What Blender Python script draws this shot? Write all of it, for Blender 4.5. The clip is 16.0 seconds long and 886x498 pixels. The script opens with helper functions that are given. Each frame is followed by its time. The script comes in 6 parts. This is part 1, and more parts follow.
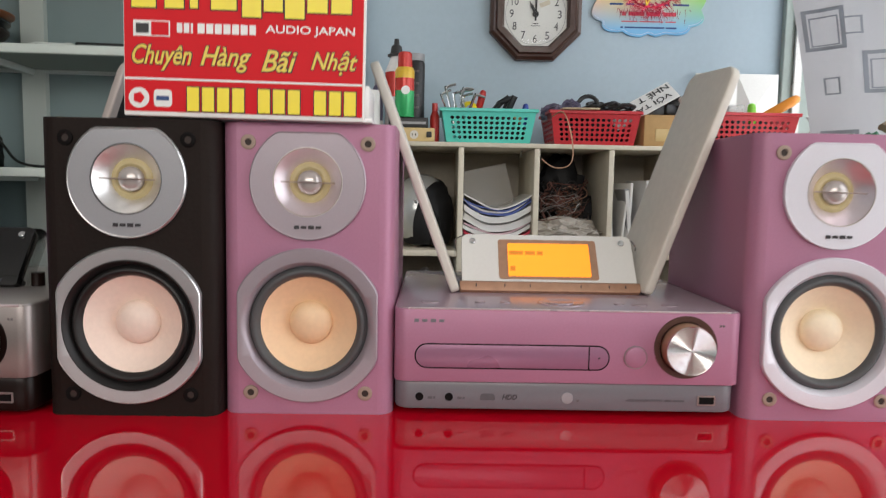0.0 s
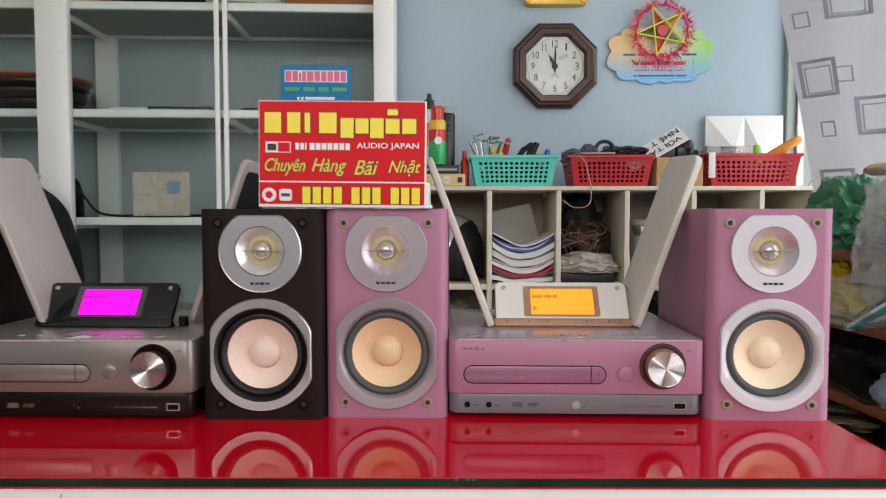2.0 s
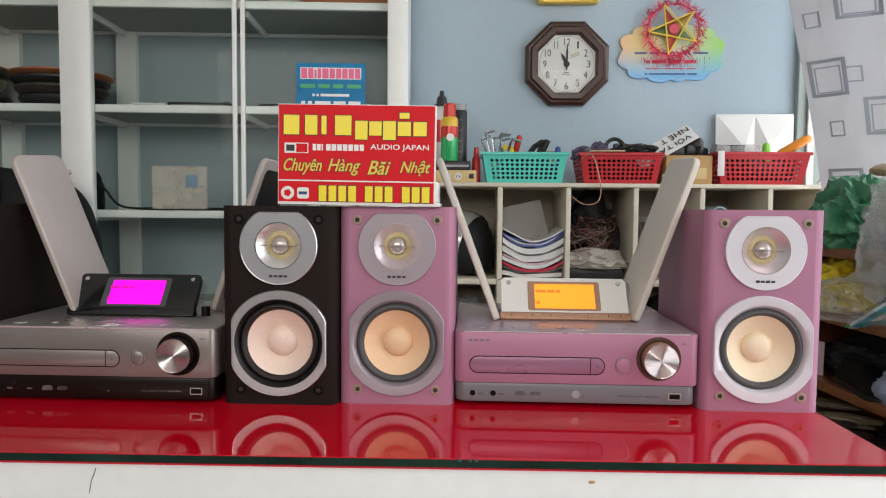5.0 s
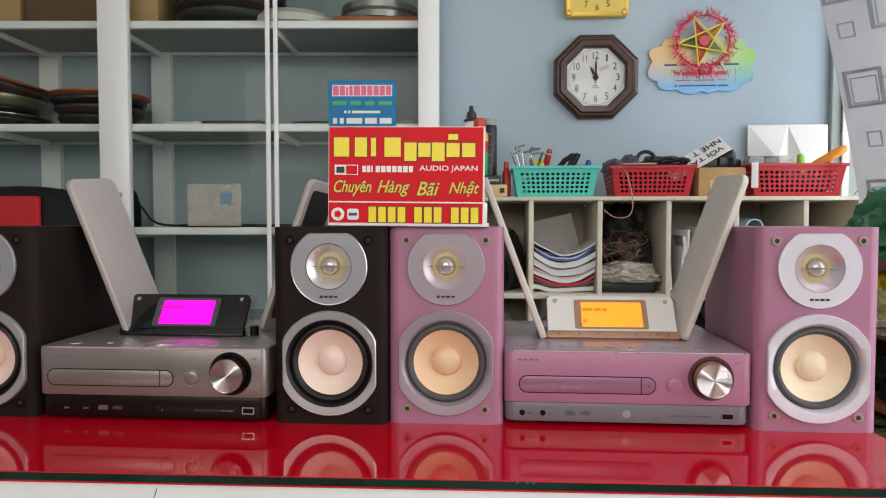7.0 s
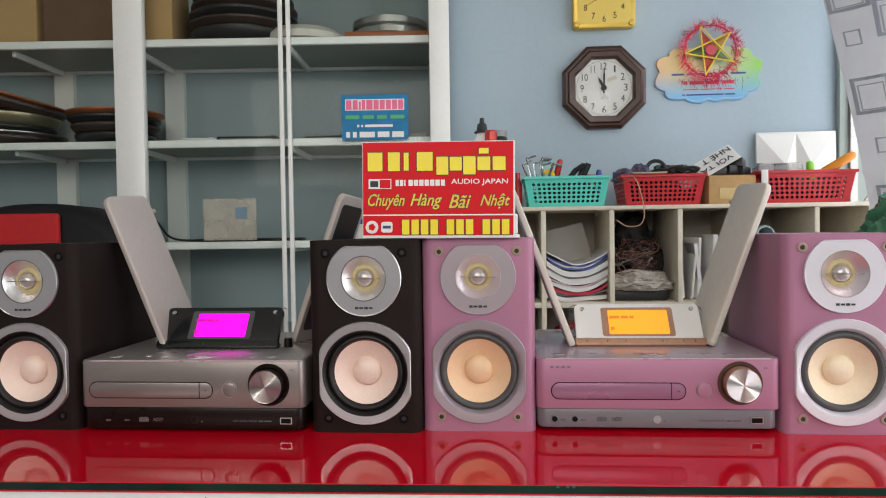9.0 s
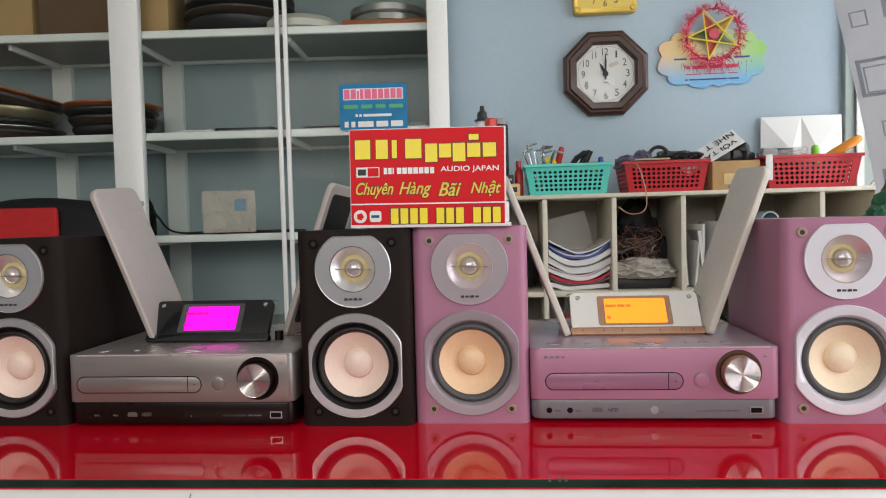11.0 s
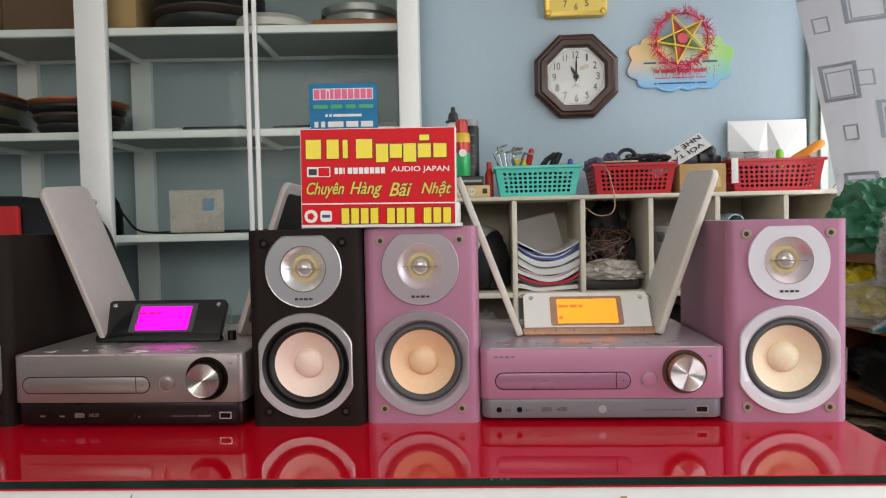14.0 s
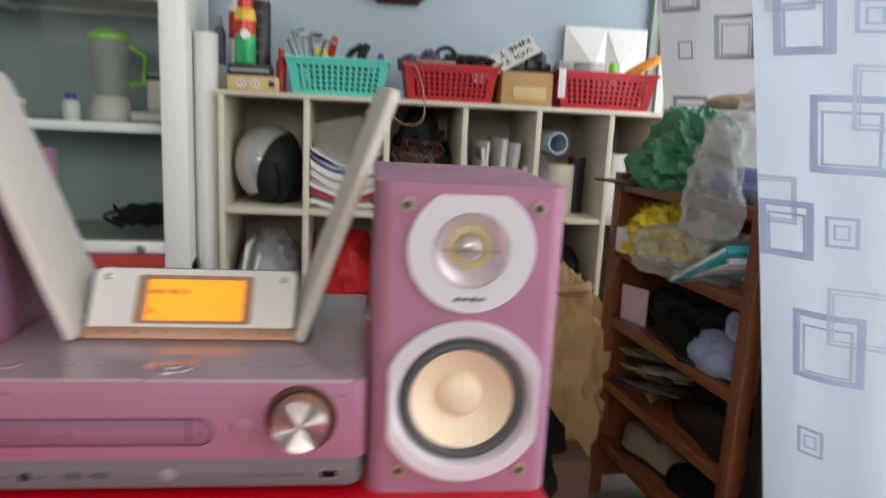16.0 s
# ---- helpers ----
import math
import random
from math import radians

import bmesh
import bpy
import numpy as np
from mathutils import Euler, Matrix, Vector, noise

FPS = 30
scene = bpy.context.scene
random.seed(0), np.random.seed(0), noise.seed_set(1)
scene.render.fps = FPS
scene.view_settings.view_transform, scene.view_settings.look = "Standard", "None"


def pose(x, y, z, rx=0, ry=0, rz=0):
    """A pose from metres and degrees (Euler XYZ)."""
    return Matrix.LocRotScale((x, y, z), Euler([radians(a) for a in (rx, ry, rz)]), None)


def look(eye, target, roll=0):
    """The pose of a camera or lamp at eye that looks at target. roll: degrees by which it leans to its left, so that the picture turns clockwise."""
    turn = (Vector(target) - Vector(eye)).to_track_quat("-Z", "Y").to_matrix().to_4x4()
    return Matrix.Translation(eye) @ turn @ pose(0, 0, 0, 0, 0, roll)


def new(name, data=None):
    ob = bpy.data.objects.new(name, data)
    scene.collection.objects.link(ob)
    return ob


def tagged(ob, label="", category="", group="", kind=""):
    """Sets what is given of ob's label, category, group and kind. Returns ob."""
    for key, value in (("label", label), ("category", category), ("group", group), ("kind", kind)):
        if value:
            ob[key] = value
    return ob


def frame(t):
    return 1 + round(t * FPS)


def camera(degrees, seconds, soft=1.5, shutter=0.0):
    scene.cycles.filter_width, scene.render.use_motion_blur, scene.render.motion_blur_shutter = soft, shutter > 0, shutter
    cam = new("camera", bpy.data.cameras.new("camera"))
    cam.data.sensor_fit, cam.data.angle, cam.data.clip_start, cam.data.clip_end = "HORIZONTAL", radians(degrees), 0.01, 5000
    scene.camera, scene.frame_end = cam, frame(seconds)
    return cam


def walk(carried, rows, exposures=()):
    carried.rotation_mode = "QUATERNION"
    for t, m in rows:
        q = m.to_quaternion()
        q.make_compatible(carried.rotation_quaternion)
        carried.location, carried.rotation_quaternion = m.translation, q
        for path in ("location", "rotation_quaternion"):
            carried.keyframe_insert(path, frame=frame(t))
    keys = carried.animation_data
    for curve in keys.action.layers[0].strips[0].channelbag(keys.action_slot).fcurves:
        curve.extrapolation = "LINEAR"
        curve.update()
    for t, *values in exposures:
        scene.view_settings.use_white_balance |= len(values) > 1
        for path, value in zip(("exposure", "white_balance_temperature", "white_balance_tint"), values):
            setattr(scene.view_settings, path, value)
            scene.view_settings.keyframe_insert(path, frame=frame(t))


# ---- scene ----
cam = camera(65.8, 16.0, 1.1, 0.5)
PATH = [
    (0, (0.019, 0.018, 0.997), (0.049, 2.01, 0.816), 1.1),
    (0.5, (0.026, -0.023, 1.02), (0.076, 1.969, 0.854), 0.3),
    (1, (0.017, -0.082, 1.009), (0.025, 1.912, 0.853), 0.9),
    (1.5, (0.005, -0.134, 1.022), (-0.021, 1.862, 0.89), 0.8),
    (2, (0.001, -0.205, 1.041), (-0.049, 1.792, 0.94), 0.0),
    (2.5, (0.001, -0.295, 1.046), (-0.089, 1.702, 0.966), 0.1),
    (3, (0.016, -0.288, 1.06), (-0.108, 1.707, 0.995), 0.2),
    (3.2, (0.024, -0.282, 1.063), (-0.092, 1.714, 1.009), 0.3),
    (5.3, (-0.002, -0.249, 1.045), (-0.088, 1.745, 0.923), 0.5),
    (5.5, (-0.013, -0.254, 1.045), (-0.105, 1.741, 0.925), 0.6),
    (6, (-0.025, -0.264, 1.042), (-0.149, 1.729, 0.937), 0.9),
    (6.5, (-0.025, -0.256, 1.053), (-0.184, 1.735, 0.953), 0.6),
    (7, (-0.025, -0.255, 1.056), (-0.176, 1.737, 0.972), -0.0),
    (7.5, (-0.036, -0.26, 1.059), (-0.171, 1.735, 0.999), -0.2),
    (8, (-0.057, -0.269, 1.059), (-0.198, 1.726, 1.011), -0.5),
    (8.5, (-0.061, -0.279, 1.058), (-0.215, 1.715, 1.008), -0.6),
    (11, (-0.041, -0.258, 1.055), (-0.221, 1.732, 0.975), -1.5),
    (11.5, (-0.039, -0.245, 1.047), (-0.232, 1.743, 0.948), -1.3),
    (12, (-0.035, -0.243, 1.053), (-0.233, 1.744, 0.949), -1.7),
    (12.5, (-0.031, -0.249, 1.049), (-0.215, 1.741, 0.952), -1.9),
    (13, (-0.018, -0.258, 1.049), (-0.178, 1.733, 0.961), -1.1),
    (13.5, (-0.009, -0.252, 1.041), (-0.144, 1.742, 0.955), -0.7),
    (14, (-0.005, -0.258, 1.053), (-0.126, 1.737, 0.975), -1.2),
    (14.5, (0.016, -0.271, 1.048), (-0.071, 1.726, 0.992), -0.7),
    (15, (0.038, -0.275, 1.042), (0.022, 1.724, 0.982), 0.6),
    (15.2, (0.067, -0.233, 1.038), (0.109, 1.765, 0.964), 1.0),
    (15.3, (0.087, -0.205, 1.041), (0.153, 1.792, 0.952), 1.2),
    (15.4, (0.118, -0.156, 1.042), (0.226, 1.838, 0.935), 1.3),
    (15.5, (0.140, -0.110, 1.040), (0.283, 1.881, 0.918), 1.3),
    (15.7, (0.194, -0.005, 1.036), (0.404, 1.975, 0.855), 1.5),
    (15.8, (0.216, 0.034, 1.043), (0.451, 2.008, 0.819), 1.7),
    (16, (0.279, 0.096, 1.096), (0.519, 2.045, 0.715), 2.9),
]
walk(cam, [(t, look(eye, target, roll)) for t, eye, target, roll in PATH], exposures=[(0.0, -0.12), (15.2, -0.13), (15.5, -0.19), (15.8, -0.24), (16.0, -0.15)])

# ---- light ----
world = bpy.data.worlds.new("sky")
scene.world = world
world.use_nodes = True
wn = world.node_tree
sky = wn.nodes.new("ShaderNodeTexSky")
sky.sky_type, sky.sun_disc = "NISHITA", False
sky.sun_elevation, sky.sun_rotation = radians(50), radians(110)
wn.links.new(sky.outputs[0], wn.nodes["Background"].inputs[0])
wn.nodes["Background"].inputs[1].default_value = 0.08


def area_light(name, eye, target, w, h, watts, colour):
    lamp = bpy.data.lights.new(name, "AREA")
    lamp.shape, lamp.size, lamp.size_y, lamp.energy, lamp.color = "RECTANGLE", w, h, watts, colour
    ob = new(name, lamp)
    ob.matrix_world = look(eye, target)
    return ob


# daylight in the openings: window behind the curtains; unseen shop front, raised against veiling reflections
area_light("window_daylight", (1.60, 0.85, 1.45), (0.0, 0.85, 1.40), 3.4, 2.1, 64, (0.97, 0.98, 1.0))
area_light("shopfront_daylight", (-0.35, -2.98, 2.15), (-0.5, 2.0, 1.2), 3.3, 1.15, 72, (1.0, 0.92, 0.845))


# ---- materials ----
def mat(name, colour, rough=0.5, metal=0.0, scale=40.0, vary=0.08, bump=0.05, coat=0.0, spread=0.0, big=4.0, alpha=None, emit=0.0, trans=0.0, spec=0.5, aniso=0.0):
    """A surface with variation at two scales in colour and gloss, and a fine relief."""
    m = bpy.data.materials.new(name)
    m.use_nodes = True
    nt = m.node_tree
    b = nt.nodes["Principled BSDF"]
    co = nt.nodes.new("ShaderNodeTexCoord")
    n1 = nt.nodes.new("ShaderNodeTexNoise")
    n1.inputs["Scale"].default_value, n1.inputs["Detail"].default_value = scale, 5
    n2 = nt.nodes.new("ShaderNodeTexNoise")
    n2.inputs["Scale"].default_value, n2.inputs["Detail"].default_value = big, 4
    nt.links.new(co.outputs["Object"], n1.inputs["Vector"])
    nt.links.new(co.outputs["Object"], n2.inputs["Vector"])
    add = nt.nodes.new("ShaderNodeMath")
    add.operation = "ADD"
    nt.links.new(n1.outputs[0], add.inputs[0])
    nt.links.new(n2.outputs[0], add.inputs[1])
    ramp = nt.nodes.new("ShaderNodeMapRange")
    ramp.inputs["From Min"].default_value, ramp.inputs["From Max"].default_value = 0.6, 1.4
    ramp.inputs["To Min"].default_value, ramp.inputs["To Max"].default_value = 1 - vary, 1 + vary
    nt.links.new(add.outputs[0], ramp.inputs["Value"])
    last = ramp.outputs["Result"]
    if spread:
        info = nt.nodes.new("ShaderNodeObjectInfo")
        r2 = nt.nodes.new("ShaderNodeMapRange")
        r2.inputs["To Min"].default_value, r2.inputs["To Max"].default_value = 1 - spread, 1 + spread
        nt.links.new(info.outputs["Random"], r2.inputs["Value"])
        mu = nt.nodes.new("ShaderNodeMath")
        mu.operation = "MULTIPLY"
        nt.links.new(last, mu.inputs[0])
        nt.links.new(r2.outputs["Result"], mu.inputs[1])
        last = mu.outputs[0]
    sc = nt.nodes.new("ShaderNodeVectorMath")
    sc.operation = "SCALE"
    sc.inputs[0].default_value = colour
    nt.links.new(last, sc.inputs["Scale"])
    nt.links.new(sc.outputs[0], b.inputs["Base Color"])
    rr = nt.nodes.new("ShaderNodeMapRange")
    rr.inputs["From Min"].default_value, rr.inputs["From Max"].default_value = 0.3, 0.7
    rr.inputs["To Min"].default_value, rr.inputs["To Max"].default_value = max(0.0, rough * 0.8), min(1.0, rough * 1.2)
    nt.links.new(n2.outputs[0], rr.inputs["Value"])
    nt.links.new(rr.outputs["Result"], b.inputs["Roughness"])
    b.inputs["Metallic"].default_value = metal
    b.inputs["Coat Weight"].default_value = coat
    b.inputs["Coat Roughness"].default_value = 0.04
    b.inputs["Specular IOR Level"].default_value = spec
    b.inputs["Transmission Weight"].default_value = trans
    b.inputs["Anisotropic"].default_value = aniso
    if bump:
        bp = nt.nodes.new("ShaderNodeBump")
        bp.inputs["Strength"].default_value, bp.inputs["Distance"].default_value = bump, 0.004
        nt.links.new(n1.outputs[0], bp.inputs["Height"])
        nt.links.new(bp.outputs[0], b.inputs["Normal"])
    if emit:
        nt.links.new(sc.outputs[0], b.inputs["Emission Color"])
        b.inputs["Emission Strength"].default_value = emit
    if alpha is not None:
        b.inputs["Alpha"].default_value = alpha
    return m


def pane_glass(name, tint, gloss=1.0):
    m = bpy.data.materials.new(name)
    m.use_nodes = True
    nt = m.node_tree
    out = nt.nodes["Material Output"]
    t = nt.nodes.new("ShaderNodeBsdfTransparent")
    t.inputs[0].default_value = (*tint, 1)
    g = nt.nodes.new("ShaderNodeBsdfGlossy")
    g.inputs["Roughness"].default_value = 0.02
    f = nt.nodes.new("ShaderNodeFresnel")
    f.inputs[0].default_value = 1.5
    k = nt.nodes.new("ShaderNodeMath")
    k.operation = "MULTIPLY"
    k.inputs[1].default_value = gloss
    nt.links.new(f.outputs[0], k.inputs[0])
    mix = nt.nodes.new("ShaderNodeMixShader")
    nt.links.new(k.outputs[0], mix.inputs[0])
    nt.links.new(t.outputs[0], mix.inputs[1])
    nt.links.new(g.outputs[0], mix.inputs[2])
    nt.links.new(mix.outputs[0], out.inputs[0])
    return m


def cloth(name, colour, through_share, scale=900.0):
    """Woven cloth that lets part of the light through."""
    m = mat(name, colour, 0.9, 0.0, scale, 0.06, 0.1, big=6.0)
    nt = m.node_tree
    b, out = nt.nodes["Principled BSDF"], nt.nodes["Material Output"]
    tr = nt.nodes.new("ShaderNodeBsdfTranslucent")
    tr.inputs[0].default_value = (*colour, 1)
    mix = nt.nodes.new("ShaderNodeMixShader")
    mix.inputs[0].default_value = through_share
    nt.links.new(b.outputs[0], mix.inputs[1])
    nt.links.new(tr.outputs[0], mix.inputs[2])
    nt.links.new(mix.outputs[0], out.inputs[0])
    return m


def plastic_film(name, colour, share):
    """Thin clear plastic: partly see-through, partly milky and shiny."""
    m = mat(name, colour, 0.18, 0.0, 30, 0.15, 0.3)
    nt = m.node_tree
    b, out = nt.nodes["Principled BSDF"], nt.nodes["Material Output"]
    tr = nt.nodes.new("ShaderNodeBsdfTransparent")
    mix = nt.nodes.new("ShaderNodeMixShader")
    mix.inputs[0].default_value = share
    nt.links.new(b.outputs[0], mix.inputs[1])
    nt.links.new(tr.outputs[0], mix.inputs[2])
    nt.links.new(mix.outputs[0], out.inputs[0])
    return m


PINK = mat("pink_lacquer", (0.42, 0.190, 0.290), 0.38, 0.1, 500, 0.05, 0.02, big=12, spec=0.35)
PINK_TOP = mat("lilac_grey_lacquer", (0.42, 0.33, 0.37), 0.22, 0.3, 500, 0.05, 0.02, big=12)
PINK_DARK = mat("pink_tray", (0.32, 0.15, 0.24), 0.3, 0.2, 500, 0.04, 0.0)
GREY_BASE = mat("grey_base_plastic", (0.17, 0.165, 0.185), 0.35, 0.0, 400, 0.04, 0.02)
BLACK_WOOD = mat("dark_brown_vinyl", (0.0155, 0.0102, 0.0086), 0.55, 0.0, 300, 0.2, 0.08, big=9, spec=0.13)
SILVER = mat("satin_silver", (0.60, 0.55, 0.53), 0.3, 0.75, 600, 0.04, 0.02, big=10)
SILVER_PLATE = mat("silver_grey_plate", (0.34, 0.34, 0.36), 0.36, 0.3, 600, 0.04, 0.02)
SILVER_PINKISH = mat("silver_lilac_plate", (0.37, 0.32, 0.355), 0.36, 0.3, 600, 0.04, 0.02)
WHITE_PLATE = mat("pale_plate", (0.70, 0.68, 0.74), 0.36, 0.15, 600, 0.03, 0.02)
SMOKE = mat("dark_base_plastic", (0.010, 0.005, 0.004), 0.3, 0.0, 300, 0.1, 0.0, spec=0.2)
RUBBER = mat("grey_rubber", (0.075, 0.078, 0.082), 0.55, 0.0, 300, 0.1, 0.03)
RUBBER_DARK = mat("black_rubber", (0.008, 0.007, 0.007), 0.5, 0.0, 300, 0.1, 0.03)
CONE_PEACH = mat("peach_paper_cone", (0.86, 0.60, 0.37), 0.5, 0.05, 250, 0.06, 0.05, big=25)
CONE_PALE = mat("pale_pink_cone", (0.88, 0.71, 0.61), 0.5, 0.05, 250, 0.06, 0.05, big=25)
CONE_CREAM = mat("cream_cone", (0.88, 0.74, 0.54), 0.5, 0.05, 250, 0.06, 0.05, big=25)
YELLOWED = mat("yellowed_diaphragm", (0.55, 0.45, 0.24), 0.4, 0.0, 300, 0.08, 0.03)
DOME = mat("clear_dome", (0.50, 0.45, 0.43), 0.2, 0.35, 300, 0.05, 0.0, coat=0.25)
WIRE = mat("thin_metal", (0.5, 0.4, 0.38), 0.3, 0.9, 300, 0.05, 0.0)
BEIGE_RUBBER = mat("beige_rubber", (0.34, 0.25, 0.20), 0.6, 0.0, 400, 0.08, 0.02)
HOLE = mat("dark_hole", (0.006, 0.005, 0.005), 0.7, 0.0, 200, 0.1, 0.0, spec=0.1)
BAR_DARK = mat("dark_print", (0.04, 0.035, 0.04), 0.4, 0.2, 200, 0.1, 0.0)
BAR_PALE = mat("pale_print", (0.12, 0.105, 0.105), 0.5, 0.0, 200, 0.1, 0.0)
COPPER = mat("worn_copper_paint", (0.44, 0.25, 0.16), 0.4, 0.35, 150, 0.15, 0.05)
PANEL_WHITE = mat("white_panel", (0.74, 0.73, 0.70), 0.28, 0.0, 300, 0.03, 0.02)
PANEL_BLACK = mat("gloss_black_panel", (0.012, 0.012, 0.013), 0.14, 0.0, 300, 0.1, 0.0)
WING_WHITE = mat("aged_white_plastic", (0.66, 0.62, 0.55), 0.42, 0.0, 120, 0.07, 0.04, big=14)
WING_GREY = mat("silver_grey_plastic", (0.48, 0.42, 0.39), 0.4, 0.15, 120, 0.05, 0.03, big=14)
ACRYLIC = pane_glass("clear_acrylic", (0.93, 0.93, 0.92), 1.0)
LCD_ORANGE = mat("amber_lit_display", (1.0, 0.33, 0.02), 0.3, 0.0, 60, 0.03, 0.0, emit=0.85)
LCD_MAGENTA = mat("magenta_lit_display", (1.0, 0.0, 0.72), 0.3, 0.0, 60, 0.03, 0.0, emit=0.85)
LCD_TEXT = mat("display_print", (0.62, 0.22, 0.02), 0.4, 0.0, 60, 0.03, 0.0, emit=0.4)
LCD_TEXT_B = mat("display_print_violet", (0.60, 0.0, 0.42), 0.4, 0.0, 60, 0.03, 0.0, emit=0.4)
KNOB = mat("turned_steel", (0.56, 0.56, 0.55), 0.18, 1.0, 300, 0.04, 0.0)
CHROME = mat("chrome", (0.7, 0.7, 0.7), 0.12, 1.0, 200, 0.03, 0.0)
RED_TOP = mat("red_film_under_glass", (0.56, 0.002, 0.015), 0.045, 0.0, 30, 0.05, 0.0, big=2.0, spec=0.7)
GLASS_EDGE = mat("green_glass_edge", (0.010, 0.030, 0.022), 0.15, 0.0, 20, 0.5, 0.05, big=8)
RED_EDGE = mat("red_edge", (0.60, 0.01, 0.03), 0.4, 0.0, 60, 0.05, 0.0)
TABLE_WHITE = mat("white_laminate", (0.82, 0.83, 0.82), 0.35, 0.0, 50, 0.04, 0.02)
WALL_BLUE = mat("pale_blue_wall_paint", (0.385, 0.475, 0.535), 0.75, 0.0, 60, 0.04, 0.06, big=1.2)
WALL_PALE = mat("pale_green_white_paint", (0.36, 0.42, 0.39), 0.7, 0.0, 60, 0.04, 0.05, big=1.5)
CEILING_WHITE = mat("white_ceiling_paint", (0.75, 0.75, 0.73), 0.8, 0.0, 60, 0.03, 0.03)
FLOOR_TILE = mat("grey_floor_tile", (0.17, 0.155, 0.14), 0.35, 0.0, 30, 0.1, 0.03, spread=0.06)
GROUT = mat("grout", (0.18, 0.17, 0.16), 0.8, 0.0, 90, 0.1, 0.1)
FRAME_WHITE = mat("white_painted_aluminium", (0.88, 0.88, 0.85), 0.35, 0.0, 80, 0.03, 0.02, big=3)
CAB_BACK = mat("blue_grey_back_panel", (0.34, 0.41, 0.43), 0.6, 0.0, 60, 0.05, 0.02, big=2)
SHELF_BOARD = mat("olive_grey_shelf_board", (0.36, 0.38, 0.345), 0.5, 0.0, 60, 0.08, 0.03, big=3)
CAB_GLASS = pane_glass("cabinet_glass", (0.945, 0.965, 0.955), 0.10)
CREAM_WOOD = mat("cream_painted_wood", (0.66, 0.60, 0.48), 0.5, 0.0, 60, 0.08, 0.1, big=6)
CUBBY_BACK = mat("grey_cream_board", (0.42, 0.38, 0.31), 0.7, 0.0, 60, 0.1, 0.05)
CLOCK_WOOD = mat("dark_walnut", (0.048, 0.019, 0.012), 0.36, 0.0, 120, 0.25, 0.05, coat=0.12, big=20)
CLOCK_FACE = mat("white_clock_face", (0.80, 0.80, 0.76), 0.5, 0.0, 80, 0.03, 0.0)
GOLD = mat("gold_plastic", (0.62, 0.42, 0.08), 0.3, 0.5, 80, 0.06, 0.02)
GOLD_FACE = mat("gold_dial", (0.70, 0.52, 0.12), 0.4, 0.3, 80, 0.04, 0.0)
INK = mat("black_ink", (0.02, 0.02, 0.022), 0.5, 0.0, 100, 0.05, 0.0)
INK_GREY = mat("dark_grey_ink", (0.07, 0.07, 0.075), 0.5, 0.0, 100, 0.05, 0.0)
INK_RED = mat("red_ink", (0.55, 0.06, 0.09), 0.5, 0.0, 100, 0.05, 0.0)
INK_BLUE = mat("navy_ink", (0.02, 0.06, 0.2), 0.5, 0.0, 100, 0.05, 0.0)
SIGN_RED = mat("sign_red_print", (0.66, 0.006, 0.014), 0.5, 0.0, 60, 0.03, 0.0, spec=0.2)
SIGN_YELLOW = mat("sign_yellow_print", (0.90, 0.72, 0.02), 0.35, 0.0, 60, 0.03, 0.0)
SIGN_GOLD = mat("sign_gold_print", (0.75, 0.55, 0.05), 0.35, 0.0, 60, 0.03, 0.0)
SIGN_WHITE = mat("sign_white_print", (0.80, 0.80, 0.78), 0.35, 0.0, 60, 0.03, 0.0)
SIGN_BLUE = mat("sign_blue_print", (0.02, 0.22, 0.45), 0.5, 0.0, 20, 0.25, 0.0, spec=0.2)
SIGN_GREEN = mat("sign_green_print", (0.03, 0.38, 0.15), 0.4, 0.0, 60, 0.03, 0.0)
SIGN_PINK = mat("sign_pink_print", (0.85, 0.12, 0.28), 0.4, 0.0, 60, 0.03, 0.0)
TEAL = mat("teal_basket_plastic", (0.09, 0.58, 0.48), 0.38, 0.0, 60, 0.05, 0.02)
BASKET_RED = mat("red_basket_plastic", (0.48, 0.012, 0.02), 0.38, 0.0, 60, 0.05, 0.02)
CARD = mat("brown_cardboard", (0.48, 0.30, 0.13), 0.85, 0.0, 50, 0.1, 0.08)
CARD_DARK = mat("dark_brown_cardboard", (0.16, 0.09, 0.05), 0.85, 0.0, 50, 0.1, 0.08)
PAPER = mat("white_paper", (0.74, 0.73, 0.71), 0.8, 0.0, 40, 0.04, 0.05)
PAPER_BLUE = mat("blue_paper", (0.10, 0.14, 0.40), 0.7, 0.0, 40, 0.06, 0.05)
PAPER_RED = mat("red_glossy_paper", (0.50, 0.02, 0.05), 0.35, 0.0, 40, 0.1, 0.05)
STYRO = mat("white_foam_board", (0.80, 0.80, 0.77), 0.6, 0.0, 120, 0.03, 0.1)
BLACK_PLASTIC = mat("black_plastic", (0.015, 0.015, 0.016), 0.4, 0.0, 80, 0.15, 0.05)
GREY_PLASTIC = mat("grey_plastic", (0.30, 0.30, 0.31), 0.4, 0.0, 80, 0.08, 0.03)
CREAM_PLASTIC = mat("cream_yellow_plastic", (0.62, 0.45, 0.20), 0.45, 0.0, 80, 0.06, 0.03)
RED_PLASTIC = mat("red_plastic", (0.45, 0.02, 0.015), 0.35, 0.0, 80, 0.06, 0.03)
ORANGE_PLASTIC = mat("orange_plastic", (0.80, 0.28, 0.02), 0.4, 0.0, 80, 0.06, 0.03)
LIME_PLASTIC = mat("lime_plastic", (0.25, 0.65, 0.05), 0.4, 0.0, 80, 0.06, 0.03)
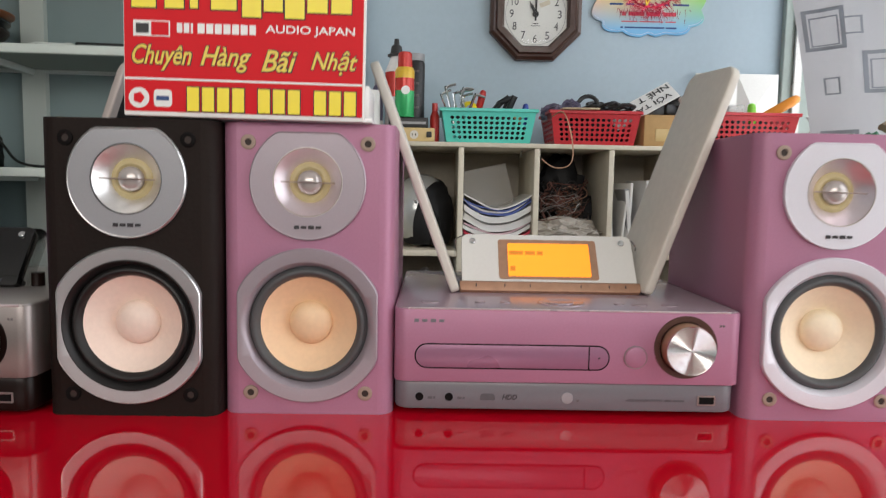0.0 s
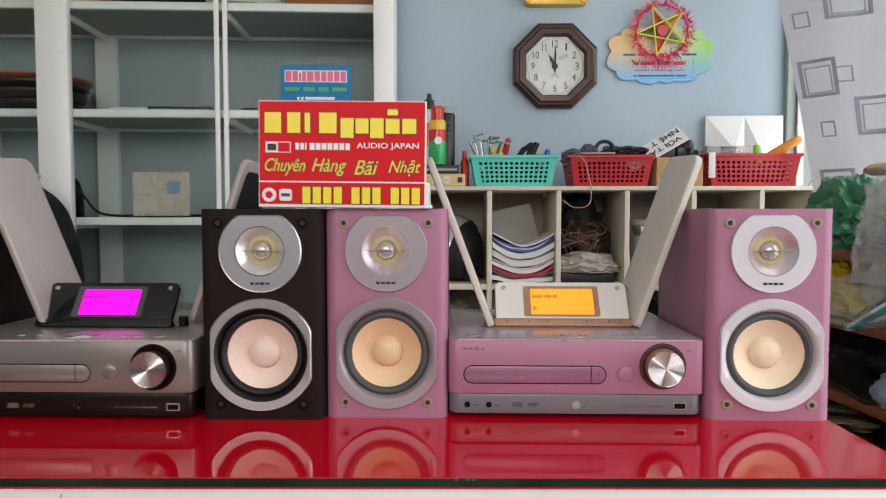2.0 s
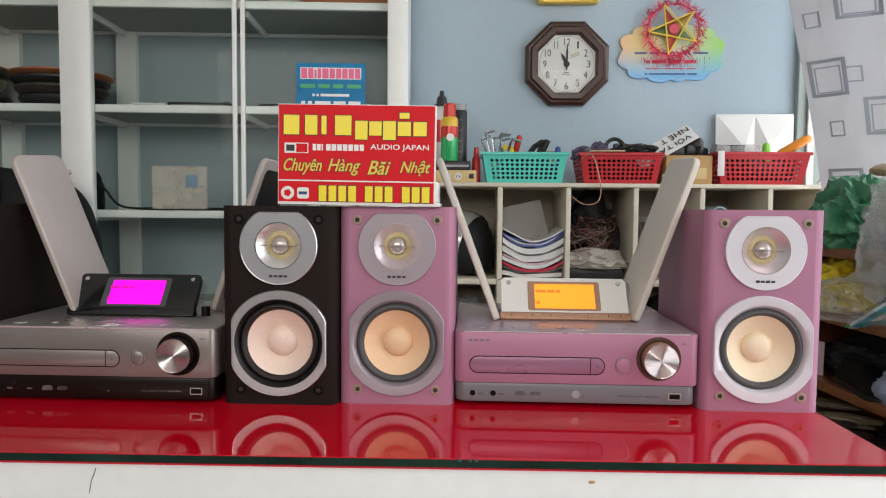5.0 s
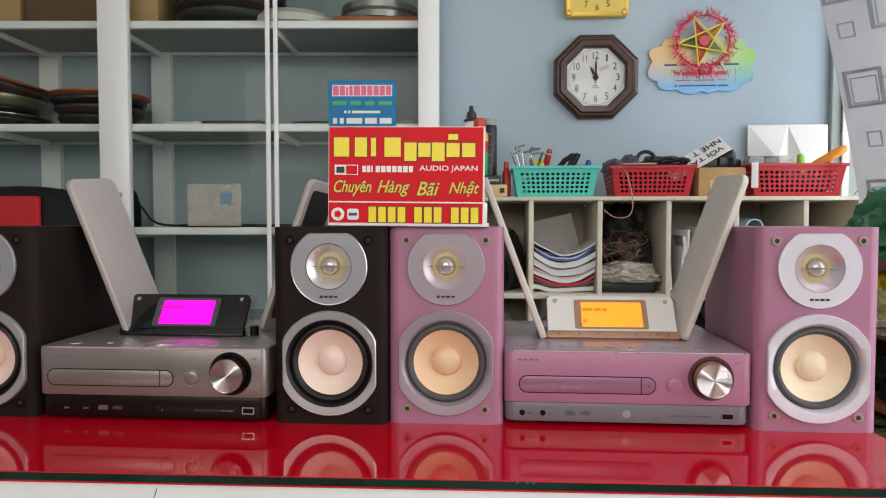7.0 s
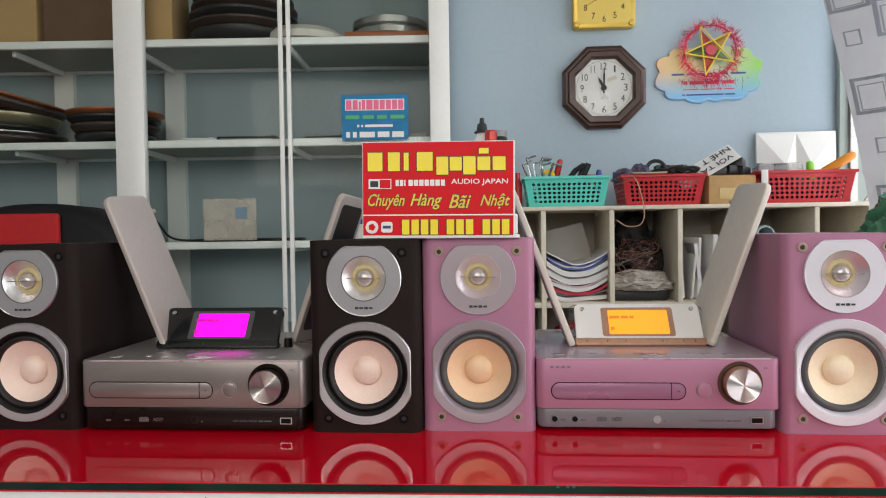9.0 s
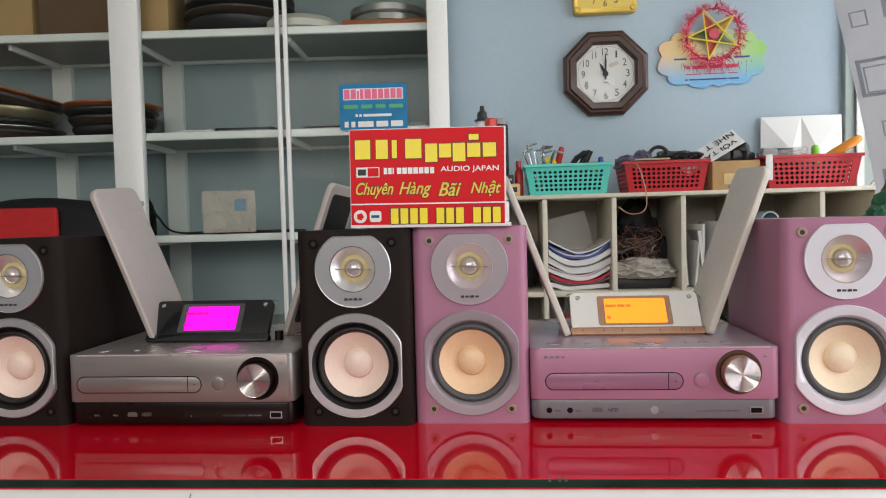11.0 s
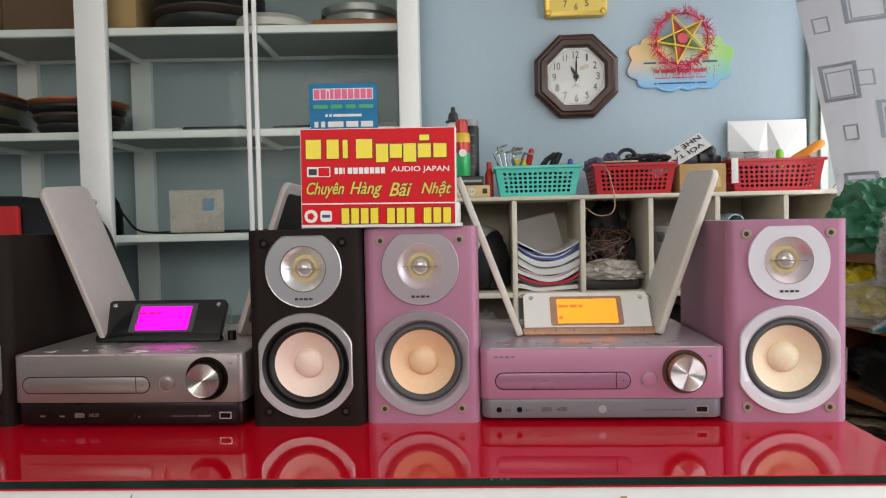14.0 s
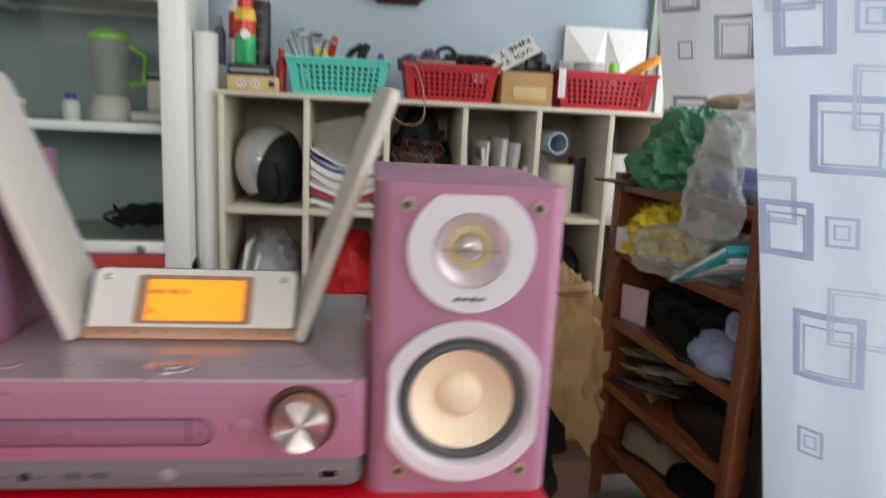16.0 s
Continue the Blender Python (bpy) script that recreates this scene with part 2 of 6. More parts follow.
BLUE_PLASTIC = mat("blue_plastic", (0.03, 0.07, 0.35), 0.4, 0.0, 80, 0.06, 0.03)
CAN_GREEN = mat("green_can_paint", (0.04, 0.40, 0.13), 0.25, 0.2, 80, 0.06, 0.0)
CAN_RED = mat("red_can_paint", (0.50, 0.03, 0.02), 0.25, 0.2, 80, 0.06, 0.0)
CAN_YELLOW = mat("yellow_can_paint", (0.70, 0.45, 0.04), 0.3, 0.1, 80, 0.06, 0.0)
PURPLE_PLASTIC = mat("violet_wrap", (0.10, 0.085, 0.14), 0.3, 0.0, 60, 0.2, 0.1)
HELMET = mat("silver_helmet_paint", (0.52, 0.53, 0.52), 0.22, 0.5, 80, 0.04, 0.0, coat=0.5)
RACK_WOOD = mat("red_brown_varnished_wood", (0.19, 0.058, 0.018), 0.34, 0.0, 70, 0.25, 0.06, coat=0.2, big=9)
BLACK_BAG = mat("black_fabric", (0.008, 0.008, 0.009), 0.6, 0.0, 60, 0.25, 0.25, spec=0.3)
BROWN_SHOE = mat("brown_leather", (0.045, 0.026, 0.020), 0.45, 0.0, 60, 0.2, 0.15)
YELLOW_BAG = mat("yellow_plastic_bag", (0.80, 0.62, 0.03), 0.35, 0.0, 25, 0.15, 0.3)
GREEN_BAG = mat("green_plastic_bag", (0.05, 0.20, 0.10), 0.3, 0.0, 25, 0.25, 0.35)
TEAL_BAG = mat("turquoise_packet", (0.04, 0.40, 0.46), 0.3, 0.0, 25, 0.1, 0.1)
CLEAR_BAG = plastic_film("clear_plastic_bag", (0.58, 0.56, 0.53), 0.68)
BLUE_CLEAR = plastic_film("bluish_clear_plastic", (0.50, 0.55, 0.75), 0.45)
GREY_BAG = mat("pale_grey_paper", (0.46, 0.42, 0.37), 0.7, 0.0, 60, 0.12, 0.2)
BEIGE_CLOTH = mat("beige_cloth", (0.45, 0.34, 0.22), 0.8, 0.0, 60, 0.12, 0.2)
RED_CLOTH = mat("red_cloth", (0.52, 0.010, 0.012), 0.7, 0.0, 60, 0.15, 0.15)
TERRACOTTA = mat("orange_brown_ring", (0.36, 0.11, 0.04), 0.4, 0.0, 60, 0.1, 0.03)
BRASS = mat("dull_brass", (0.42, 0.36, 0.22), 0.32, 0.8, 80, 0.1, 0.02)
STEEL_GREY = mat("grey_metal", (0.42, 0.41, 0.39), 0.3, 0.8, 80, 0.06, 0.02)
KHAKI = mat("khaki_leather", (0.20, 0.16, 0.10), 0.25, 0.0, 60, 0.25, 0.2)
PALE_BLUE = mat("pale_blue_plastic", (0.34, 0.46, 0.50), 0.4, 0.0, 60, 0.08, 0.02)
PINK_PAPER = mat("pale_pink_paper", (0.62, 0.44, 0.48), 0.8, 0.0, 40, 0.05, 0.05)
CURTAIN = cloth("white_curtain_cloth", (0.74, 0.80, 0.86), 0.40)
# darker, browner satin silver: the dark room's reflection put into the housing colour
SILVER_DARK_ROOM = mat("satin_silver_dark_room", (0.275, 0.242, 0.230), 0.32, 0.55, 600, 0.05, 0.02, big=8)
HORN = mat("pale_silver_horn", (0.82, 0.81, 0.81), 0.34, 0.85, 400, 0.04, 0.02)
HORN_PINK = mat("pale_lilac_horn", (0.82, 0.74, 0.79), 0.34, 0.8, 400, 0.04, 0.02)
RING_SILVER = mat("satin_ring_silver", (0.45, 0.44, 0.45), 0.36, 0.45, 600, 0.04, 0.02)
RIM_BRIGHT = mat("bright_bevel", (0.66, 0.65, 0.65), 0.3, 0.9, 300, 0.04, 0.0)
WIRE_BROWN = mat("red_brown_wire", (0.16, 0.06, 0.045), 0.5, 0.0, 80, 0.2, 0.0)
SHEET_MARK = mat("grey_blue_mark", (0.17, 0.27, 0.34), 0.7, 0.0, 80, 0.1, 0.0)
RECESS = mat("dark_bronze", (0.10, 0.05, 0.04), 0.4, 0.3, 200, 0.1, 0.02)
PRINT_GREY_DARK = mat("grey_print", (0.10, 0.095, 0.105), 0.5, 0.0, 200, 0.1, 0.0)
# pale for the worn edge and for the highlight along it
WORN_GLINT = mat("bare_worn_glint", (0.66, 0.58, 0.60), 0.3, 0.4, 200, 0.15, 0.05)
SOCKET_HOLE = mat("brown_hole", (0.035, 0.022, 0.018), 0.7, 0.0, 200, 0.1, 0.0)
# far curtain in shade: a greyer copy of the white cloth
CURTAIN_SHADED = cloth("shaded_white_curtain_cloth", (0.62, 0.61, 0.62), 0.15)
PRINT_BLUE = cloth("blue_curtain_print", (0.55, 0.64, 0.80), 0.34)
PRINT_PALE = cloth("pale_blue_curtain_print", (0.63, 0.71, 0.82), 0.34)
# its print, likewise darkened for the shade
PRINT_SHADED = cloth("shaded_curtain_print", (0.36, 0.37, 0.40), 0.08)
FOIL_RED = mat("dark_red_foil", (0.30, 0.035, 0.02), 0.3, 0.4, 60, 0.25, 0.1)
FOIL_GREEN = mat("olive_green_foil", (0.10, 0.14, 0.06), 0.3, 0.4, 60, 0.25, 0.1)
FOIL_GOLD = mat("dull_gold_foil", (0.36, 0.22, 0.06), 0.3, 0.4, 60, 0.25, 0.1)
TINSEL = mat("red_foil_tinsel", (0.60, 0.03, 0.08), 0.2, 0.7, 60, 0.2, 0.0)
SHEET_FILM = plastic_film("cream_translucent_sheet", (0.62, 0.56, 0.45), 0.6)


def rainbow_board():
    """The printed board behind the star: peach, yellow and pale green above, sky blue below."""
    m = mat("rainbow_print", (0.6, 0.6, 0.6), 0.4, 0.0, 80, 0.04, 0.0)
    nt = m.node_tree
    co = nt.nodes.new("ShaderNodeTexCoord")
    sep = nt.nodes.new("ShaderNodeSeparateXYZ")
    nt.links.new(co.outputs["Generated"], sep.inputs[0])
    across = nt.nodes.new("ShaderNodeValToRGB")
    e = across.color_ramp.elements
    e[0].position, e[0].color = 0.0, (0.75, 0.45, 0.25, 1)
    e[1].position, e[1].color = 1.0, (0.30, 0.62, 0.12, 1)
    k = e.new(0.25)
    k.color = (0.75, 0.62, 0.25, 1)
    k = e.new(0.6)
    k.color = (0.60, 0.68, 0.45, 1)
    nt.links.new(sep.outputs["X"], across.inputs[0])
    down = nt.nodes.new("ShaderNodeMapRange")
    down.inputs["From Min"].default_value, down.inputs["From Max"].default_value = 0.6, 0.1
    nt.links.new(sep.outputs["Z"], down.inputs["Value"])
    mix = nt.nodes.new("ShaderNodeMix")
    mix.data_type = "RGBA"
    mix.inputs["B"].default_value = (0.18, 0.45, 0.72, 1)
    nt.links.new(down.outputs["Result"], mix.inputs["Factor"])
    nt.links.new(across.outputs[0], mix.inputs["A"])
    b = nt.nodes["Principled BSDF"]
    nt.links.new(mix.outputs["Result"], b.inputs["Base Color"])
    return m


RAINBOW = rainbow_board()


# ---- mesh helpers ----
def to_mesh(bm, name, materials, smooth=None):
    bmesh.ops.recalc_face_normals(bm, faces=bm.faces)
    me = bpy.data.meshes.new(name)
    bm.to_mesh(me)
    bm.free()
    for m in (materials if isinstance(materials, (list, tuple)) else [materials]):
        me.materials.append(m)
    if smooth:
        for p in me.polygons:
            p.use_smooth = True
        me.set_sharp_from_angle(angle=radians(smooth))
    return me


def part(name, bm, material, parent=None, label="", smooth=35, at=None):
    """Links a bmesh as one mesh object, under a thing or a part."""
    ob = new(name, to_mesh(bm, name, material, smooth))
    if parent is not None:
        ob.parent = parent
    if at is not None:
        ob.matrix_basis = at
    if label:
        tagged(ob, label)
    return ob


def thing(name, label, category, at, group="", kind=""):
    ob = new(name)
    ob.empty_display_size = 0.05
    ob.matrix_basis = at
    return tagged(ob, label, category, group, kind)


def box(x0, x1, y0, y1, z0, z1, bevel=0.0, seg=2, bm=None):
    own = bm is None
    b = bmesh.new()
    bmesh.ops.create_cube(b, size=1.0)
    bmesh.ops.scale(b, vec=(abs(x1 - x0), abs(y1 - y0), abs(z1 - z0)), verts=b.verts)
    bmesh.ops.translate(b, vec=((x0 + x1) / 2, (y0 + y1) / 2, (z0 + z1) / 2), verts=b.verts)
    if bevel:
        bmesh.ops.bevel(b, geom=list(b.edges), offset=bevel, segments=seg, affect="EDGES", profile=0.5)
    if own:
        return b
    return merge(bm, b)


def merge(bm, other, m=None):
    if m is not None:
        bmesh.ops.transform(other, matrix=m, verts=other.verts)
    me = bpy.data.meshes.new("tmp")
    other.to_mesh(me)
    other.free()
    bm.from_mesh(me)
    bpy.data.meshes.remove(me)
    return bm


def rings(rows, n=48, close_start=False, close_end=False):
    """A surface round the y axis: each row is a depth and a radius, or a radius by angle."""
    bm = bmesh.new()
    loops = []
    for y, r in rows:
        loop = []
        for i in range(n):
            a = 2 * math.pi * i / n
            q = r(a) if callable(r) else r
            loop.append(bm.verts.new((q * math.cos(a), y, q * math.sin(a))))
        loops.append(loop)
    for a, b in zip(loops, loops[1:]):
        for i in range(n):
            bm.faces.new((a[i], a[(i + 1) % n], b[(i + 1) % n], b[i]))
    if close_start:
        bm.faces.new(loops[0])
    if close_end:
        bm.faces.new(loops[-1])
    return bm


def upright(rows, n=32):
    """A turned body round the z axis from rows of height and radius, closed at both ends."""
    b = rings(rows, n, True, True)
    bmesh.ops.transform(b, matrix=Matrix(((1, 0, 0, 0), (0, 0, 1, 0), (0, 1, 0, 0), (0, 0, 0, 1))), verts=b.verts)
    return b


def prism(points, y0, y1, bevel=0.0):
    """An outline in x and z, drawn out from y0 to y1."""
    bm = bmesh.new()
    f = bm.faces.new([bm.verts.new((x, y0, z)) for x, z in points])
    got = bmesh.ops.extrude_face_region(bm, geom=[f])
    bmesh.ops.translate(bm, vec=(0, y1 - y0, 0), verts=[v for v in got["geom"] if isinstance(v, bmesh.types.BMVert)])
    if bevel:
        bmesh.ops.bevel(bm, geom=[e for e in bm.edges if abs(e.verts[0].co.y - e.verts[1].co.y) < 1e-6], offset=bevel, segments=2, affect="EDGES", profile=0.5)
    return bm


def plan_prism(points, z0, z1, bevel=0.0):
    """An outline in x and y, drawn up from z0 to z1."""
    bm = bmesh.new()
    f = bm.faces.new([bm.verts.new((x, y, z0)) for x, y in points])
    got = bmesh.ops.extrude_face_region(bm, geom=[f])
    bmesh.ops.translate(bm, vec=(0, 0, z1 - z0), verts=[v for v in got["geom"] if isinstance(v, bmesh.types.BMVert)])
    if bevel:
        bmesh.ops.bevel(bm, geom=[e for e in bm.edges if abs(e.verts[0].co.z - e.verts[1].co.z) < 1e-6], offset=bevel, segments=2, affect="EDGES", profile=0.5)
    return bm


def rounded(x0, x1, z0, z1, r, n=6):
    """The outline of a rectangle with rounded corners; r may be one radius or four, from the lower left, against the clock."""
    rs = r if isinstance(r, (list, tuple)) else (r, r, r, r)
    pts = []
    for (cx, cz, a0), q in zip(((x0, z0, 180), (x1, z0, 270), (x1, z1, 0), (x0, z1, 90)), rs):
        ox = cx + (q if cx == x0 else -q)
        oz = cz + (q if cz == z0 else -q)
        for i in range(n + 1):
            a = radians(a0 + 90 * i / n)
            pts.append((ox + q * math.cos(a), oz + q * math.sin(a)))
    return pts


def tube(points, r, n=6, bm=None):
    """A round cable through the points."""
    bm = bm or bmesh.new()
    pts = [Vector(p) for p in points]
    if 5 <= len(pts) <= 14:
        fine = []
        for i in range(len(pts) - 1):
            p0, p1, p2, p3 = pts[max(i - 1, 0)], pts[i], pts[i + 1], pts[min(i + 2, len(pts) - 1)]
            for k in range(5):
                s = k / 5
                fine.append(0.5 * (2 * p1 + (p2 - p0) * s + (2 * p0 - 5 * p1 + 4 * p2 - p3) * s * s + (3 * p1 - p0 - 3 * p2 + p3) * s ** 3))
        pts = fine + [pts[-1]]
    loops = []
    for i, p in enumerate(pts):
        d = (pts[min(i + 1, len(pts) - 1)] - pts[max(i - 1, 0)]).normalized()
        u = d.cross(Vector((0.31, 0.22, 0.93))).normalized()
        v = d.cross(u)
        loops.append([bm.verts.new(p + r * (math.cos(2 * math.pi * k / n) * u + math.sin(2 * math.pi * k / n) * v)) for k in range(n)])
    for a, b in zip(loops, loops[1:]):
        for k in range(n):
            bm.faces.new((a[k], a[(k + 1) % n], b[(k + 1) % n], b[k]))
    bm.faces.new(loops[0])
    bm.faces.new(list(reversed(loops[-1])))
    return bm


def lump(w, d, h, seed, rough=0.25, level=4, creases=7.0):
    """A crumpled heap that lies flat on z = 0: a bag, a shoe, a bundle."""
    bm = bmesh.new()
    bmesh.ops.create_icosphere(bm, subdivisions=level, radius=0.5)
    off = Vector((seed * 3.17, seed * 1.71, seed * 0.53))
    for v in bm.verts:
        c = v.co.copy()
        fold = 1 - 2.4 * abs(noise.noise(c * 4.3 + off * 1.3))
        fine = 1 - 2.4 * abs(noise.noise(c * creases * 1.6 + off))
        k = 1 + rough * (0.9 * noise.noise(c * 2.4 + off) + 0.55 * fold + 0.28 * fine)
        c *= k
        c.z = max(c.z, -0.36)
        v.co = Vector((c.x * w, c.y * d, (c.z + 0.36) * h / 0.86))
    return bm


def text_bm(words, size, depth=0.0004, shear=0.0, bold=0.0):
    """Lettering in the built-in font, in x and z, facing -y, centred."""
    cu = bpy.data.curves.new("letters", "FONT")
    cu.body, cu.size, cu.extrude, cu.align_x, cu.align_y, cu.shear, cu.offset = words, size, depth / 2, "CENTER", "CENTER", shear, bold
    cu.resolution_u = 3
    ob = bpy.data.objects.new("letters", cu)
    scene.collection.objects.link(ob)
    bpy.context.view_layer.update()
    me = bpy.data.meshes.new_from_object(ob.evaluated_get(bpy.context.evaluated_depsgraph_get()))
    bm = bmesh.new()
    bm.from_mesh(me)
    bpy.data.objects.remove(ob)
    bpy.data.curves.remove(cu)
    bpy.data.meshes.remove(me)
    bmesh.ops.transform(bm, matrix=pose(0, 0, 0, 90, 0, 0), verts=bm.verts)
    return bm


def fit_text(words, width, height, depth=0.0004, shear=0.0, bold=0.0):
    """The same, stretched to a width and height."""
    bm = text_bm(words, 1.0, depth, shear, bold)
    xs, zs = [v.co.x for v in bm.verts], [v.co.z for v in bm.verts]
    cx, cz = (min(xs) + max(xs)) / 2, (min(zs) + max(zs)) / 2
    sx, sz = width / (max(xs) - min(xs)), height / (max(zs) - min(zs))
    for v in bm.verts:
        v.co.x, v.co.z = (v.co.x - cx) * sx, (v.co.z - cz) * sz
    return bm


def bars(widths, height, gap, depth=0.0005):
    """A row of plain bars, centred, facing -y."""
    bm = bmesh.new()
    x = -(sum(widths) + gap * (len(widths) - 1)) / 2
    for w in widths:
        box(x, x + w, -depth, 0, -height / 2, height / 2, 0, bm=bm)
        x += w + gap
    return bm


def wobble(bm, amount, freq, seed=0.0):
    off = Vector((seed, seed * 0.7, seed * 1.3))
    for v in bm.verts:
        v.co += amount * noise.noise_vector(v.co * freq + off)
    return bm


def strokes(widths, height, gap):
    """A maker's mark as plain shapes: a row of small bars."""
    bm = bmesh.new()
    x = -(sum(widths) + gap * (len(widths) - 1)) / 2
    for i, w in enumerate(widths):
        box(x, x + w, -0.0004, 0, -height / 2 * (0.8 if i % 2 else 1), height / 2 * (0.8 if i % 2 else 1), 0, bm=bm)
        x += w + gap
    return bm


# ---- the shop: structure ----
def setting(name, bm, material, label, smooth=None):
    return tagged(part(name, bm, material, None, "", smooth), label, name.split("_")[0], "", "structure")


X0, X1, Y0, Y1, TOP = -3.2, 1.62, -3.0, 2.66, 2.95
setting("wall_north", box(X0, X1, Y1, Y1 + 0.12, 0, TOP), WALL_BLUE, "pale blue painted back wall of the shop")
setting("wall_west", box(X0 - 0.12, X0, Y0, Y1 + 0.12, 0, TOP), WALL_BLUE, "pale blue painted side wall")
east = bmesh.new()
box(X1, X1 + 0.12, Y0, -0.9, 0, TOP, bm=east)
box(X1, X1 + 0.12, 2.62, Y1 + 0.12, 0, TOP, bm=east)
box(X1, X1 + 0.12, -0.9, 2.62, 0, 0.35, bm=east)
box(X1, X1 + 0.12, -0.9, 2.62, 2.55, TOP, bm=east)
setting("wall_east", east, WALL_PALE, "pale painted wall with the wide window opening")
# unseen wall: opening set high so the glossy speaker fronts mirror no daylight
south = bmesh.new()
box(X0, -2.05, Y0 - 0.12, Y0, 0, TOP, bm=south)
box(1.3, X1, Y0 - 0.12, Y0, 0, TOP, bm=south)
box(-2.05, 1.3, Y0 - 0.12, Y0, 2.8, TOP, bm=south)
box(-2.05, 1.3, Y0 - 0.12, Y0, 0, 1.5, bm=south)
setting("wall_south", south, WALL_PALE, "unseen pale wall, closed low down to keep daylight out of reflections")
setting("ceiling", box(X0 - 0.12, X1 + 0.12, Y0 - 0.12, Y1 + 0.12, TOP, TOP + 0.1), CEILING_WHITE, "plain white painted ceiling")
setting("floor", box(X0 - 0.12, X1 + 0.12, Y0 - 0.12, Y1 + 0.12, -0.1, -0.004), GROUT, "grey floor with pale grout under the tiles")
setting("ground", box(-30, 30, -40, Y0 - 0.12, -0.12, -0.02), GROUT, "grey paved ground outside the shop")
setting("trim", box(1.325, 1.375, Y1 - 0.03, Y1, 0, TOP, 0.004), WALL_PALE, "pale upright trim at the end of the blue wall")
setting("trim_frame", box(1.360, 1.392, Y1 - 0.045, Y1 - 0.0125, 0, TOP, 0.003), STEEL_GREY, "grey aluminium frame post at the end of the blue wall")
setting("trim_pale", box(1.375, X1, Y1 - 0.012, Y1 - 0.002, 0, TOP), WALL_PALE, "pale green-white painted strip of wall by the window")

# ---- the counter ----
TZ = 0.8
XR, YF = 0.437, 0.411
counter = thing("display_counter", "white shop counter with a red film under its glass top", "counter", pose(XR, YF + 0.0105, 0, 0, 0, 1.35) @ pose(-XR, -YF, 0))
part("cabinet_body", box(-1.35, XR - 0.002, YF + 0.004, 1.05, 0.0, TZ - 0.0114, 0.002), TABLE_WHITE, counter, "white laminate body")
part("red_film", box(-1.352, XR - 0.001, YF + 0.001, 1.05, TZ - 0.0112, TZ - 0.0095), RED_EDGE, counter, "red film edge")
top = box(-1.354, XR, YF, 1.052, TZ - 0.0092, TZ, 0.0008, 1)
glass_top = part("glass_top", top, [RED_TOP, GLASS_EDGE], counter, "polished glass sheet with a dark green edge")
for p in glass_top.data.polygons:
    p.material_index = 0 if p.normal.z > 0.5 else 1
crack = bmesh.new()
tube([(-0.367, YF + 0.0038, 0.7835), (-0.369, YF + 0.0038, 0.777), (-0.372, YF + 0.0038, 0.770), (-0.374, YF + 0.0038, 0.758)], 0.0004, 5, crack)
part("crack", crack, BAR_DARK, counter, "thin dark crack in the laminate")
for x in (-0.004, 0.006, 0.012):
    part("nick", box(x, x + 0.003, YF - 0.0004, YF + 0.001, TZ - 0.003, TZ + 0.0002, 0.0003), RUBBER, counter, "small chip in the glass edge")
part("chip", box(0.125, 0.131, YF + 0.0025, YF + 0.0045, 0.776, 0.779, 0.001), CARD, counter, "small brown chip in the edge")


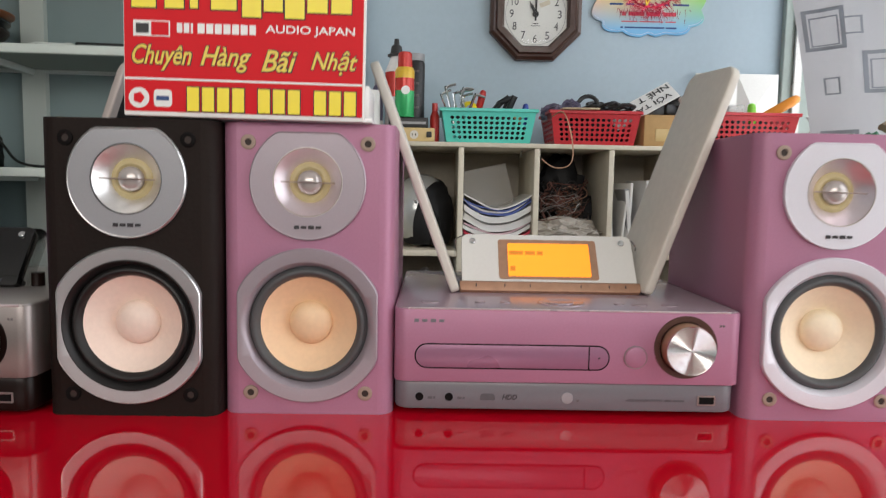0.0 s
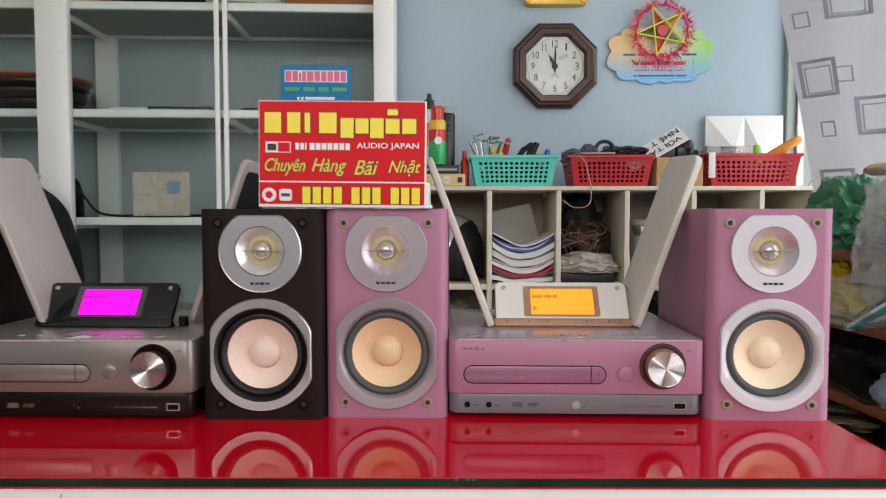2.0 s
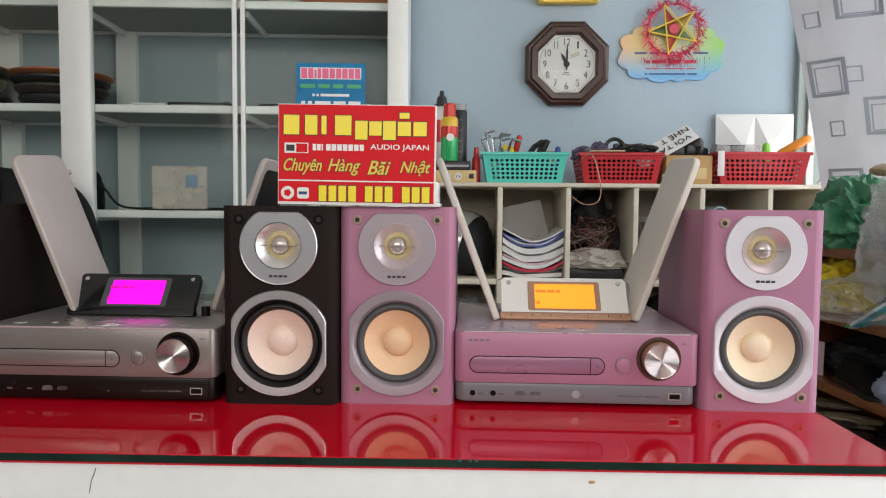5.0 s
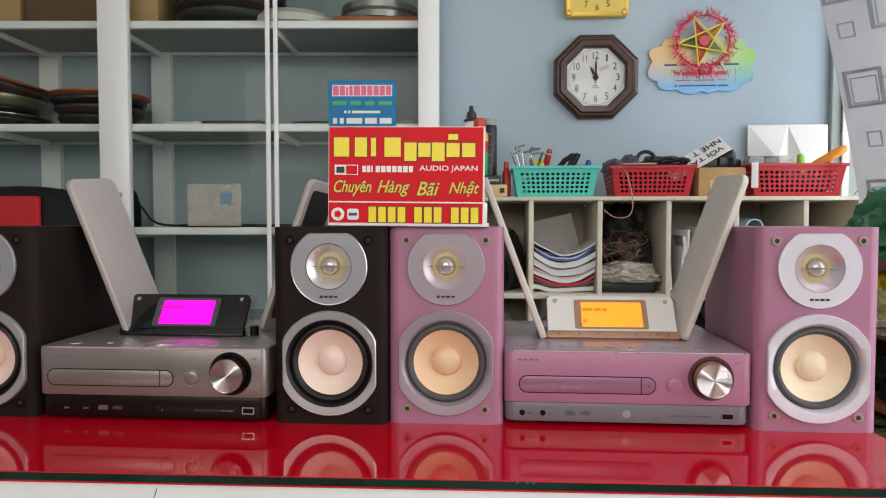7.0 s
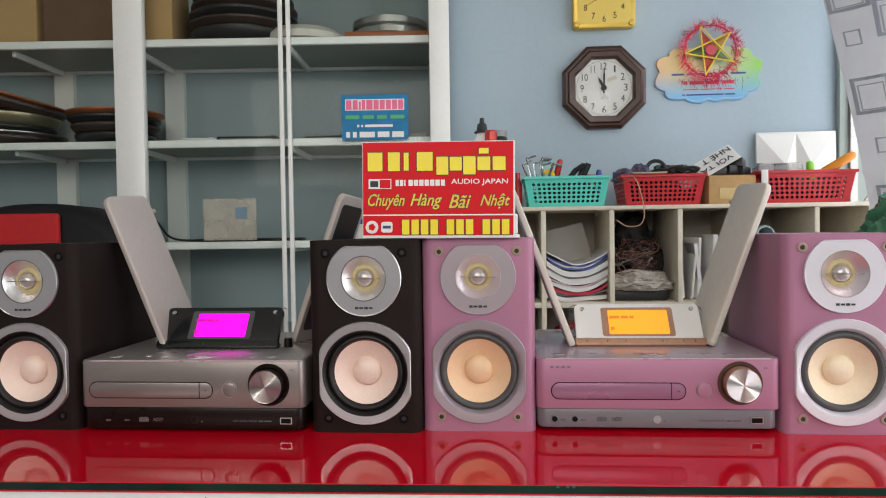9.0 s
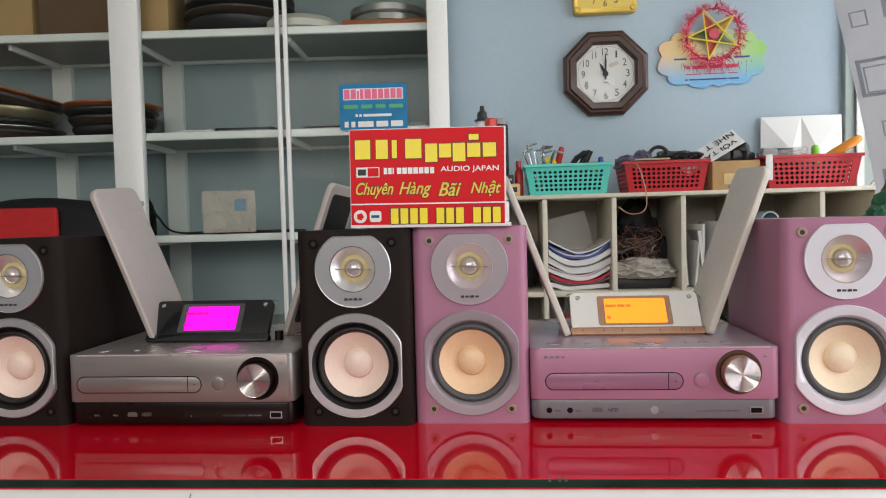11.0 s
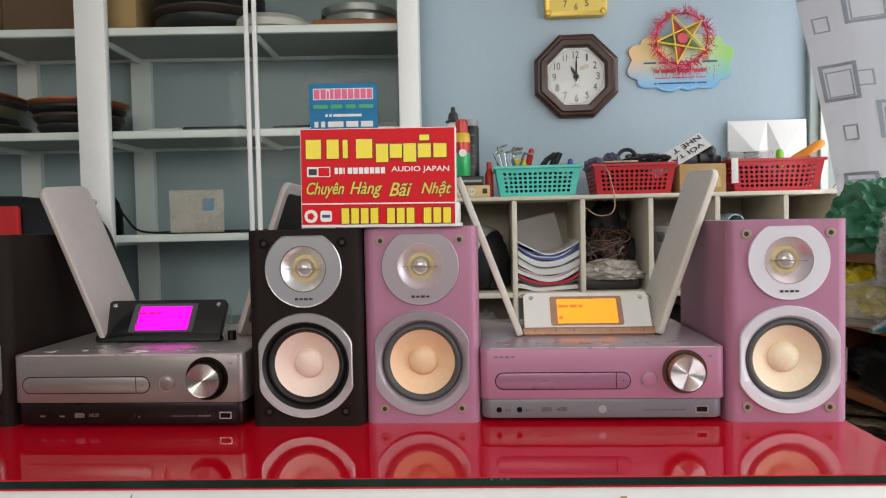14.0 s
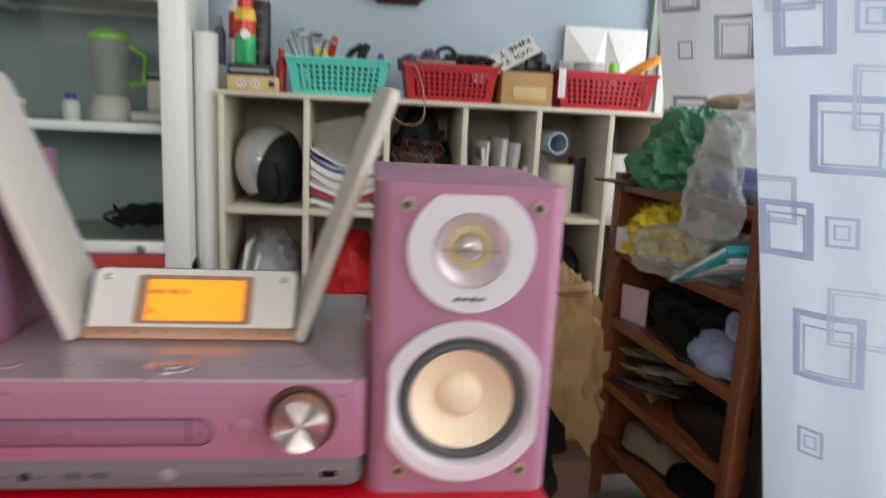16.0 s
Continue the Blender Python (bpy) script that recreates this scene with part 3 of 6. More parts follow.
# ---- loudspeakers ----
def loudspeaker(name_at, label, body, plate, woofer_ring, surround, cone, insert, print_mat):
    sp = thing("loudspeaker", label, "loudspeaker", name_at, "bookshelf loudspeakers on the counter")
    w, h, d = 0.1445, 0.2475, 0.205
    rf, rb = 0.013, 0.003
    # cabinet: rounded front uprights, with the front left open for the baffle
    outline = rounded(-w / 2, w / 2, 0.0, d, (rf, rf, rb, rb), 6)
    bm = bmesh.new()
    lo = [bm.verts.new((x, y, 0.0)) for x, y in outline]
    hi = [bm.verts.new((x, y, h)) for x, y in outline]
    n = len(outline)
    for i in range(n):
        j = (i + 1) % n
        if abs(outline[i][1]) < 1e-6 and abs(outline[j][1]) < 1e-6:
            continue
        bm.faces.new((lo[i], lo[j], hi[j], hi[i]))
    bm.faces.new(lo)
    bm.faces.new(hi)
    part("cabinet", bm, body, sp)
    # baffle with the two openings
    bm = bmesh.new()
    zt, zw = 0.1985, 0.0775
    e = []
    corner = [bm.verts.new(c) for c in ((-w / 2 + rf, 0, 0), (w / 2 - rf, 0, 0), (w / 2 - rf, 0, h), (-w / 2 + rf, 0, h))]
    e += [bm.edges.new((corner[i], corner[(i + 1) % 4])) for i in range(4)]
    for zc, r in ((zt, 0.040), (zw, 0.054)):
        c = [bm.verts.new((r * math.cos(2 * math.pi * i / 48), 0, zc + r * math.sin(2 * math.pi * i / 48))) for i in range(48)]
        e += [bm.edges.new((c[i], c[(i + 1) % 48])) for i in range(48)]
    bmesh.ops.triangle_fill(bm, use_beauty=True, edges=e)
    part("baffle", bm, body, sp, smooth=None)
    # tweeter
    flat = lambda R, lim: (lambda a: min(R, lim / max(1e-6, math.sin(a))) if math.sin(a) > 0 else R)
    t = part("tweeter", rings([(0.0, flat(0.0483, 0.0413)), (-0.0025, flat(0.0483, 0.0413)), (-0.0036, flat(0.0473, 0.0403)), (-0.0036, 0.0285), (-0.003, 0.0280)], 72), plate, sp, "", 30, pose(0, 0, zt))
    part("bevel", rings([(-0.0022, flat(0.0485, 0.0415)), (-0.0030, flat(0.0484, 0.0414)), (-0.0038, flat(0.0475, 0.0405)), (-0.0036, flat(0.0469, 0.0399))], 72), RIM_BRIGHT if body is BLACK_WOOD else plate, t, "thin bright bevelled edge", 30)
    part("horn", rings([(-0.0030, 0.0281), (-0.0012, 0.0268), (0.0012, 0.0245), (0.0040, 0.0218), (0.0068, 0.0190), (0.0090, 0.0172)], 64), HORN_PINK if body is PINK else HORN, t, "pale flared horn", 60)
    part("horn_lip", rings([(-0.0034, 0.0292), (-0.0041, 0.0289), (-0.0041, 0.0284), (-0.0032, 0.0280)], 64), RUBBER if body is BLACK_WOOD else SILVER, t, "thin rim round the horn")
    part("diaphragm", rings([(0.0090, 0.0174), (0.0074, 0.0158), (0.0068, 0.013), (0.0082, 0.0105), (0.0102, 0.0092)], 48), YELLOWED, t, "yellowed ring diaphragm")
    part("dome", rings([(0.0102, 0.0106), (0.0045, 0.0102), (0.0022, 0.0085), (0.0006, 0.006), (-0.0002, 0.003), (-0.0004, 0.0004)], 40, False, True), DOME, t, "shiny clear dome", 60)
    part("wire_bar", tube([(-0.0225, -0.0018, 0.0003), (0.0225, -0.0018, -0.0006)], 0.0006), WIRE, t, "thin metal bar across the horn")
    # woofer
    side = lambda R, lim: (lambda a: min(R, lim / max(1e-6, abs(math.cos(a)))))
    wf = part("woofer_ring", rings([(0.0, side(0.0658, 0.0590)), (-0.0045, side(0.0658, 0.0590)), (-0.0056, side(0.0650, 0.0582)), (-0.0056, side(0.0628, 0.0564)), (-0.0045, 0.0545), (-0.0005, 0.0510), (0.006, 0.0498)], 72), woofer_ring, sp, "", 40, pose(0, 0, zw))
    part("bevel", rings([(-0.0042, side(0.0660, 0.0592)), (-0.0050, side(0.0658, 0.0590)), (-0.0058, side(0.0650, 0.0582)), (-0.0057, side(0.0643, 0.0575))], 72), RIM_BRIGHT if body is BLACK_WOOD else woofer_ring, wf, "thin bright bevelled edge", 30)
    if body is BLACK_WOOD:
        part("gasket", rings([(-0.0048, 0.0552), (-0.0050, 0.0544), (-0.0012, 0.0509), (0.004, 0.0496)], 64), RUBBER_DARK, wf, "black inner gasket", 60)
    part("surround", rings([(0.003, 0.0506), (0.0025, 0.0497), (-0.001, 0.0482), (-0.0025, 0.0464), (-0.002, 0.0442), (0.001, 0.0422), (0.0030, 0.0410), (0.0040, 0.0404)], 64), surround, wf, "rubber surround", 60)
    part("cone", rings([(0.0030, 0.0410), (0.0036, 0.0404), (0.0072, 0.034), (0.011, 0.027), (0.0145, 0.021), (0.016, 0.018)], 64), cone, wf, "smooth paper cone", 60)
    part("dust_cap", rings([(0.0155, 0.0188), (0.0125, 0.0184), (0.0095, 0.0165), (0.0072, 0.0135), (0.0056, 0.0095), (0.0048, 0.005), (0.0046, 0.0005)], 48, False, True), cone, wf, "domed dust cap", 60)
    # grille sockets
    for sx in (-0.0495, 0.0495):
        for z in (0.0188, 0.231):
            ins = part("grille_socket", rings([(0.0, 0.0062), (-0.0012, 0.0062), (-0.0016, 0.0056), (-0.0014, 0.0030), (0.001, 0.0026)], 24), insert, sp, "", 40, pose(sx * (1.0 if z > 0.1 else 0.985), 0, z))
            part("hole", rings([(-0.0006, 0.0029), (-0.0006, 0.0002)], 20, False, True), SOCKET_HOLE, ins)
    part("maker_plate", strokes([0.0042, 0.0048, 0.0048, 0.0046], 0.0030, 0.0014), print_mat, sp, "small dark raised mark", None, pose(0, -0.0037, zt - 0.0375))
    return sp


SY = 0.594
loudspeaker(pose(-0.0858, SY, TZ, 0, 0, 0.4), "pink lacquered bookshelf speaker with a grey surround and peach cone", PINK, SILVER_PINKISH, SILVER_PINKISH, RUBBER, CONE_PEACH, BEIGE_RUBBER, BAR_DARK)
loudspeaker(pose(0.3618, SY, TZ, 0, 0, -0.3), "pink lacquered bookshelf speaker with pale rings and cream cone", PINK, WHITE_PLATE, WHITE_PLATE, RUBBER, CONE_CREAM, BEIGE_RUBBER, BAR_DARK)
loudspeaker(pose(-0.2308, SY - 0.011, TZ, 0, 0, 0.2), "dark brown bookshelf speaker with silver rings under the red sign", BLACK_WOOD, SILVER_PLATE, RING_SILVER, RUBBER_DARK, CONE_PALE, HOLE, BAR_DARK)
loudspeaker(pose(-0.6888, SY - 0.011, TZ, 0, 0, 0.2), "dark brown bookshelf speaker with silver rings beside the silver player", BLACK_WOOD, SILVER_PLATE, RING_SILVER, RUBBER_DARK, CONE_PALE, HOLE, BAR_DARK)


# ---- compact disc players ----
def player(at, label, body, top_mat, tray, base, panel, strip, wing, lcd, lcd_print, base_print, knob_ring, jack_rim, toes, back, tray_at, lcd_span, panel_x):
    pl = thing("stereo_player", label, "stereo", at, "compact stereo players on the counter")
    w, d = 0.300, 0.255
    z0, z1, z2 = (0.005, 0.0300, 0.0945) if body is PINK else (0.0035, 0.0330, 0.0945)
    for fx in (0.03, w - 0.03):
        for fy in (0.03, d - 0.03):
            part("foot", upright([(0.0, 0.010), (0.0015, 0.011), (0.0056, 0.011)], 20), RUBBER_DARK, pl, at=pose(fx, fy, 0))
    ox = 0.0 if body is PINK else -0.0035
    bm = plan_prism(rounded(ox + 0.0008, ox + w - 0.0022, 0.003, d - 0.004, (0.013, 0.013, 0.004, 0.004), 6), z0, z1, 0.003)
    lower = part("base", bm, base, pl)
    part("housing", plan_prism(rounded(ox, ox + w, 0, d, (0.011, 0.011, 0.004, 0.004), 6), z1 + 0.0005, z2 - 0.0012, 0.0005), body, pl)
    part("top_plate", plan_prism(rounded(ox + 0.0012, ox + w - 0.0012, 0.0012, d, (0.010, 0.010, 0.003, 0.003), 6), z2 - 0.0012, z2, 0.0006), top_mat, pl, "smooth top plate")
    # pale strip: scratched edge on the pink player, painted highlight on the silver
    edge = part("worn_glint_edge", tube([(0.012, 0.0003, z2 - 0.0006), (0.08, -0.0001, z2 - 0.0005), (0.16, 0.0001, z2 - 0.0006), (0.288, 0.0002, z2 - 0.0006)], 0.0008 if body is PINK else 0.0012, 6), WORN_GLINT, pl, "worn front edge with a highlight put into its colour")
    # disc tray in a shallow groove
    tx, cz = tray_at
    tr = part("disc_tray", prism(rounded(tx, tx + 0.1652, cz - 0.0098, cz + 0.0098, 0.0097, 8), -0.0007, 0.0004, 0.0002), tray, pl)
    part("groove", prism(rounded(tx - 0.0012, tx + 0.1664, cz - 0.011, cz + 0.011, 0.0109, 8), -0.0002, 0.002), HOLE, pl)
    part("divider", box(tx + 0.1479, tx + 0.1488, -0.0009, 0, cz - 0.0098, cz + 0.0098), HOLE, tr)
    part("eject_mark", rings([(-0.0013, 0.0009), (-0.0016, 0.0008)], 12, False, True), BAR_DARK, tr, at=pose(tx + 0.157, 0, cz))
    pb = part("power_button", rings([(0.0, 0.0092), (-0.0018, 0.0090), (-0.0022, 0.0084), (-0.0016, 0.0005)], 32, False, True), body, pl, "round power button", 40, pose(tx + 0.1885, 0, cz + 0.0012))
    part("button_rim", rings([(0.0, 0.0103), (-0.0012, 0.0101), (-0.0012, 0.0093), (0.0, 0.0092)], 32), top_mat, pb)
    # volume knob in its hollow ring
    kx, kz = 0.2505, 0.0635
    part("knob_recess", rings([(0.0, 0.0274), (-0.0006, 0.0272), (-0.0006, 0.0252), (0.0, 0.0225)], 56, False, True), RECESS if body is PINK else SMOKE, pl, "darker ring round the knob", 40, pose(kx, 0, kz))
    kb = part("volume_knob", rings([(0.0, 0.0214), (-0.0125, 0.0211), (-0.0137, 0.0206)], 56), knob_ring, pl, "turned volume knob", 40, pose(kx, 0, kz))
    part("knob_face", rings([(-0.0136, 0.0209), (-0.0147, 0.0206)] + [(-0.0146 - (0.00014 if i % 2 else 0.0), 0.0203 - 0.00026 * i) for i in range(76)], 72, False, True), KNOB, kb, "steel face turned in fine grooves", 12)
    part("maker_plate", strokes([0.0040, 0.0046, 0.0046, 0.0044], 0.0030, 0.0026), GREY_BASE if body is PINK else body, pl, "small dark mark", None, pose(0.0300, 0, 0.0835))
    part("tiny_print", bars([0.0016, 0.0016], 0.0018, 0.001, 0.0003), BAR_PALE, pl, at=pose(0.281, 0, 0.0825))
    # what is on the lower front
    fy = 0.003
    for jx in (0.0225, 0.0480):
        j = part("jack", rings([(0.0, 0.0042), (-0.0008, 0.0041), (-0.0008, 0.0031), (0.001, 0.0028)], 20), jack_rim, lower, "small socket", 40, pose(jx, fy, 0.0165))
        part("hole", rings([(-0.0010, 0.0036), (-0.0010, 0.0002)], 16, False, True), HOLE, j)
        part("tiny_print", bars([0.004, 0.002], 0.0022, 0.0006, 0.0003), base_print, lower, at=pose(jx + 0.0105, fy, 0.0155))
    part("disc_mark", prism(rounded(0.075, 0.088, 0.0138, 0.0198, (0.0008, 0.0008, 0.003, 0.003), 4), fy - 0.0003, fy), base_print, lower, "pale disc emblem")
    part("lettering", fit_text("HDD", 0.0130, 0.0046, 0.0004, 0.3, 0.02), BAR_DARK if body is PINK else base_print, lower, "slanted letters", None, pose(0.1005, fy - 0.0003, 0.0168))
    part("sensor", rings([(0.0, 0.0052), (-0.0006, 0.0048), (-0.0010, 0.0005)], 24, False, True), SILVER_PLATE if body is PINK else SMOKE, lower, "round sensor window", 40, pose(0.1505, fy, 0.0165))
    part("light_dot", box(0.1588, 0.1608, fy - 0.0006, fy, 0.0135, 0.0155), BAR_PALE, lower)
    part("lettering", fit_text("HDD AUDIO SYSTEM", 0.0310, 0.0022, 0.0003, 0, 0.0), base_print, lower, "row of small capitals", None, pose(0.2175, fy - 0.0003, 0.0155))
    part("tiny_print", bars([0.006, 0.010], 0.0018, 0.0012, 0.0003), base_print, lower, at=pose(0.2440, fy, 0.0155))
    u = part("usb_socket", prism(rounded(0.2640, 0.2795, 0.0118, 0.0205, 0.0006, 2), fy - 0.0008, fy + 0.001), STEEL_GREY, lower, "metal usb socket")
    part("slot", box(0.2653, 0.2782, fy - 0.0011, fy, 0.0131, 0.0192), HOLE, u)
    # keys on the top plate
    for bx, by, r in ((0.030, 0.030, 0.0085), (0.075, 0.032, 0.0045), (0.098, 0.032, 0.0045), (0.200, 0.032, 0.0045), (0.218, 0.030, 0.007), (0.245, 0.030, 0.007)):
        part("top_key", upright([(z2 - 0.0004, r), (z2 + 0.0006, r), (z2 + 0.0010, r * 0.9), (z2 + 0.0006, r * 0.72)], 28), top_mat, pl, at=pose(bx, by, 0))
    part("jog_ring", upright([(z2 - 0.0004, 0.021), (z2 + 0.0008, 0.0205), (z2 + 0.0011, 0.0195), (z2 + 0.0003, 0.0180)], 48), top_mat, pl, "round control ring", 40, pose(0.148, 0.033, 0))
    part("jog_key", upright([(z2 - 0.0004, 0.0115), (z2 + 0.0010, 0.011), (z2 + 0.0014, 0.010), (z2 + 0.0008, 0.0085)], 36), top_mat, pl, "", 40, pose(0.148, 0.033, 0))
    # tilted display
    cx = 0.1505
    tilt = pose(panel_x, 0.088, z2 + 0.002, -36, 0, 0)
    dk = part("display_panel", prism(rounded(-0.0868, 0.0868, 0.010, 0.0655, (0.002, 0.002, 0.007, 0.007), 5), 0.0, 0.010, 0.0008), panel, pl, "sloping display panel", 35, tilt)
    part("lower_strip", prism(rounded(-0.0890, 0.0890, -0.0005, 0.0100, (0.003, 0.003, 0.0003, 0.0003), 4), -0.0022, 0.012, 0.0008), strip, dk, "worn lower strip")
    for kx2 in (-0.073, -0.045, -0.02, 0.03, 0.058, 0.074):
        part("strip_key", box(kx2 - 0.0005, kx2 + 0.0005, -0.0027, -0.002, 0.0035, 0.0065), BAR_DARK, dk)
    part("display_frame", prism(rounded(lcd_span[0] - 0.0095, lcd_span[1] + 0.0075, 0.0135, 0.0590, 0.003, 4), -0.0006, 0.001), strip if panel is PANEL_WHITE else RUBBER, dk, "frame of the display")
    sc = part("screen", prism(rounded(lcd_span[0], lcd_span[1], 0.0165, 0.0545, 0.0015, 3), -0.0011, 0.0), lcd, dk, "lit display")
    part("screen_print", bars([0.014, 0.010, 0.006], 0.0042, 0.002, 0.0003), lcd_print, sc, at=pose(-0.022, -0.0012, 0.043))
    part("screen_print", bars([0.005], 0.005, 0.002, 0.0003), lcd_print, sc, at=pose(-0.036, -0.0012, 0.025))
    for sx in (-0.0760, 0.0760):
        part("screw", rings([(0.0, 0.0034), (-0.0014, 0.0032), (-0.0020, 0.0024), (-0.0016, 0.0004)], 18, False, True), CHROME, dk, "chrome screw", 40, pose(sx, 0, 0.0565))
    part("clear_back", prism(rounded(-0.0945, 0.0945, 0.002, 0.0705, (0.004, 0.004, 0.012, 0.012), 6), 0.0104, 0.0128), ACRYLIC, dk, "clear acrylic sheet")
    # two wings that stand open in a V
    for s in (-1, 1):
        lean = (20.6 if body is PINK else 21.6) if s < 0 else 19.4
        m = pose(cx + s * 0.0885 - ((0.003 if body is PINK else -0.009) if s < 0 else 0.002), back[0] if s < 0 else back[1], z2 + 0.003, 0, s * lean, 0) @ pose(0, 0, 0, 0, 0, toes[0] if s < 0 else toes[1])
        out = [(y, z) for y, z in rounded(0.0, 0.090, 0.0, 0.233, (0.006, 0.006, 0.014, 0.014), 6)]
        bm = bmesh.new()
        f = bm.faces.new([bm.verts.new((-s * 0.0, y, z)) for y, z in out])
        got = bmesh.ops.extrude_face_region(bm, geom=[f])
        bmesh.ops.translate(bm, vec=(s * 0.009, 0, 0), verts=[v for v in got["geom"] if isinstance(v, bmesh.types.BMVert)])
        bmesh.ops.bevel(bm, geom=[e for e in bm.edges if abs(e.verts[0].co.x - e.verts[1].co.x) < 1e-6], offset=0.0022, segments=3, affect="EDGES", profile=0.5)
        wg = part("wing", bm, wing, pl, "flat plastic wing standing open", 40, m)
        inset = bmesh.new()
        f = inset.faces.new([inset.verts.new((s * 0.0093, y, z)) for y, z in rounded(0.010, 0.080, 0.020, 0.218, 0.008, 4)])
        got = bmesh.ops.extrude_face_region(inset, geom=[f])
        bmesh.ops.translate(inset, vec=(-s * 0.002, 0, 0), verts=[v for v in got["geom"] if isinstance(v, bmesh.types.BMVert)])
        part("back_recess", inset, BLACK_PLASTIC if panel is PANEL_BLACK else GREY_BASE, wg, "dark recess on the back")
        part("peg", rings([(0.0, 0.004), (-0.010, 0.004)], 14, True, True), wing, wg, at=pose(s * 0.004, 0.096, 0.207))
        part("hinge", upright([(0.0, 0.006), (0.014, 0.006)], 14), base, pl, "hinge pin", 40, pose(cx + s * 0.094, 0.105, z2 - 0.001))
    return pl


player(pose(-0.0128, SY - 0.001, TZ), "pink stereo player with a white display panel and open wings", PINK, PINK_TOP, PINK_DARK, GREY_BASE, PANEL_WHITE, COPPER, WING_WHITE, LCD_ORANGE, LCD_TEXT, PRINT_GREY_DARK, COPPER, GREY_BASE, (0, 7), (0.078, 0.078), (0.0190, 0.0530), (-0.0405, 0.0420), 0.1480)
player(pose(-0.6058, SY - 0.020, TZ, 0, 0, 0.0), "silver stereo player with a black display panel and open wings", SILVER_DARK_ROOM, SILVER, SILVER_DARK_ROOM, SMOKE, PANEL_BLACK, PANEL_BLACK, WING_GREY, LCD_MAGENTA, LCD_TEXT_B, BAR_PALE, SMOKE, SMOKE, (-11, -13), (0.088, 0.135), (0.0105, 0.0560), (-0.0370, 0.0385), 0.1450)

# ---- the red sign on the speakers ----
sign = thing("sign_board", "red printed sign board with yellow lettering on two speakers", "sign", pose(-0.1345, 0.5800, TZ + 0.2488, 0, 0, 0.5) @ pose(0, 0, 0, 0, 0.6, 0))
SW, SH = 0.1925, 0.1215
part("board", box(-SW / 2, SW / 2, 0.0, 0.004, 0, SH, 0.0005, 1), SIGN_WHITE, sign, "white plastic board")
part("print", box(-SW / 2 + 0.001, SW / 2 - 0.002, -0.0006, 0.0, 0.0035, SH - 0.001), SIGN_RED, sign, "red print")
part("support", box(-SW / 2 + 0.01, SW / 2 + 0.006, 0.0042, 0.06, 0, 0.0045, 0.001), SIGN_WHITE, sign, "white foot")
part("side_foot", box(SW / 2 - 0.006, SW / 2 + 0.0035, 0.0042, 0.055, 0.0046, 0.030, 0.002), SIGN_WHITE, sign, "white folded foot")
part("brace", prism([(-0.004, 0.004), (0.004, 0.004), (0.004, 0.07), (-0.004, 0.08)], 0.0042, 0.020), SIGN_WHITE, sign)
zr = lambda px: SH - 0.001 - px * (SH - 0.0045) / 505.0
HEAD = ((-0.0795, 0.0190, 0.0235, 0.0), (-0.0555, 0.0150, 0.0235, 0.0), (-0.0400, 0.0062, 0.0225, 0.0), (-0.0165, 0.0200, 0.0235, 0.0), (0.0055, 0.0150, 0.0225, -0.0055), (0.0225, 0.0150, 0.0170, -0.0032), (0.0395, 0.0155, 0.0225, -0.0055), (0.0575, 0.0160, 0.0170, -0.0032), (0.0575, 0.0120, 0.0070, 0.0125), (0.0765, 0.0160, 0.0170, -0.0032))
for x, w, hgt, dz in HEAD:
    part("headline_shade", box(-w / 2 - 0.0008, w / 2 + 0.0008, -0.0003, 0, -hgt / 2 - 0.0008, hgt / 2 + 0.0008), INK, sign, "", None, pose(x, -0.0007, zr(105) + dz))
    part("headline_bar", box(-w / 2, w / 2, -0.0004, 0, -hgt / 2, hgt / 2, 0.0001, 1), SIGN_YELLOW, sign, "yellow headline bar", None, pose(x, -0.0011, zr(105) + dz))
tube_mark = part("logo_block", box(-0.0145, 0.0145, -0.0005, 0, -0.0062, 0.0062, 0.0002), SIGN_WHITE, sign, "white logo block", None, pose(-0.0735, -0.0007, zr(225)))
part("logo_half", box(0.0, 0.0135, -0.0004, 0, -0.0052, 0.0052), SIGN_RED, tube_mark, at=pose(0, -0.0006, 0))
part("logo_bar", bars([0.010], 0.0075, 0.001, 0.0003), INK, tube_mark, at=pose(-0.0072, -0.0006, 0))
for x, w in ((-0.0515, 0.0042), (-0.0460, 0.0042), (-0.0418, 0.0016), (-0.0345, 0.0055), (-0.0277, 0.0055), (-0.0209, 0.0055), (-0.0141, 0.0055), (-0.0073, 0.0055), (-0.0005, 0.0055), (0.0062, 0.0050)):
    part("line_bar", box(-w / 2, w / 2, -0.0004, 0, -0.0038, 0.0038), SIGN_WHITE, sign, "white bar of small print", None, pose(x, -0.0007, zr(220)))
part("lettering", fit_text("AUDIO JAPAN", 0.071, 0.0082, 0.0004, 0, 0.01), SIGN_WHITE, sign, "white capitals", None, pose(0.0520, -0.0008, zr(218)))
for words, x, w, hgt in (("Chuyên", -0.0655, 0.047, 0.0200), ("Hàng", -0.0150, 0.040, 0.0200), ("Bãi", 0.0275, 0.028, 0.0170), ("Nhật", 0.0715, 0.037, 0.0190)):
    part("script_shade", fit_text(words, w + 0.0016, hgt + 0.0016, 0.0003, 0.35, 0.04), INK, sign, "", None, pose(x, -0.00075, zr(322)))
    part("script", fit_text(words, w, hgt, 0.0004, 0.35, 0.012), SIGN_GOLD, sign, "slanted gold lettering", None, pose(x, -0.0011, zr(322)))
part("rule", box(-SW / 2 + 0.001, SW / 2 - 0.002, -0.0010, -0.0006, zr(398), zr(391)), SIGN_WHITE, sign, "thin white rule")
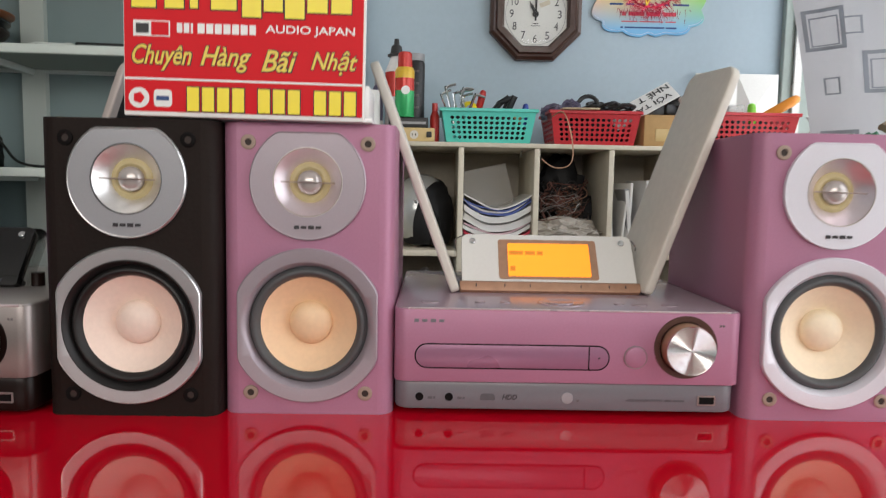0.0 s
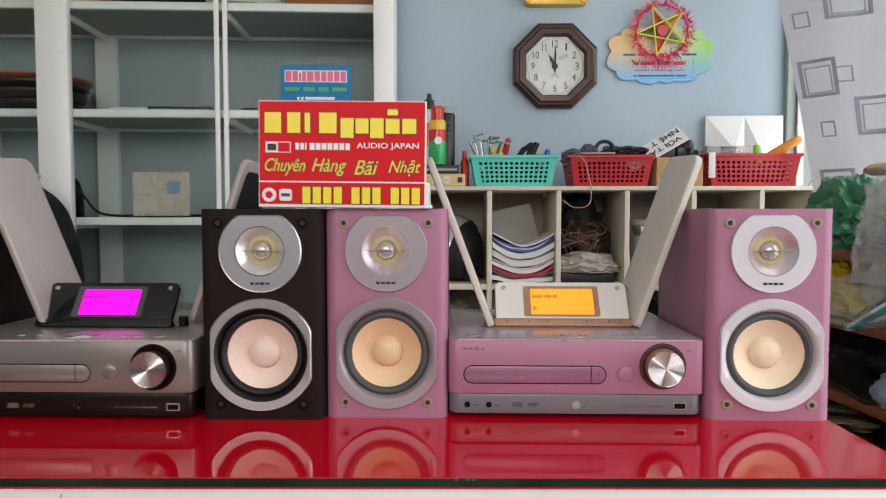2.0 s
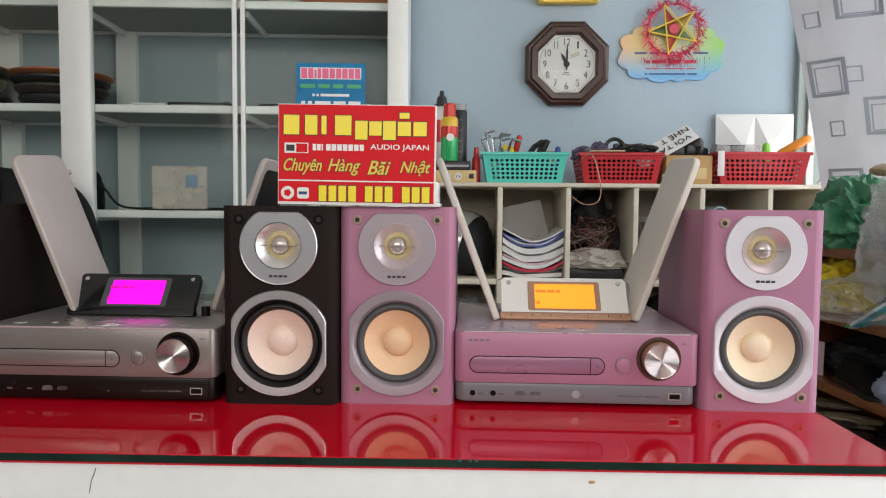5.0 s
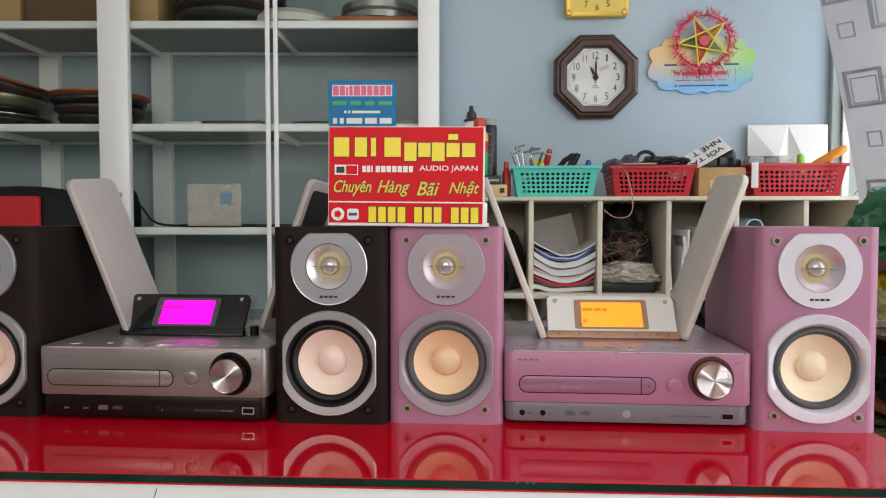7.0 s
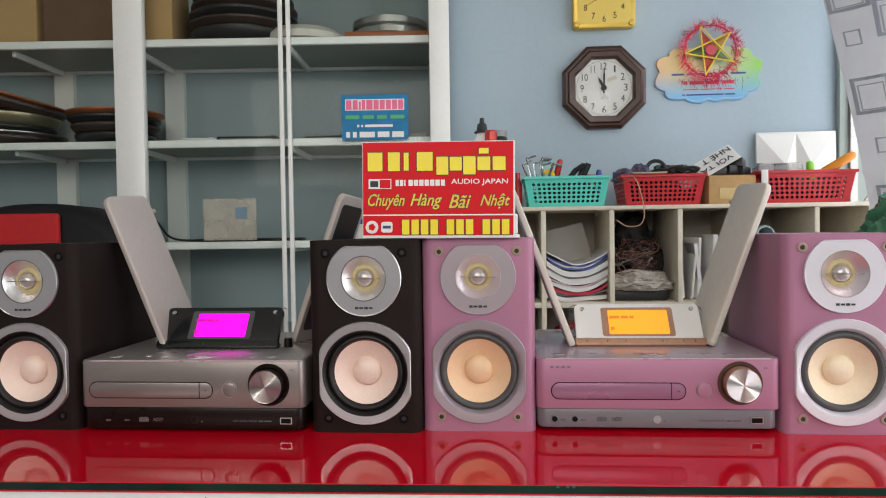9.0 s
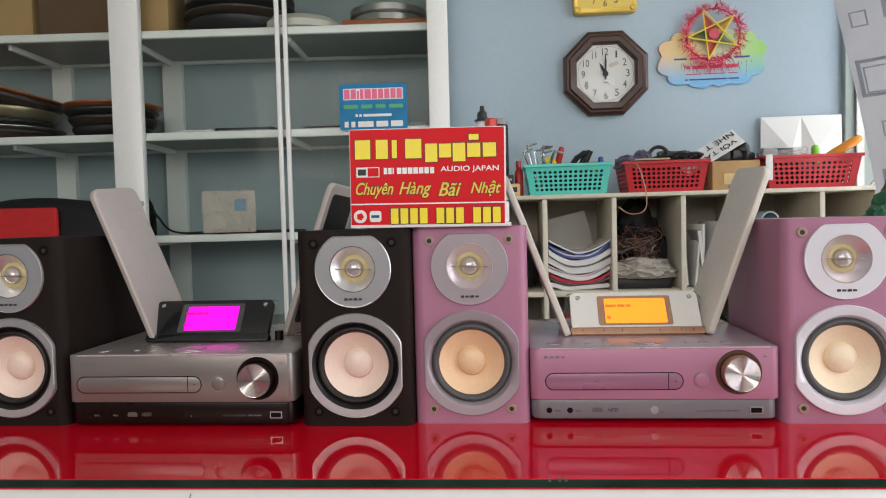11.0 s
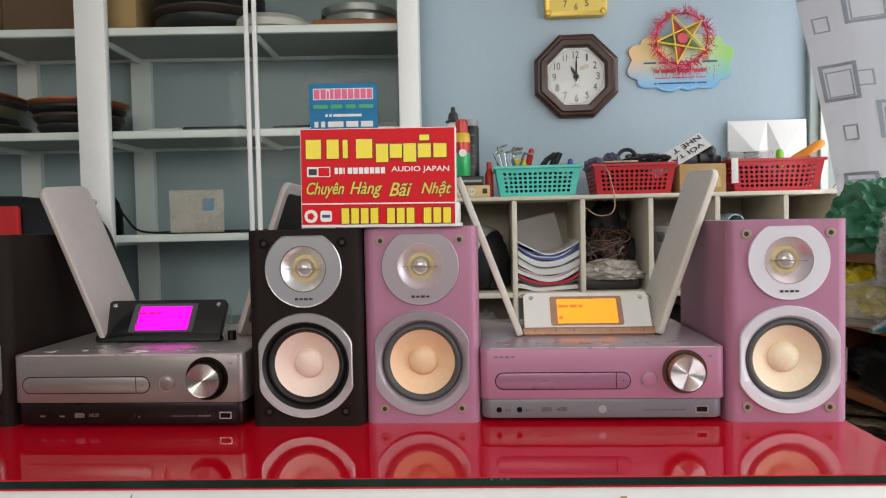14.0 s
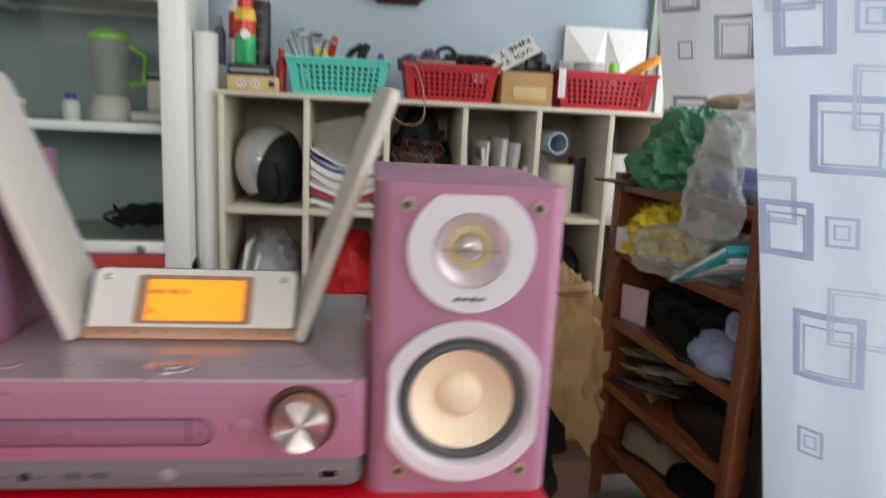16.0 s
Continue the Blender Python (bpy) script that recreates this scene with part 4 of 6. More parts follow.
part("call_badge", rings([(0.0, 0.0082), (-0.0006, 0.0080), (-0.0006, 0.0003)], 28, False, True), SIGN_WHITE, sign, "round badge", None, pose(-0.0840, -0.0007, zr(460)))
part("call_mark", rings([(0.0, 0.0048), (-0.0004, 0.0046), (-0.0004, 0.0003)], 5, False, True), SIGN_RED, sign, "", None, pose(-0.0840, -0.0014, zr(460)))
part("chat_badge", prism(rounded(-0.0072, 0.0072, -0.0068, 0.0068, 0.003, 4), -0.0005, 0), SIGN_WHITE, sign, "white square badge", None, pose(-0.0650, -0.0007, zr(460)))
part("chat_mark", bars([0.010], 0.0035, 0.001, 0.0003), INK_BLUE, sign, "", None, pose(-0.0650, -0.0013, zr(460)))
for x in (-0.0480, -0.0360, -0.0240, -0.0120, 0.0085, 0.0205, 0.0325, 0.0535, 0.0655, 0.0775):
    part("figure_shade", box(-0.0055, 0.0055, -0.0003, 0, -0.0103, 0.0103), INK, sign, "", None, pose(x + 0.007, -0.0007, zr(460)))
    part("figure_bar", box(-0.0047, 0.0047, -0.0004, 0, -0.0095, 0.0095, 0.0001, 1), SIGN_YELLOW, sign, "yellow bar in place of a figure", None, pose(x + 0.007, -0.0011, zr(460)))

tagged(part("black_cable", tube([(-0.335, 0.800, TZ + 0.004), (-0.322, 0.795, TZ + 0.09), (-0.310, 0.790, TZ + 0.15), (-0.302, 0.800, TZ + 0.185), (-0.306, 0.825, TZ + 0.15), (-0.330, 0.840, TZ + 0.06), (-0.345, 0.850, TZ + 0.004)], 0.0035, 7), BLACK_PLASTIC), "black cable looping behind the silver player", "cable")

# ---- glass cabinet on the back wall ----
CY = 2.17
CX0, CX1, CT = -2.60, -0.225, 2.20
# the cabinet stands a little askew to the wall, turned about its end post
CAB = pose(CX1, CY, 0, 0, 0, 4.1) @ pose(-CX1, -CY, 0)
SHELVES = (0.655, 1.0035, 1.375, 1.741, 2.12)
cab = thing("glass_cabinet", "white-framed display cabinet with sliding glass doors along the wall", "cabinet", CAB)
part("back_panel", box(CX0, CX1, 2.615, 2.63, 0, CT), CAB_BACK, cab, "grey-green back panel")
part("side_panel", box(CX1 - 0.02, CX1, CY + 0.035, 2.615, 0.62, CT), FRAME_WHITE, cab)
part("side_panel", box(CX0, CX0 + 0.02, CY + 0.035, 2.615, 0.62, CT), FRAME_WHITE, cab)
for x0, x1 in ((-0.297, CX1), (-1.427, -1.322), (CX0, CX0 + 0.07)):
    part("post", box(x0, x1, CY, CY + 0.035, 0, CT, 0.004), FRAME_WHITE, cab, "broad white front post")
for z in SHELVES:
    sh = part("shelf", box(CX0 + 0.021, CX1 - 0.021, CY + 0.06, 2.614, z + 0.008, z + 0.026), SHELF_BOARD, cab)
    part("shelf_edge", box(CX0 + 0.021, CX1 - 0.073, CY + 0.040, CY + 0.0595, z, z + 0.0275, 0.003), FRAME_WHITE, sh, "white front rail of the shelf")
    for x in (-1.84, -1.376, -0.810):
        part("bracket", box(x - 0.007, x + 0.007, CY + 0.09, 2.584, z - 0.014, z + 0.0075, 0.002), FRAME_WHITE, sh)
    part("back_rail", box(CX0 + 0.021, CX1 - 0.021, 2.585, 2.612, z - 0.004, z + 0.0075, 0.002), FRAME_WHITE, sh)
for x in (-1.84, -1.376):
    part("back_upright", box(x - 0.040, x + 0.040, 2.588, 2.6145, 0.66, CT - 0.01), FRAME_WHITE, cab)
for x0, x1, y in ((-1.322, -0.822, CY + 0.012), (-0.811, -0.297, CY + 0.024), (-2.53, -1.99, CY + 0.012), (-2.01, -1.427, CY + 0.024)):
    dr = part("sliding_door", box(x0 + 0.006, x1 - 0.006, y - 0.002, y + 0.002, 0.69, CT - 0.03), CAB_GLASS, cab, "sliding glass pane")
    st = x1 - 0.015 if y < CY + 0.02 else x0
    part("stile", box(st, st + 0.015, y - 0.007, y + 0.007, 0.67, CT - 0.02, 0.002), FRAME_WHITE, dr, "thin white edge profile")
part("rail", box(CX0 + 0.07, CX1 - 0.072, CY + 0.002, CY + 0.034, 0.655, 0.688, 0.003), FRAME_WHITE, cab)
for x0, x1 in ((-1.320, -0.822), (-0.818, -0.299), (-2.52, -1.429)):
    part("lower_panel", box(x0, x1, CY + 0.006, CY + 0.026, 0.02, 0.652, 0.003), RED_PLASTIC, cab, "red lower door panel")
part("latch", rings([(0.0, 0.012), (-0.01, 0.012), (-0.014, 0.008)], 18, False, True), STEEL_GREY, cab, "round metal latch", 40, pose(-0.36, CY, 0.668))
# translucent cream rectangle with a small grey-blue square, at the pane
lf = part("cream_sheet", box(-1.119, -0.928, CY + 0.0085, CY + 0.0095, 1.036, 1.185), SHEET_FILM, cab, "translucent cream rectangle at the glass")
part("sheet_mark", box(-1.003, -0.961, CY + 0.0075, CY + 0.0083, 1.1125, 1.155), SHEET_MARK, lf, "small blue square")

# blue card on the glass: its words stand as bars
card = thing("blue_sign_card", "small blue printed shop card fixed to the cabinet glass", "sign", CAB @ pose(-0.4945, CY + 0.0105, 1.3895))
part("card", prism(rounded(-0.12, 0.12, 0, 0.160, 0.006, 3), -0.004, 0.0), SIGN_BLUE, card)
hx = -0.1025
for w in (0.020, 0.018, 0.007, 0.012, 0.022, 0.018, 0.018, 0.018, 0.018, 0.018):
    part("headline_bar", box(hx, hx + w, -0.001, 0, -0.017, 0.017 if w > 0.01 else 0.012), SIGN_PINK, card, "pink headline bar", None, pose(0, -0.0048, 0.124))
    hx += w + 0.004
part("headline_rim", bars([0.212], 0.040, 0.012, 0.0006), SIGN_WHITE, card, "", None, pose(0, -0.0042, 0.124))
part("green_bar", bars([0.05, 0.04, 0.035, 0.05], 0.014, 0.012, 0.001), SIGN_GREEN, card, "green bars of small print", None, pose(0, -0.0042, 0.080))
part("small_bar", bars([0.008, 0.008, 0.10], 0.009, 0.006, 0.001), SIGN_WHITE, card, "", None, pose(0.0, -0.0042, 0.049))
part("figures_bar", bars([0.014, 0.014, 0.055, 0.042, 0.042], 0.020, 0.010, 0.001), SIGN_WHITE, card, "white bars in place of figures", None, pose(0, -0.0042, 0.018))


def cardboard_box(x0, x1, y0, y1, z0, z1, material, label, place=Matrix()):
    t = thing("cardboard_box", label, "box", place @ pose((x0 + x1) / 2, (y0 + y1) / 2, z0))
    w, d, h = (x1 - x0) / 2, (y1 - y0) / 2, z1 - z0
    part("carton", box(-w, w, -d, d, 0, h, 0.003), material, t)
    part("flap", box(-w + 0.002, w - 0.002, -d + 0.002, -0.001, h + 0.0003, h + 0.0035), material, t)
    part("flap", box(-w + 0.002, w - 0.002, 0.001, d - 0.002, h + 0.0003, h + 0.0035), material, t)
    return t


def disc_stack(x, y, z, rows, label):
    """Round woofer rings and dishes one on another, each an object."""
    for i, (r, h, material, tilt) in enumerate(rows):
        tagged(part("round_dish", upright([(0, r * 0.80), (h * 0.25, r * 0.92), (h * 0.7, r), (h * 0.92, r), (h, r * 0.97), (h * 0.8, r * 0.6)], 40), material, None, "", 35, CAB @ pose(x + 0.004 * (i % 2), y, z, 0, tilt, 0)), label, "dish", "round dishes in the cabinet")
        z += h * 0.98


S1, S2, S3, S4 = (z + 0.0262 for z in SHELVES[:4])
cardboard_box(-2.2, -1.775, 2.30, 2.55, S4, S4 + 0.24, CARD, "brown cardboard carton on the top cabinet shelf", CAB)
cardboard_box(-1.745, -1.46, 2.29, 2.50, S4, S4 + 0.22, CARD_DARK, "dark brown carton on the top cabinet shelf", CAB)
cardboard_box(-1.40, -1.255, 2.28, 2.45, S4, S4 + 0.23, CARD, "narrow brown carton on the top cabinet shelf", CAB)
disc_stack(-1.02, 2.40, S4, [(0.20, 0.055, BLACK_PLASTIC, 0), (0.215, 0.030, BROWN_SHOE, 0), (0.205, 0.040, BLACK_PLASTIC, 0), (0.20, 0.034, BROWN_SHOE, 0), (0.19, 0.04, BLACK_PLASTIC, 0)], "dark brown round dish in a stack on the top shelf")
g = thing("grey_turntable", "rounded grey record deck on the cabinet shelf", "turntable", CAB @ pose(-0.78, 2.38, S4))
part("body", upright([(0, 0.12), (0.012, 0.155), (0.035, 0.160), (0.06, 0.13), (0.075, 0.08)], 40), WING_WHITE, g)
part("knob", upright([(0.073, 0.02), (0.085, 0.018)], 20), BLACK_PLASTIC, g)
g = thing("round_deck", "silver round deck on a brown wooden base", "turntable", CAB @ pose(-0.45, 2.38, S4))
part("base", box(-0.16, 0.15, -0.13, 0.13, 0, 0.030, 0.004), TERRACOTTA, g, "brown wooden base")
part("platter", upright([(0.0303, 0.135), (0.050, 0.140), (0.056, 0.132), (0.062, 0.145), (0.085, 0.145), (0.09, 0.135)], 48), STEEL_GREY, g, "ribbed silver platter")
disc_stack(-1.955, 2.37, S3, [(0.205, 0.034, BROWN_SHOE, 0), (0.215, 0.014, STEEL_GREY, 0), (0.180, 0.028, BLACK_PLASTIC, 0), (0.195, 0.050, BRASS, 1.5), (0.180, 0.030, BLACK_PLASTIC, 6), (0.215, 0.044, BROWN_SHOE, 15), (0.222, 0.022, TERRACOTTA, 16)], "dark round dish with a metal rim in a stack")
disc_stack(-1.516, 2.36, S3, [(0.142, 0.040, BLACK_PLASTIC, 0), (0.158, 0.036, BROWN_SHOE, 0), (0.166, 0.030, BLACK_PLASTIC, 0), (0.175, 0.022, TERRACOTTA, 0)], "dark round dish with an orange-brown rim in a stack")
for x, w, h, m, a, lab in ((-1.165, 0.12, 0.014, PAPER, 8, "small white booklet lying on the shelf"), (-0.98, 0.22, 0.018, BLACK_PLASTIC, 2, "flat black device lying on the shelf"), (-0.68, 0.16, 0.016, BLACK_PLASTIC, -3, "slim black device lying on the shelf"), (-0.36, 0.10, 0.022, GREY_PLASTIC, 0, "slim grey device lying on the shelf")):
    d = thing("flat_device" if m is not PAPER else "booklet", lab, "device" if m is not PAPER else "booklet", CAB @ pose(x, 2.32, S3, 0, 0, a))
    part("case", box(-w / 2, w / 2, -0.07, 0.07, 0, h, 0.003), m, d)
    part("ridge", box(-w / 2 + 0.01, w / 2 - 0.02, -0.071, -0.068, h * 0.4, h * 0.55), GREY_PLASTIC, d)
    part("stub", box(w / 2 - 0.03, w / 2 - 0.012, -0.05, 0.05, h, h + 0.006, 0.002), m, d)
tagged(part("black_camera_bag", lump(0.09, 0.10, 0.14, 9, 0.2), BLACK_BAG, None, "", 40, CAB @ pose(-1.400, 2.32, S2)), "small black bag on the cabinet shelf", "bag")
tagged(part("black_strap", tube([(-1.352, 2.29, S2 + 0.095), (-1.32, 2.27, S2 + 0.07), (-1.26, 2.26, S2 + 0.014), (-1.12, 2.28, S2 + 0.006), (-0.9, 2.27, S2 + 0.006)], 0.0045), BLACK_PLASTIC, at=CAB), "thin black strap trailing on the shelf", "strap")
tagged(part("flat_tray", box(-0.2, 0.2, -0.06, 0.06, 0, 0.012, 0.004), BLACK_PLASTIC, None, "", 40, CAB @ pose(-1.0, 2.36, S2)), "flat dark tray lying on the shelf", "tray")
b = thing("blender", "clear jug blender with a lime green lid", "blender", CAB @ pose(-0.475, 2.36, S2))
part("base", upright([(0, 0.062), (0.01, 0.066), (0.06, 0.055), (0.075, 0.045)], 28), WING_WHITE, b, "white motor base")
part("jug", upright([(0.076, 0.042), (0.10, 0.050), (0.24, 0.058)], 28), CLEAR_BAG, b, "clear plastic jug")
part("lid", upright([(0.2405, 0.060), (0.255, 0.060), (0.262, 0.045), (0.275, 0.02)], 28), LIME_PLASTIC, b, "lime green lid")
part("handle", tube([(0.055, 0, 0.11), (0.095, 0, 0.12), (0.10, 0, 0.20), (0.058, 0, 0.225)], 0.009, 8), LIME_PLASTIC, b)
b = thing("white_appliance", "small white kitchen appliance in the cabinet", "appliance", CAB @ pose(-0.345, 2.36, S2))
part("base", box(-0.062, 0.045, -0.08, 0.08, 0, 0.035, 0.012, 3), WING_WHITE, b)
part("column", box(-0.03, 0.025, 0.0, 0.05, 0.0352, 0.15, 0.010, 3), WING_WHITE, b)
part("dial", box(-0.028, 0.022, -0.004, -0.0004, 0.13, 0.145, 0.001), BLACK_PLASTIC, b, "dark display", 35, pose(0, 0, 0))
b = thing("pill_bottle", "small white bottle with a blue cap", "bottle", CAB @ pose(-0.575, 2.31, S2))
part("bottle", upright([(0, 0.024), (0.05, 0.024), (0.06, 0.014)], 20), PAPER, b)
part("cap", upright([(0.0602, 0.015), (0.078, 0.015)], 20), BLUE_PLASTIC, b)


def cable_heap(x, y, z, w, d, h, n, material, label, r=0.004, seed=1, place=Matrix()):
    q = random.Random(seed)
    t = thing("cable_bundle", label, "cable", place @ pose(x, y, z))
    for _ in range(n):
        a, cx, cy = q.uniform(0, 6.28), q.uniform(-0.2, 0.2) * w, q.uniform(-0.2, 0.2) * d
        rx, ry = w * q.uniform(0.15, 0.35), d * q.uniform(0.15, 0.4)
        k, zc, za, pts = q.uniform(0.6, 1.6), q.uniform(0.3, 0.7), q.uniform(0.10, 0.30), []
        for i in range(26):
            e = a + i * 0.36
            pts.append((cx + rx * math.cos(e) + 0.004 * q.uniform(-1, 1), cy + ry * math.sin(e), max(r, h * (zc + za * math.sin(k * e + a) + 0.05 * q.uniform(-1, 1)))))
        part("cable", tube(pts, r, 5), material, t, smooth=60)
    return t


cable_heap(-0.40, 2.36, S1, 0.26, 0.20, 0.10, 9, BLACK_PLASTIC, "heap of black cables on the lower cabinet shelf", 0.006, 2, CAB)

# ---- chair with a jacket over it, before the cabinet ----
ch = thing("chair", "plain dark chair under the jacket before the cabinet", "chair", pose(-1.60, 1.93, 0))
part("seat", box(-0.21, 0.21, -0.36, 0.02, 0.44, 0.475, 0.012), BLACK_PLASTIC, ch)
part("backrest", box(-0.21, 0.21, 0.010, 0.035, 0.62, 1.02, 0.010), BLACK_PLASTIC, ch)
for x in (-0.19, 0.19):
    part("leg", box(x - 0.014, x + 0.014, -0.34, -0.31, 0.0, 0.439, 0.004), STEEL_GREY, ch)
    part("leg", box(x - 0.014, x + 0.014, 0.0365, 0.060, 0.0, 1.0, 0.004), STEEL_GREY, ch)
jk = thing("jacket", "black jacket with a red panel draped over a chair", "jacket", pose(-1.592, 1.95, 0.52))
n = 44
hem = [(0.378 * math.copysign(abs(math.cos(math.pi * k / n)) ** 0.62, math.cos(math.pi * k / n)), 0.645 * math.sin(math.pi * k / n) ** 0.55) for k in range(n + 1)]
cloth_bm = prism(hem, -0.095, 0.085, 0.045)
bmesh.ops.triangulate(cloth_bm, faces=[f for f in cloth_bm.faces if len(f.verts) > 4])
part("shell", wobble(cloth_bm, 0.014, 4.0, 2.0), BLACK_BAG, jk, "", 60)
panel = prism(rounded(-0.345, 0.112, 0.20, 0.615, (0.02, 0.01, 0.012, 0.12), 6), -0.118, -0.100, 0.004)
bmesh.ops.triangulate(panel, faces=[f for f in panel.faces if len(f.verts) > 4])
part("red_panel", wobble(panel, 0.004, 6.0, 1.0), RED_CLOTH, jk, "bright red panel", 60)
for x, a in ((0.215, -18), (0.240, 24), (0.262, -14)):
    part("stitched_mark", box(-0.006, 0.006, -0.114, -0.104, -0.032, 0.032, 0.002), SIGN_WHITE, jk, "white stitched stroke", None, pose(x, 0, 0.43, 0, a, 0))

# ---- cubby shelf on the back wall ----
KY, KB = 2.245, 2.655
cub = thing("cubby_shelf", "cream painted open cubby shelf filled with odds and ends", "shelf", pose(0, 0, 0))
UP = (-0.146, 0.106, 0.352, 0.594, 0.829, 1.067, 1.250)
KT = 1.126
part("top_board", wobble(box(-0.160, 1.266, KY - 0.006, KB, KT, KT + 0.015, 0.003), 0.0008, 20), CREAM_WOOD, cub, "worn cream top board")
for z in (0.770, 0.42, 0.06):
    for x0, x1 in zip(UP, UP[1:]):
        part("shelf_board", box(x0 + 0.0092, x1 - 0.0092, KY + 0.002, KB - 0.012, z, z + 0.02, 0.002), CREAM_WOOD, cub)
for x in UP:
    part("upright", box(x - 0.009, x + 0.009, KY, KB - 0.012, 0.0, KT - 0.0003, 0.002), CREAM_WOOD, cub)
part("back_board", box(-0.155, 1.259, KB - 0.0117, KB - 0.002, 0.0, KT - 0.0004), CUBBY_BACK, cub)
KS = 0.7903

hm = thing("helmet", "silver motorbike helmet with black lining and strap", "helmet", pose(-0.022, 2.40, KS + 0.002, 0, 0, -22))
sh = bmesh.new()
bmesh.ops.create_uvsphere(sh, u_segments=40, v_segments=24, radius=0.118)
for v in sh.verts:
    v.co = Vector((v.co.x * 0.92, v.co.y * 1.05, v.co.z * 1.08 + 0.122))
bmesh.ops.bisect_plane(sh, geom=list(sh.verts) + list(sh.edges) + list(sh.faces), plane_co=(0.040, 0, 0.12), plane_no=(1.0, -0.1, -0.25), clear_outer=True)
part("shell", sh, HELMET, hm, "silver painted shell", 60)
part("lining", lump(0.185, 0.20, 0.225, 12, 0.10), BLACK_BAG, hm, "black lining", 60, pose(0.016, 0, 0.008))
part("strap", tube([(0.05, -0.07, 0.14), (0.085, -0.075, 0.10), (0.09, -0.07, 0.05), (0.07, -0.06, 0.012)], 0.013, 6), BLACK_BAG, hm, "black strap")
part("rivet", rings([(0.0, 0.006), (-0.003, 0.004)], 14, False, True), STEEL_GREY, hm, at=pose(0.028, -0.116, 0.155))


def curved_sheets(x, y, z, w, rows):
    """Sheets and packets that sag between the uprights, one on another."""
    for i, (sag, thick, rise, material, label, cat) in enumerate(rows):
        bm = bmesh.new()
        n = 16
        lo, hi = [], []
        for k in range(n + 1):
            u = k / n * 2 - 1
            zz = rise + sag * u * u + 0.002 * math.sin(5 * u + i)
            for row, dz in ((lo, 0.0), (hi, thick)):
                row.append([bm.verts.new((u * w / 2, yy, zz + dz)) for yy in (-0.15, 0.15)])
        for k in range(n):
            bm.faces.new((lo[k][0], lo[k + 1][0], lo[k + 1][1], lo[k][1]))
            bm.faces.new((hi[k][0], hi[k][1], hi[k + 1][1], hi[k + 1][0]))
            bm.faces.new((lo[k][0], hi[k][0], hi[k + 1][0], lo[k + 1][0]))
            bm.faces.new((lo[k][1], lo[k + 1][1], hi[k + 1][1], hi[k][1]))
        for k in (0, n):
            bm.faces.new((lo[k][0], lo[k][1], hi[k][1], hi[k][0]))
        tagged(part("paper_packet", wobble(bm, 0.005, 16, i * 1.7), material, None, "", 40, pose(x + 0.002 * (i % 3 - 1), y - 0.006 * (i % 4), z)), label, cat, "packets in the cubby")


curved_sheets(0.229, 2.44, KS, 0.222, [
    (0.010, 0.016, 0.000, PAPER, "white folded packet sagging in the cubby", "packet"),
    (0.026, 0.006, 0.017, CLEAR_BAG, "clear plastic sleeve sagging in the cubby", "packet"),
    (0.033, 0.010, 0.024, PAPER_RED, "glossy red packet sagging in the cubby", "packet"),
    (0.038, 0.014, 0.036, PAPER, "white folded packet sagging in the cubby", "packet"),
    (0.036, 0.007, 0.052, PINK_PAPER, "pale pink sheet sagging in the cubby", "packet"),
    (0.040, 0.022, 0.060, PAPER, "clear wrapped white packet sagging in the cubby", "packet"),
    (0.043, 0.005, 0.084, CLEAR_BAG, "clear plastic sleeve sagging in the cubby", "packet"),
    (0.042, 0.020, 0.090, PAPER, "white folded packet sagging in the cubby", "packet"),
    (0.048, 0.008, 0.112, PAPER_BLUE, "blue printed sheet sagging in the cubby", "packet"),
    (0.047, 0.006, 0.121, PAPER, "thin white sheet sagging in the cubby", "packet"),
    (0.040, 0.005, 0.130, PAPER_BLUE, "thin blue sheet sagging in the cubby", "packet"),
    (0.045, 0.005, 0.137, PAPER, "thin white sheet sagging in the cubby", "packet")])
tagged(part("clear_folder", wobble(box(-0.085, 0.085, -0.002, 0.002, 0, 0.15, 0.001), 0.004, 10), CLEAR_BAG, None, "", 40, pose(0.222, 2.40, KS + 0.135, -18, -12, 8)), "clear plastic folder leaning in the cubby", "folder")
cable_heap(0.455, 2.42, KS + 0.045, 0.19, 0.20, 0.21, 20, BLACK_PLASTIC, "tangled dark cables stuffed in the cubby", 0.0025, 5)
cable_heap(0.455, 2.35, KS + 0.09, 0.19, 0.16, 0.16, 12, WIRE_BROWN, "tangled reddish brown wires stuffed in the cubby", 0.0014, 31)
cable_heap(0.450, 2.34, KS + 0.07, 0.19, 0.16, 0.18, 7, STEEL_GREY, "tangled thin grey wires stuffed in the cubby", 0.0011, 37)
cable_heap(0.475, 2.39, KS + 0.055, 0.17, 0.18, 0.20, 7, BROWN_SHOE, "tangled brown wires stuffed in the cubby", 0.0018, 6)
cable_heap(0.460, 2.38, KS + 0.05, 0.17, 0.18, 0.19, 6, COPPER, "tangled copper wires stuffed in the cubby", 0.0018, 8)
tagged(part("dark_sack", lump(0.22, 0.16, 0.25, 21, 0.5), BLACK_BAG, None, "", 40, pose(0.475, 2.53, KS)), "dark bundle at the back of the cubby", "bundle")
tagged(part("black_slab", box(-0.10, 0.10, -0.12, 0.12, 0, 0.04, 0.006), BLACK_PLASTIC, None, "", 40, pose(0.465, 2.42, KS)), "flat black box lying in the cubby", "box")
tagged(part("paper_bag", lump(0.20, 0.16, 0.065, 22, 0.4, 5), GREY_BAG, None, "", 40, pose(0.47, 2.33, KS + 0.040)), "crumpled pale grey paper bag in the cubby", "bag")
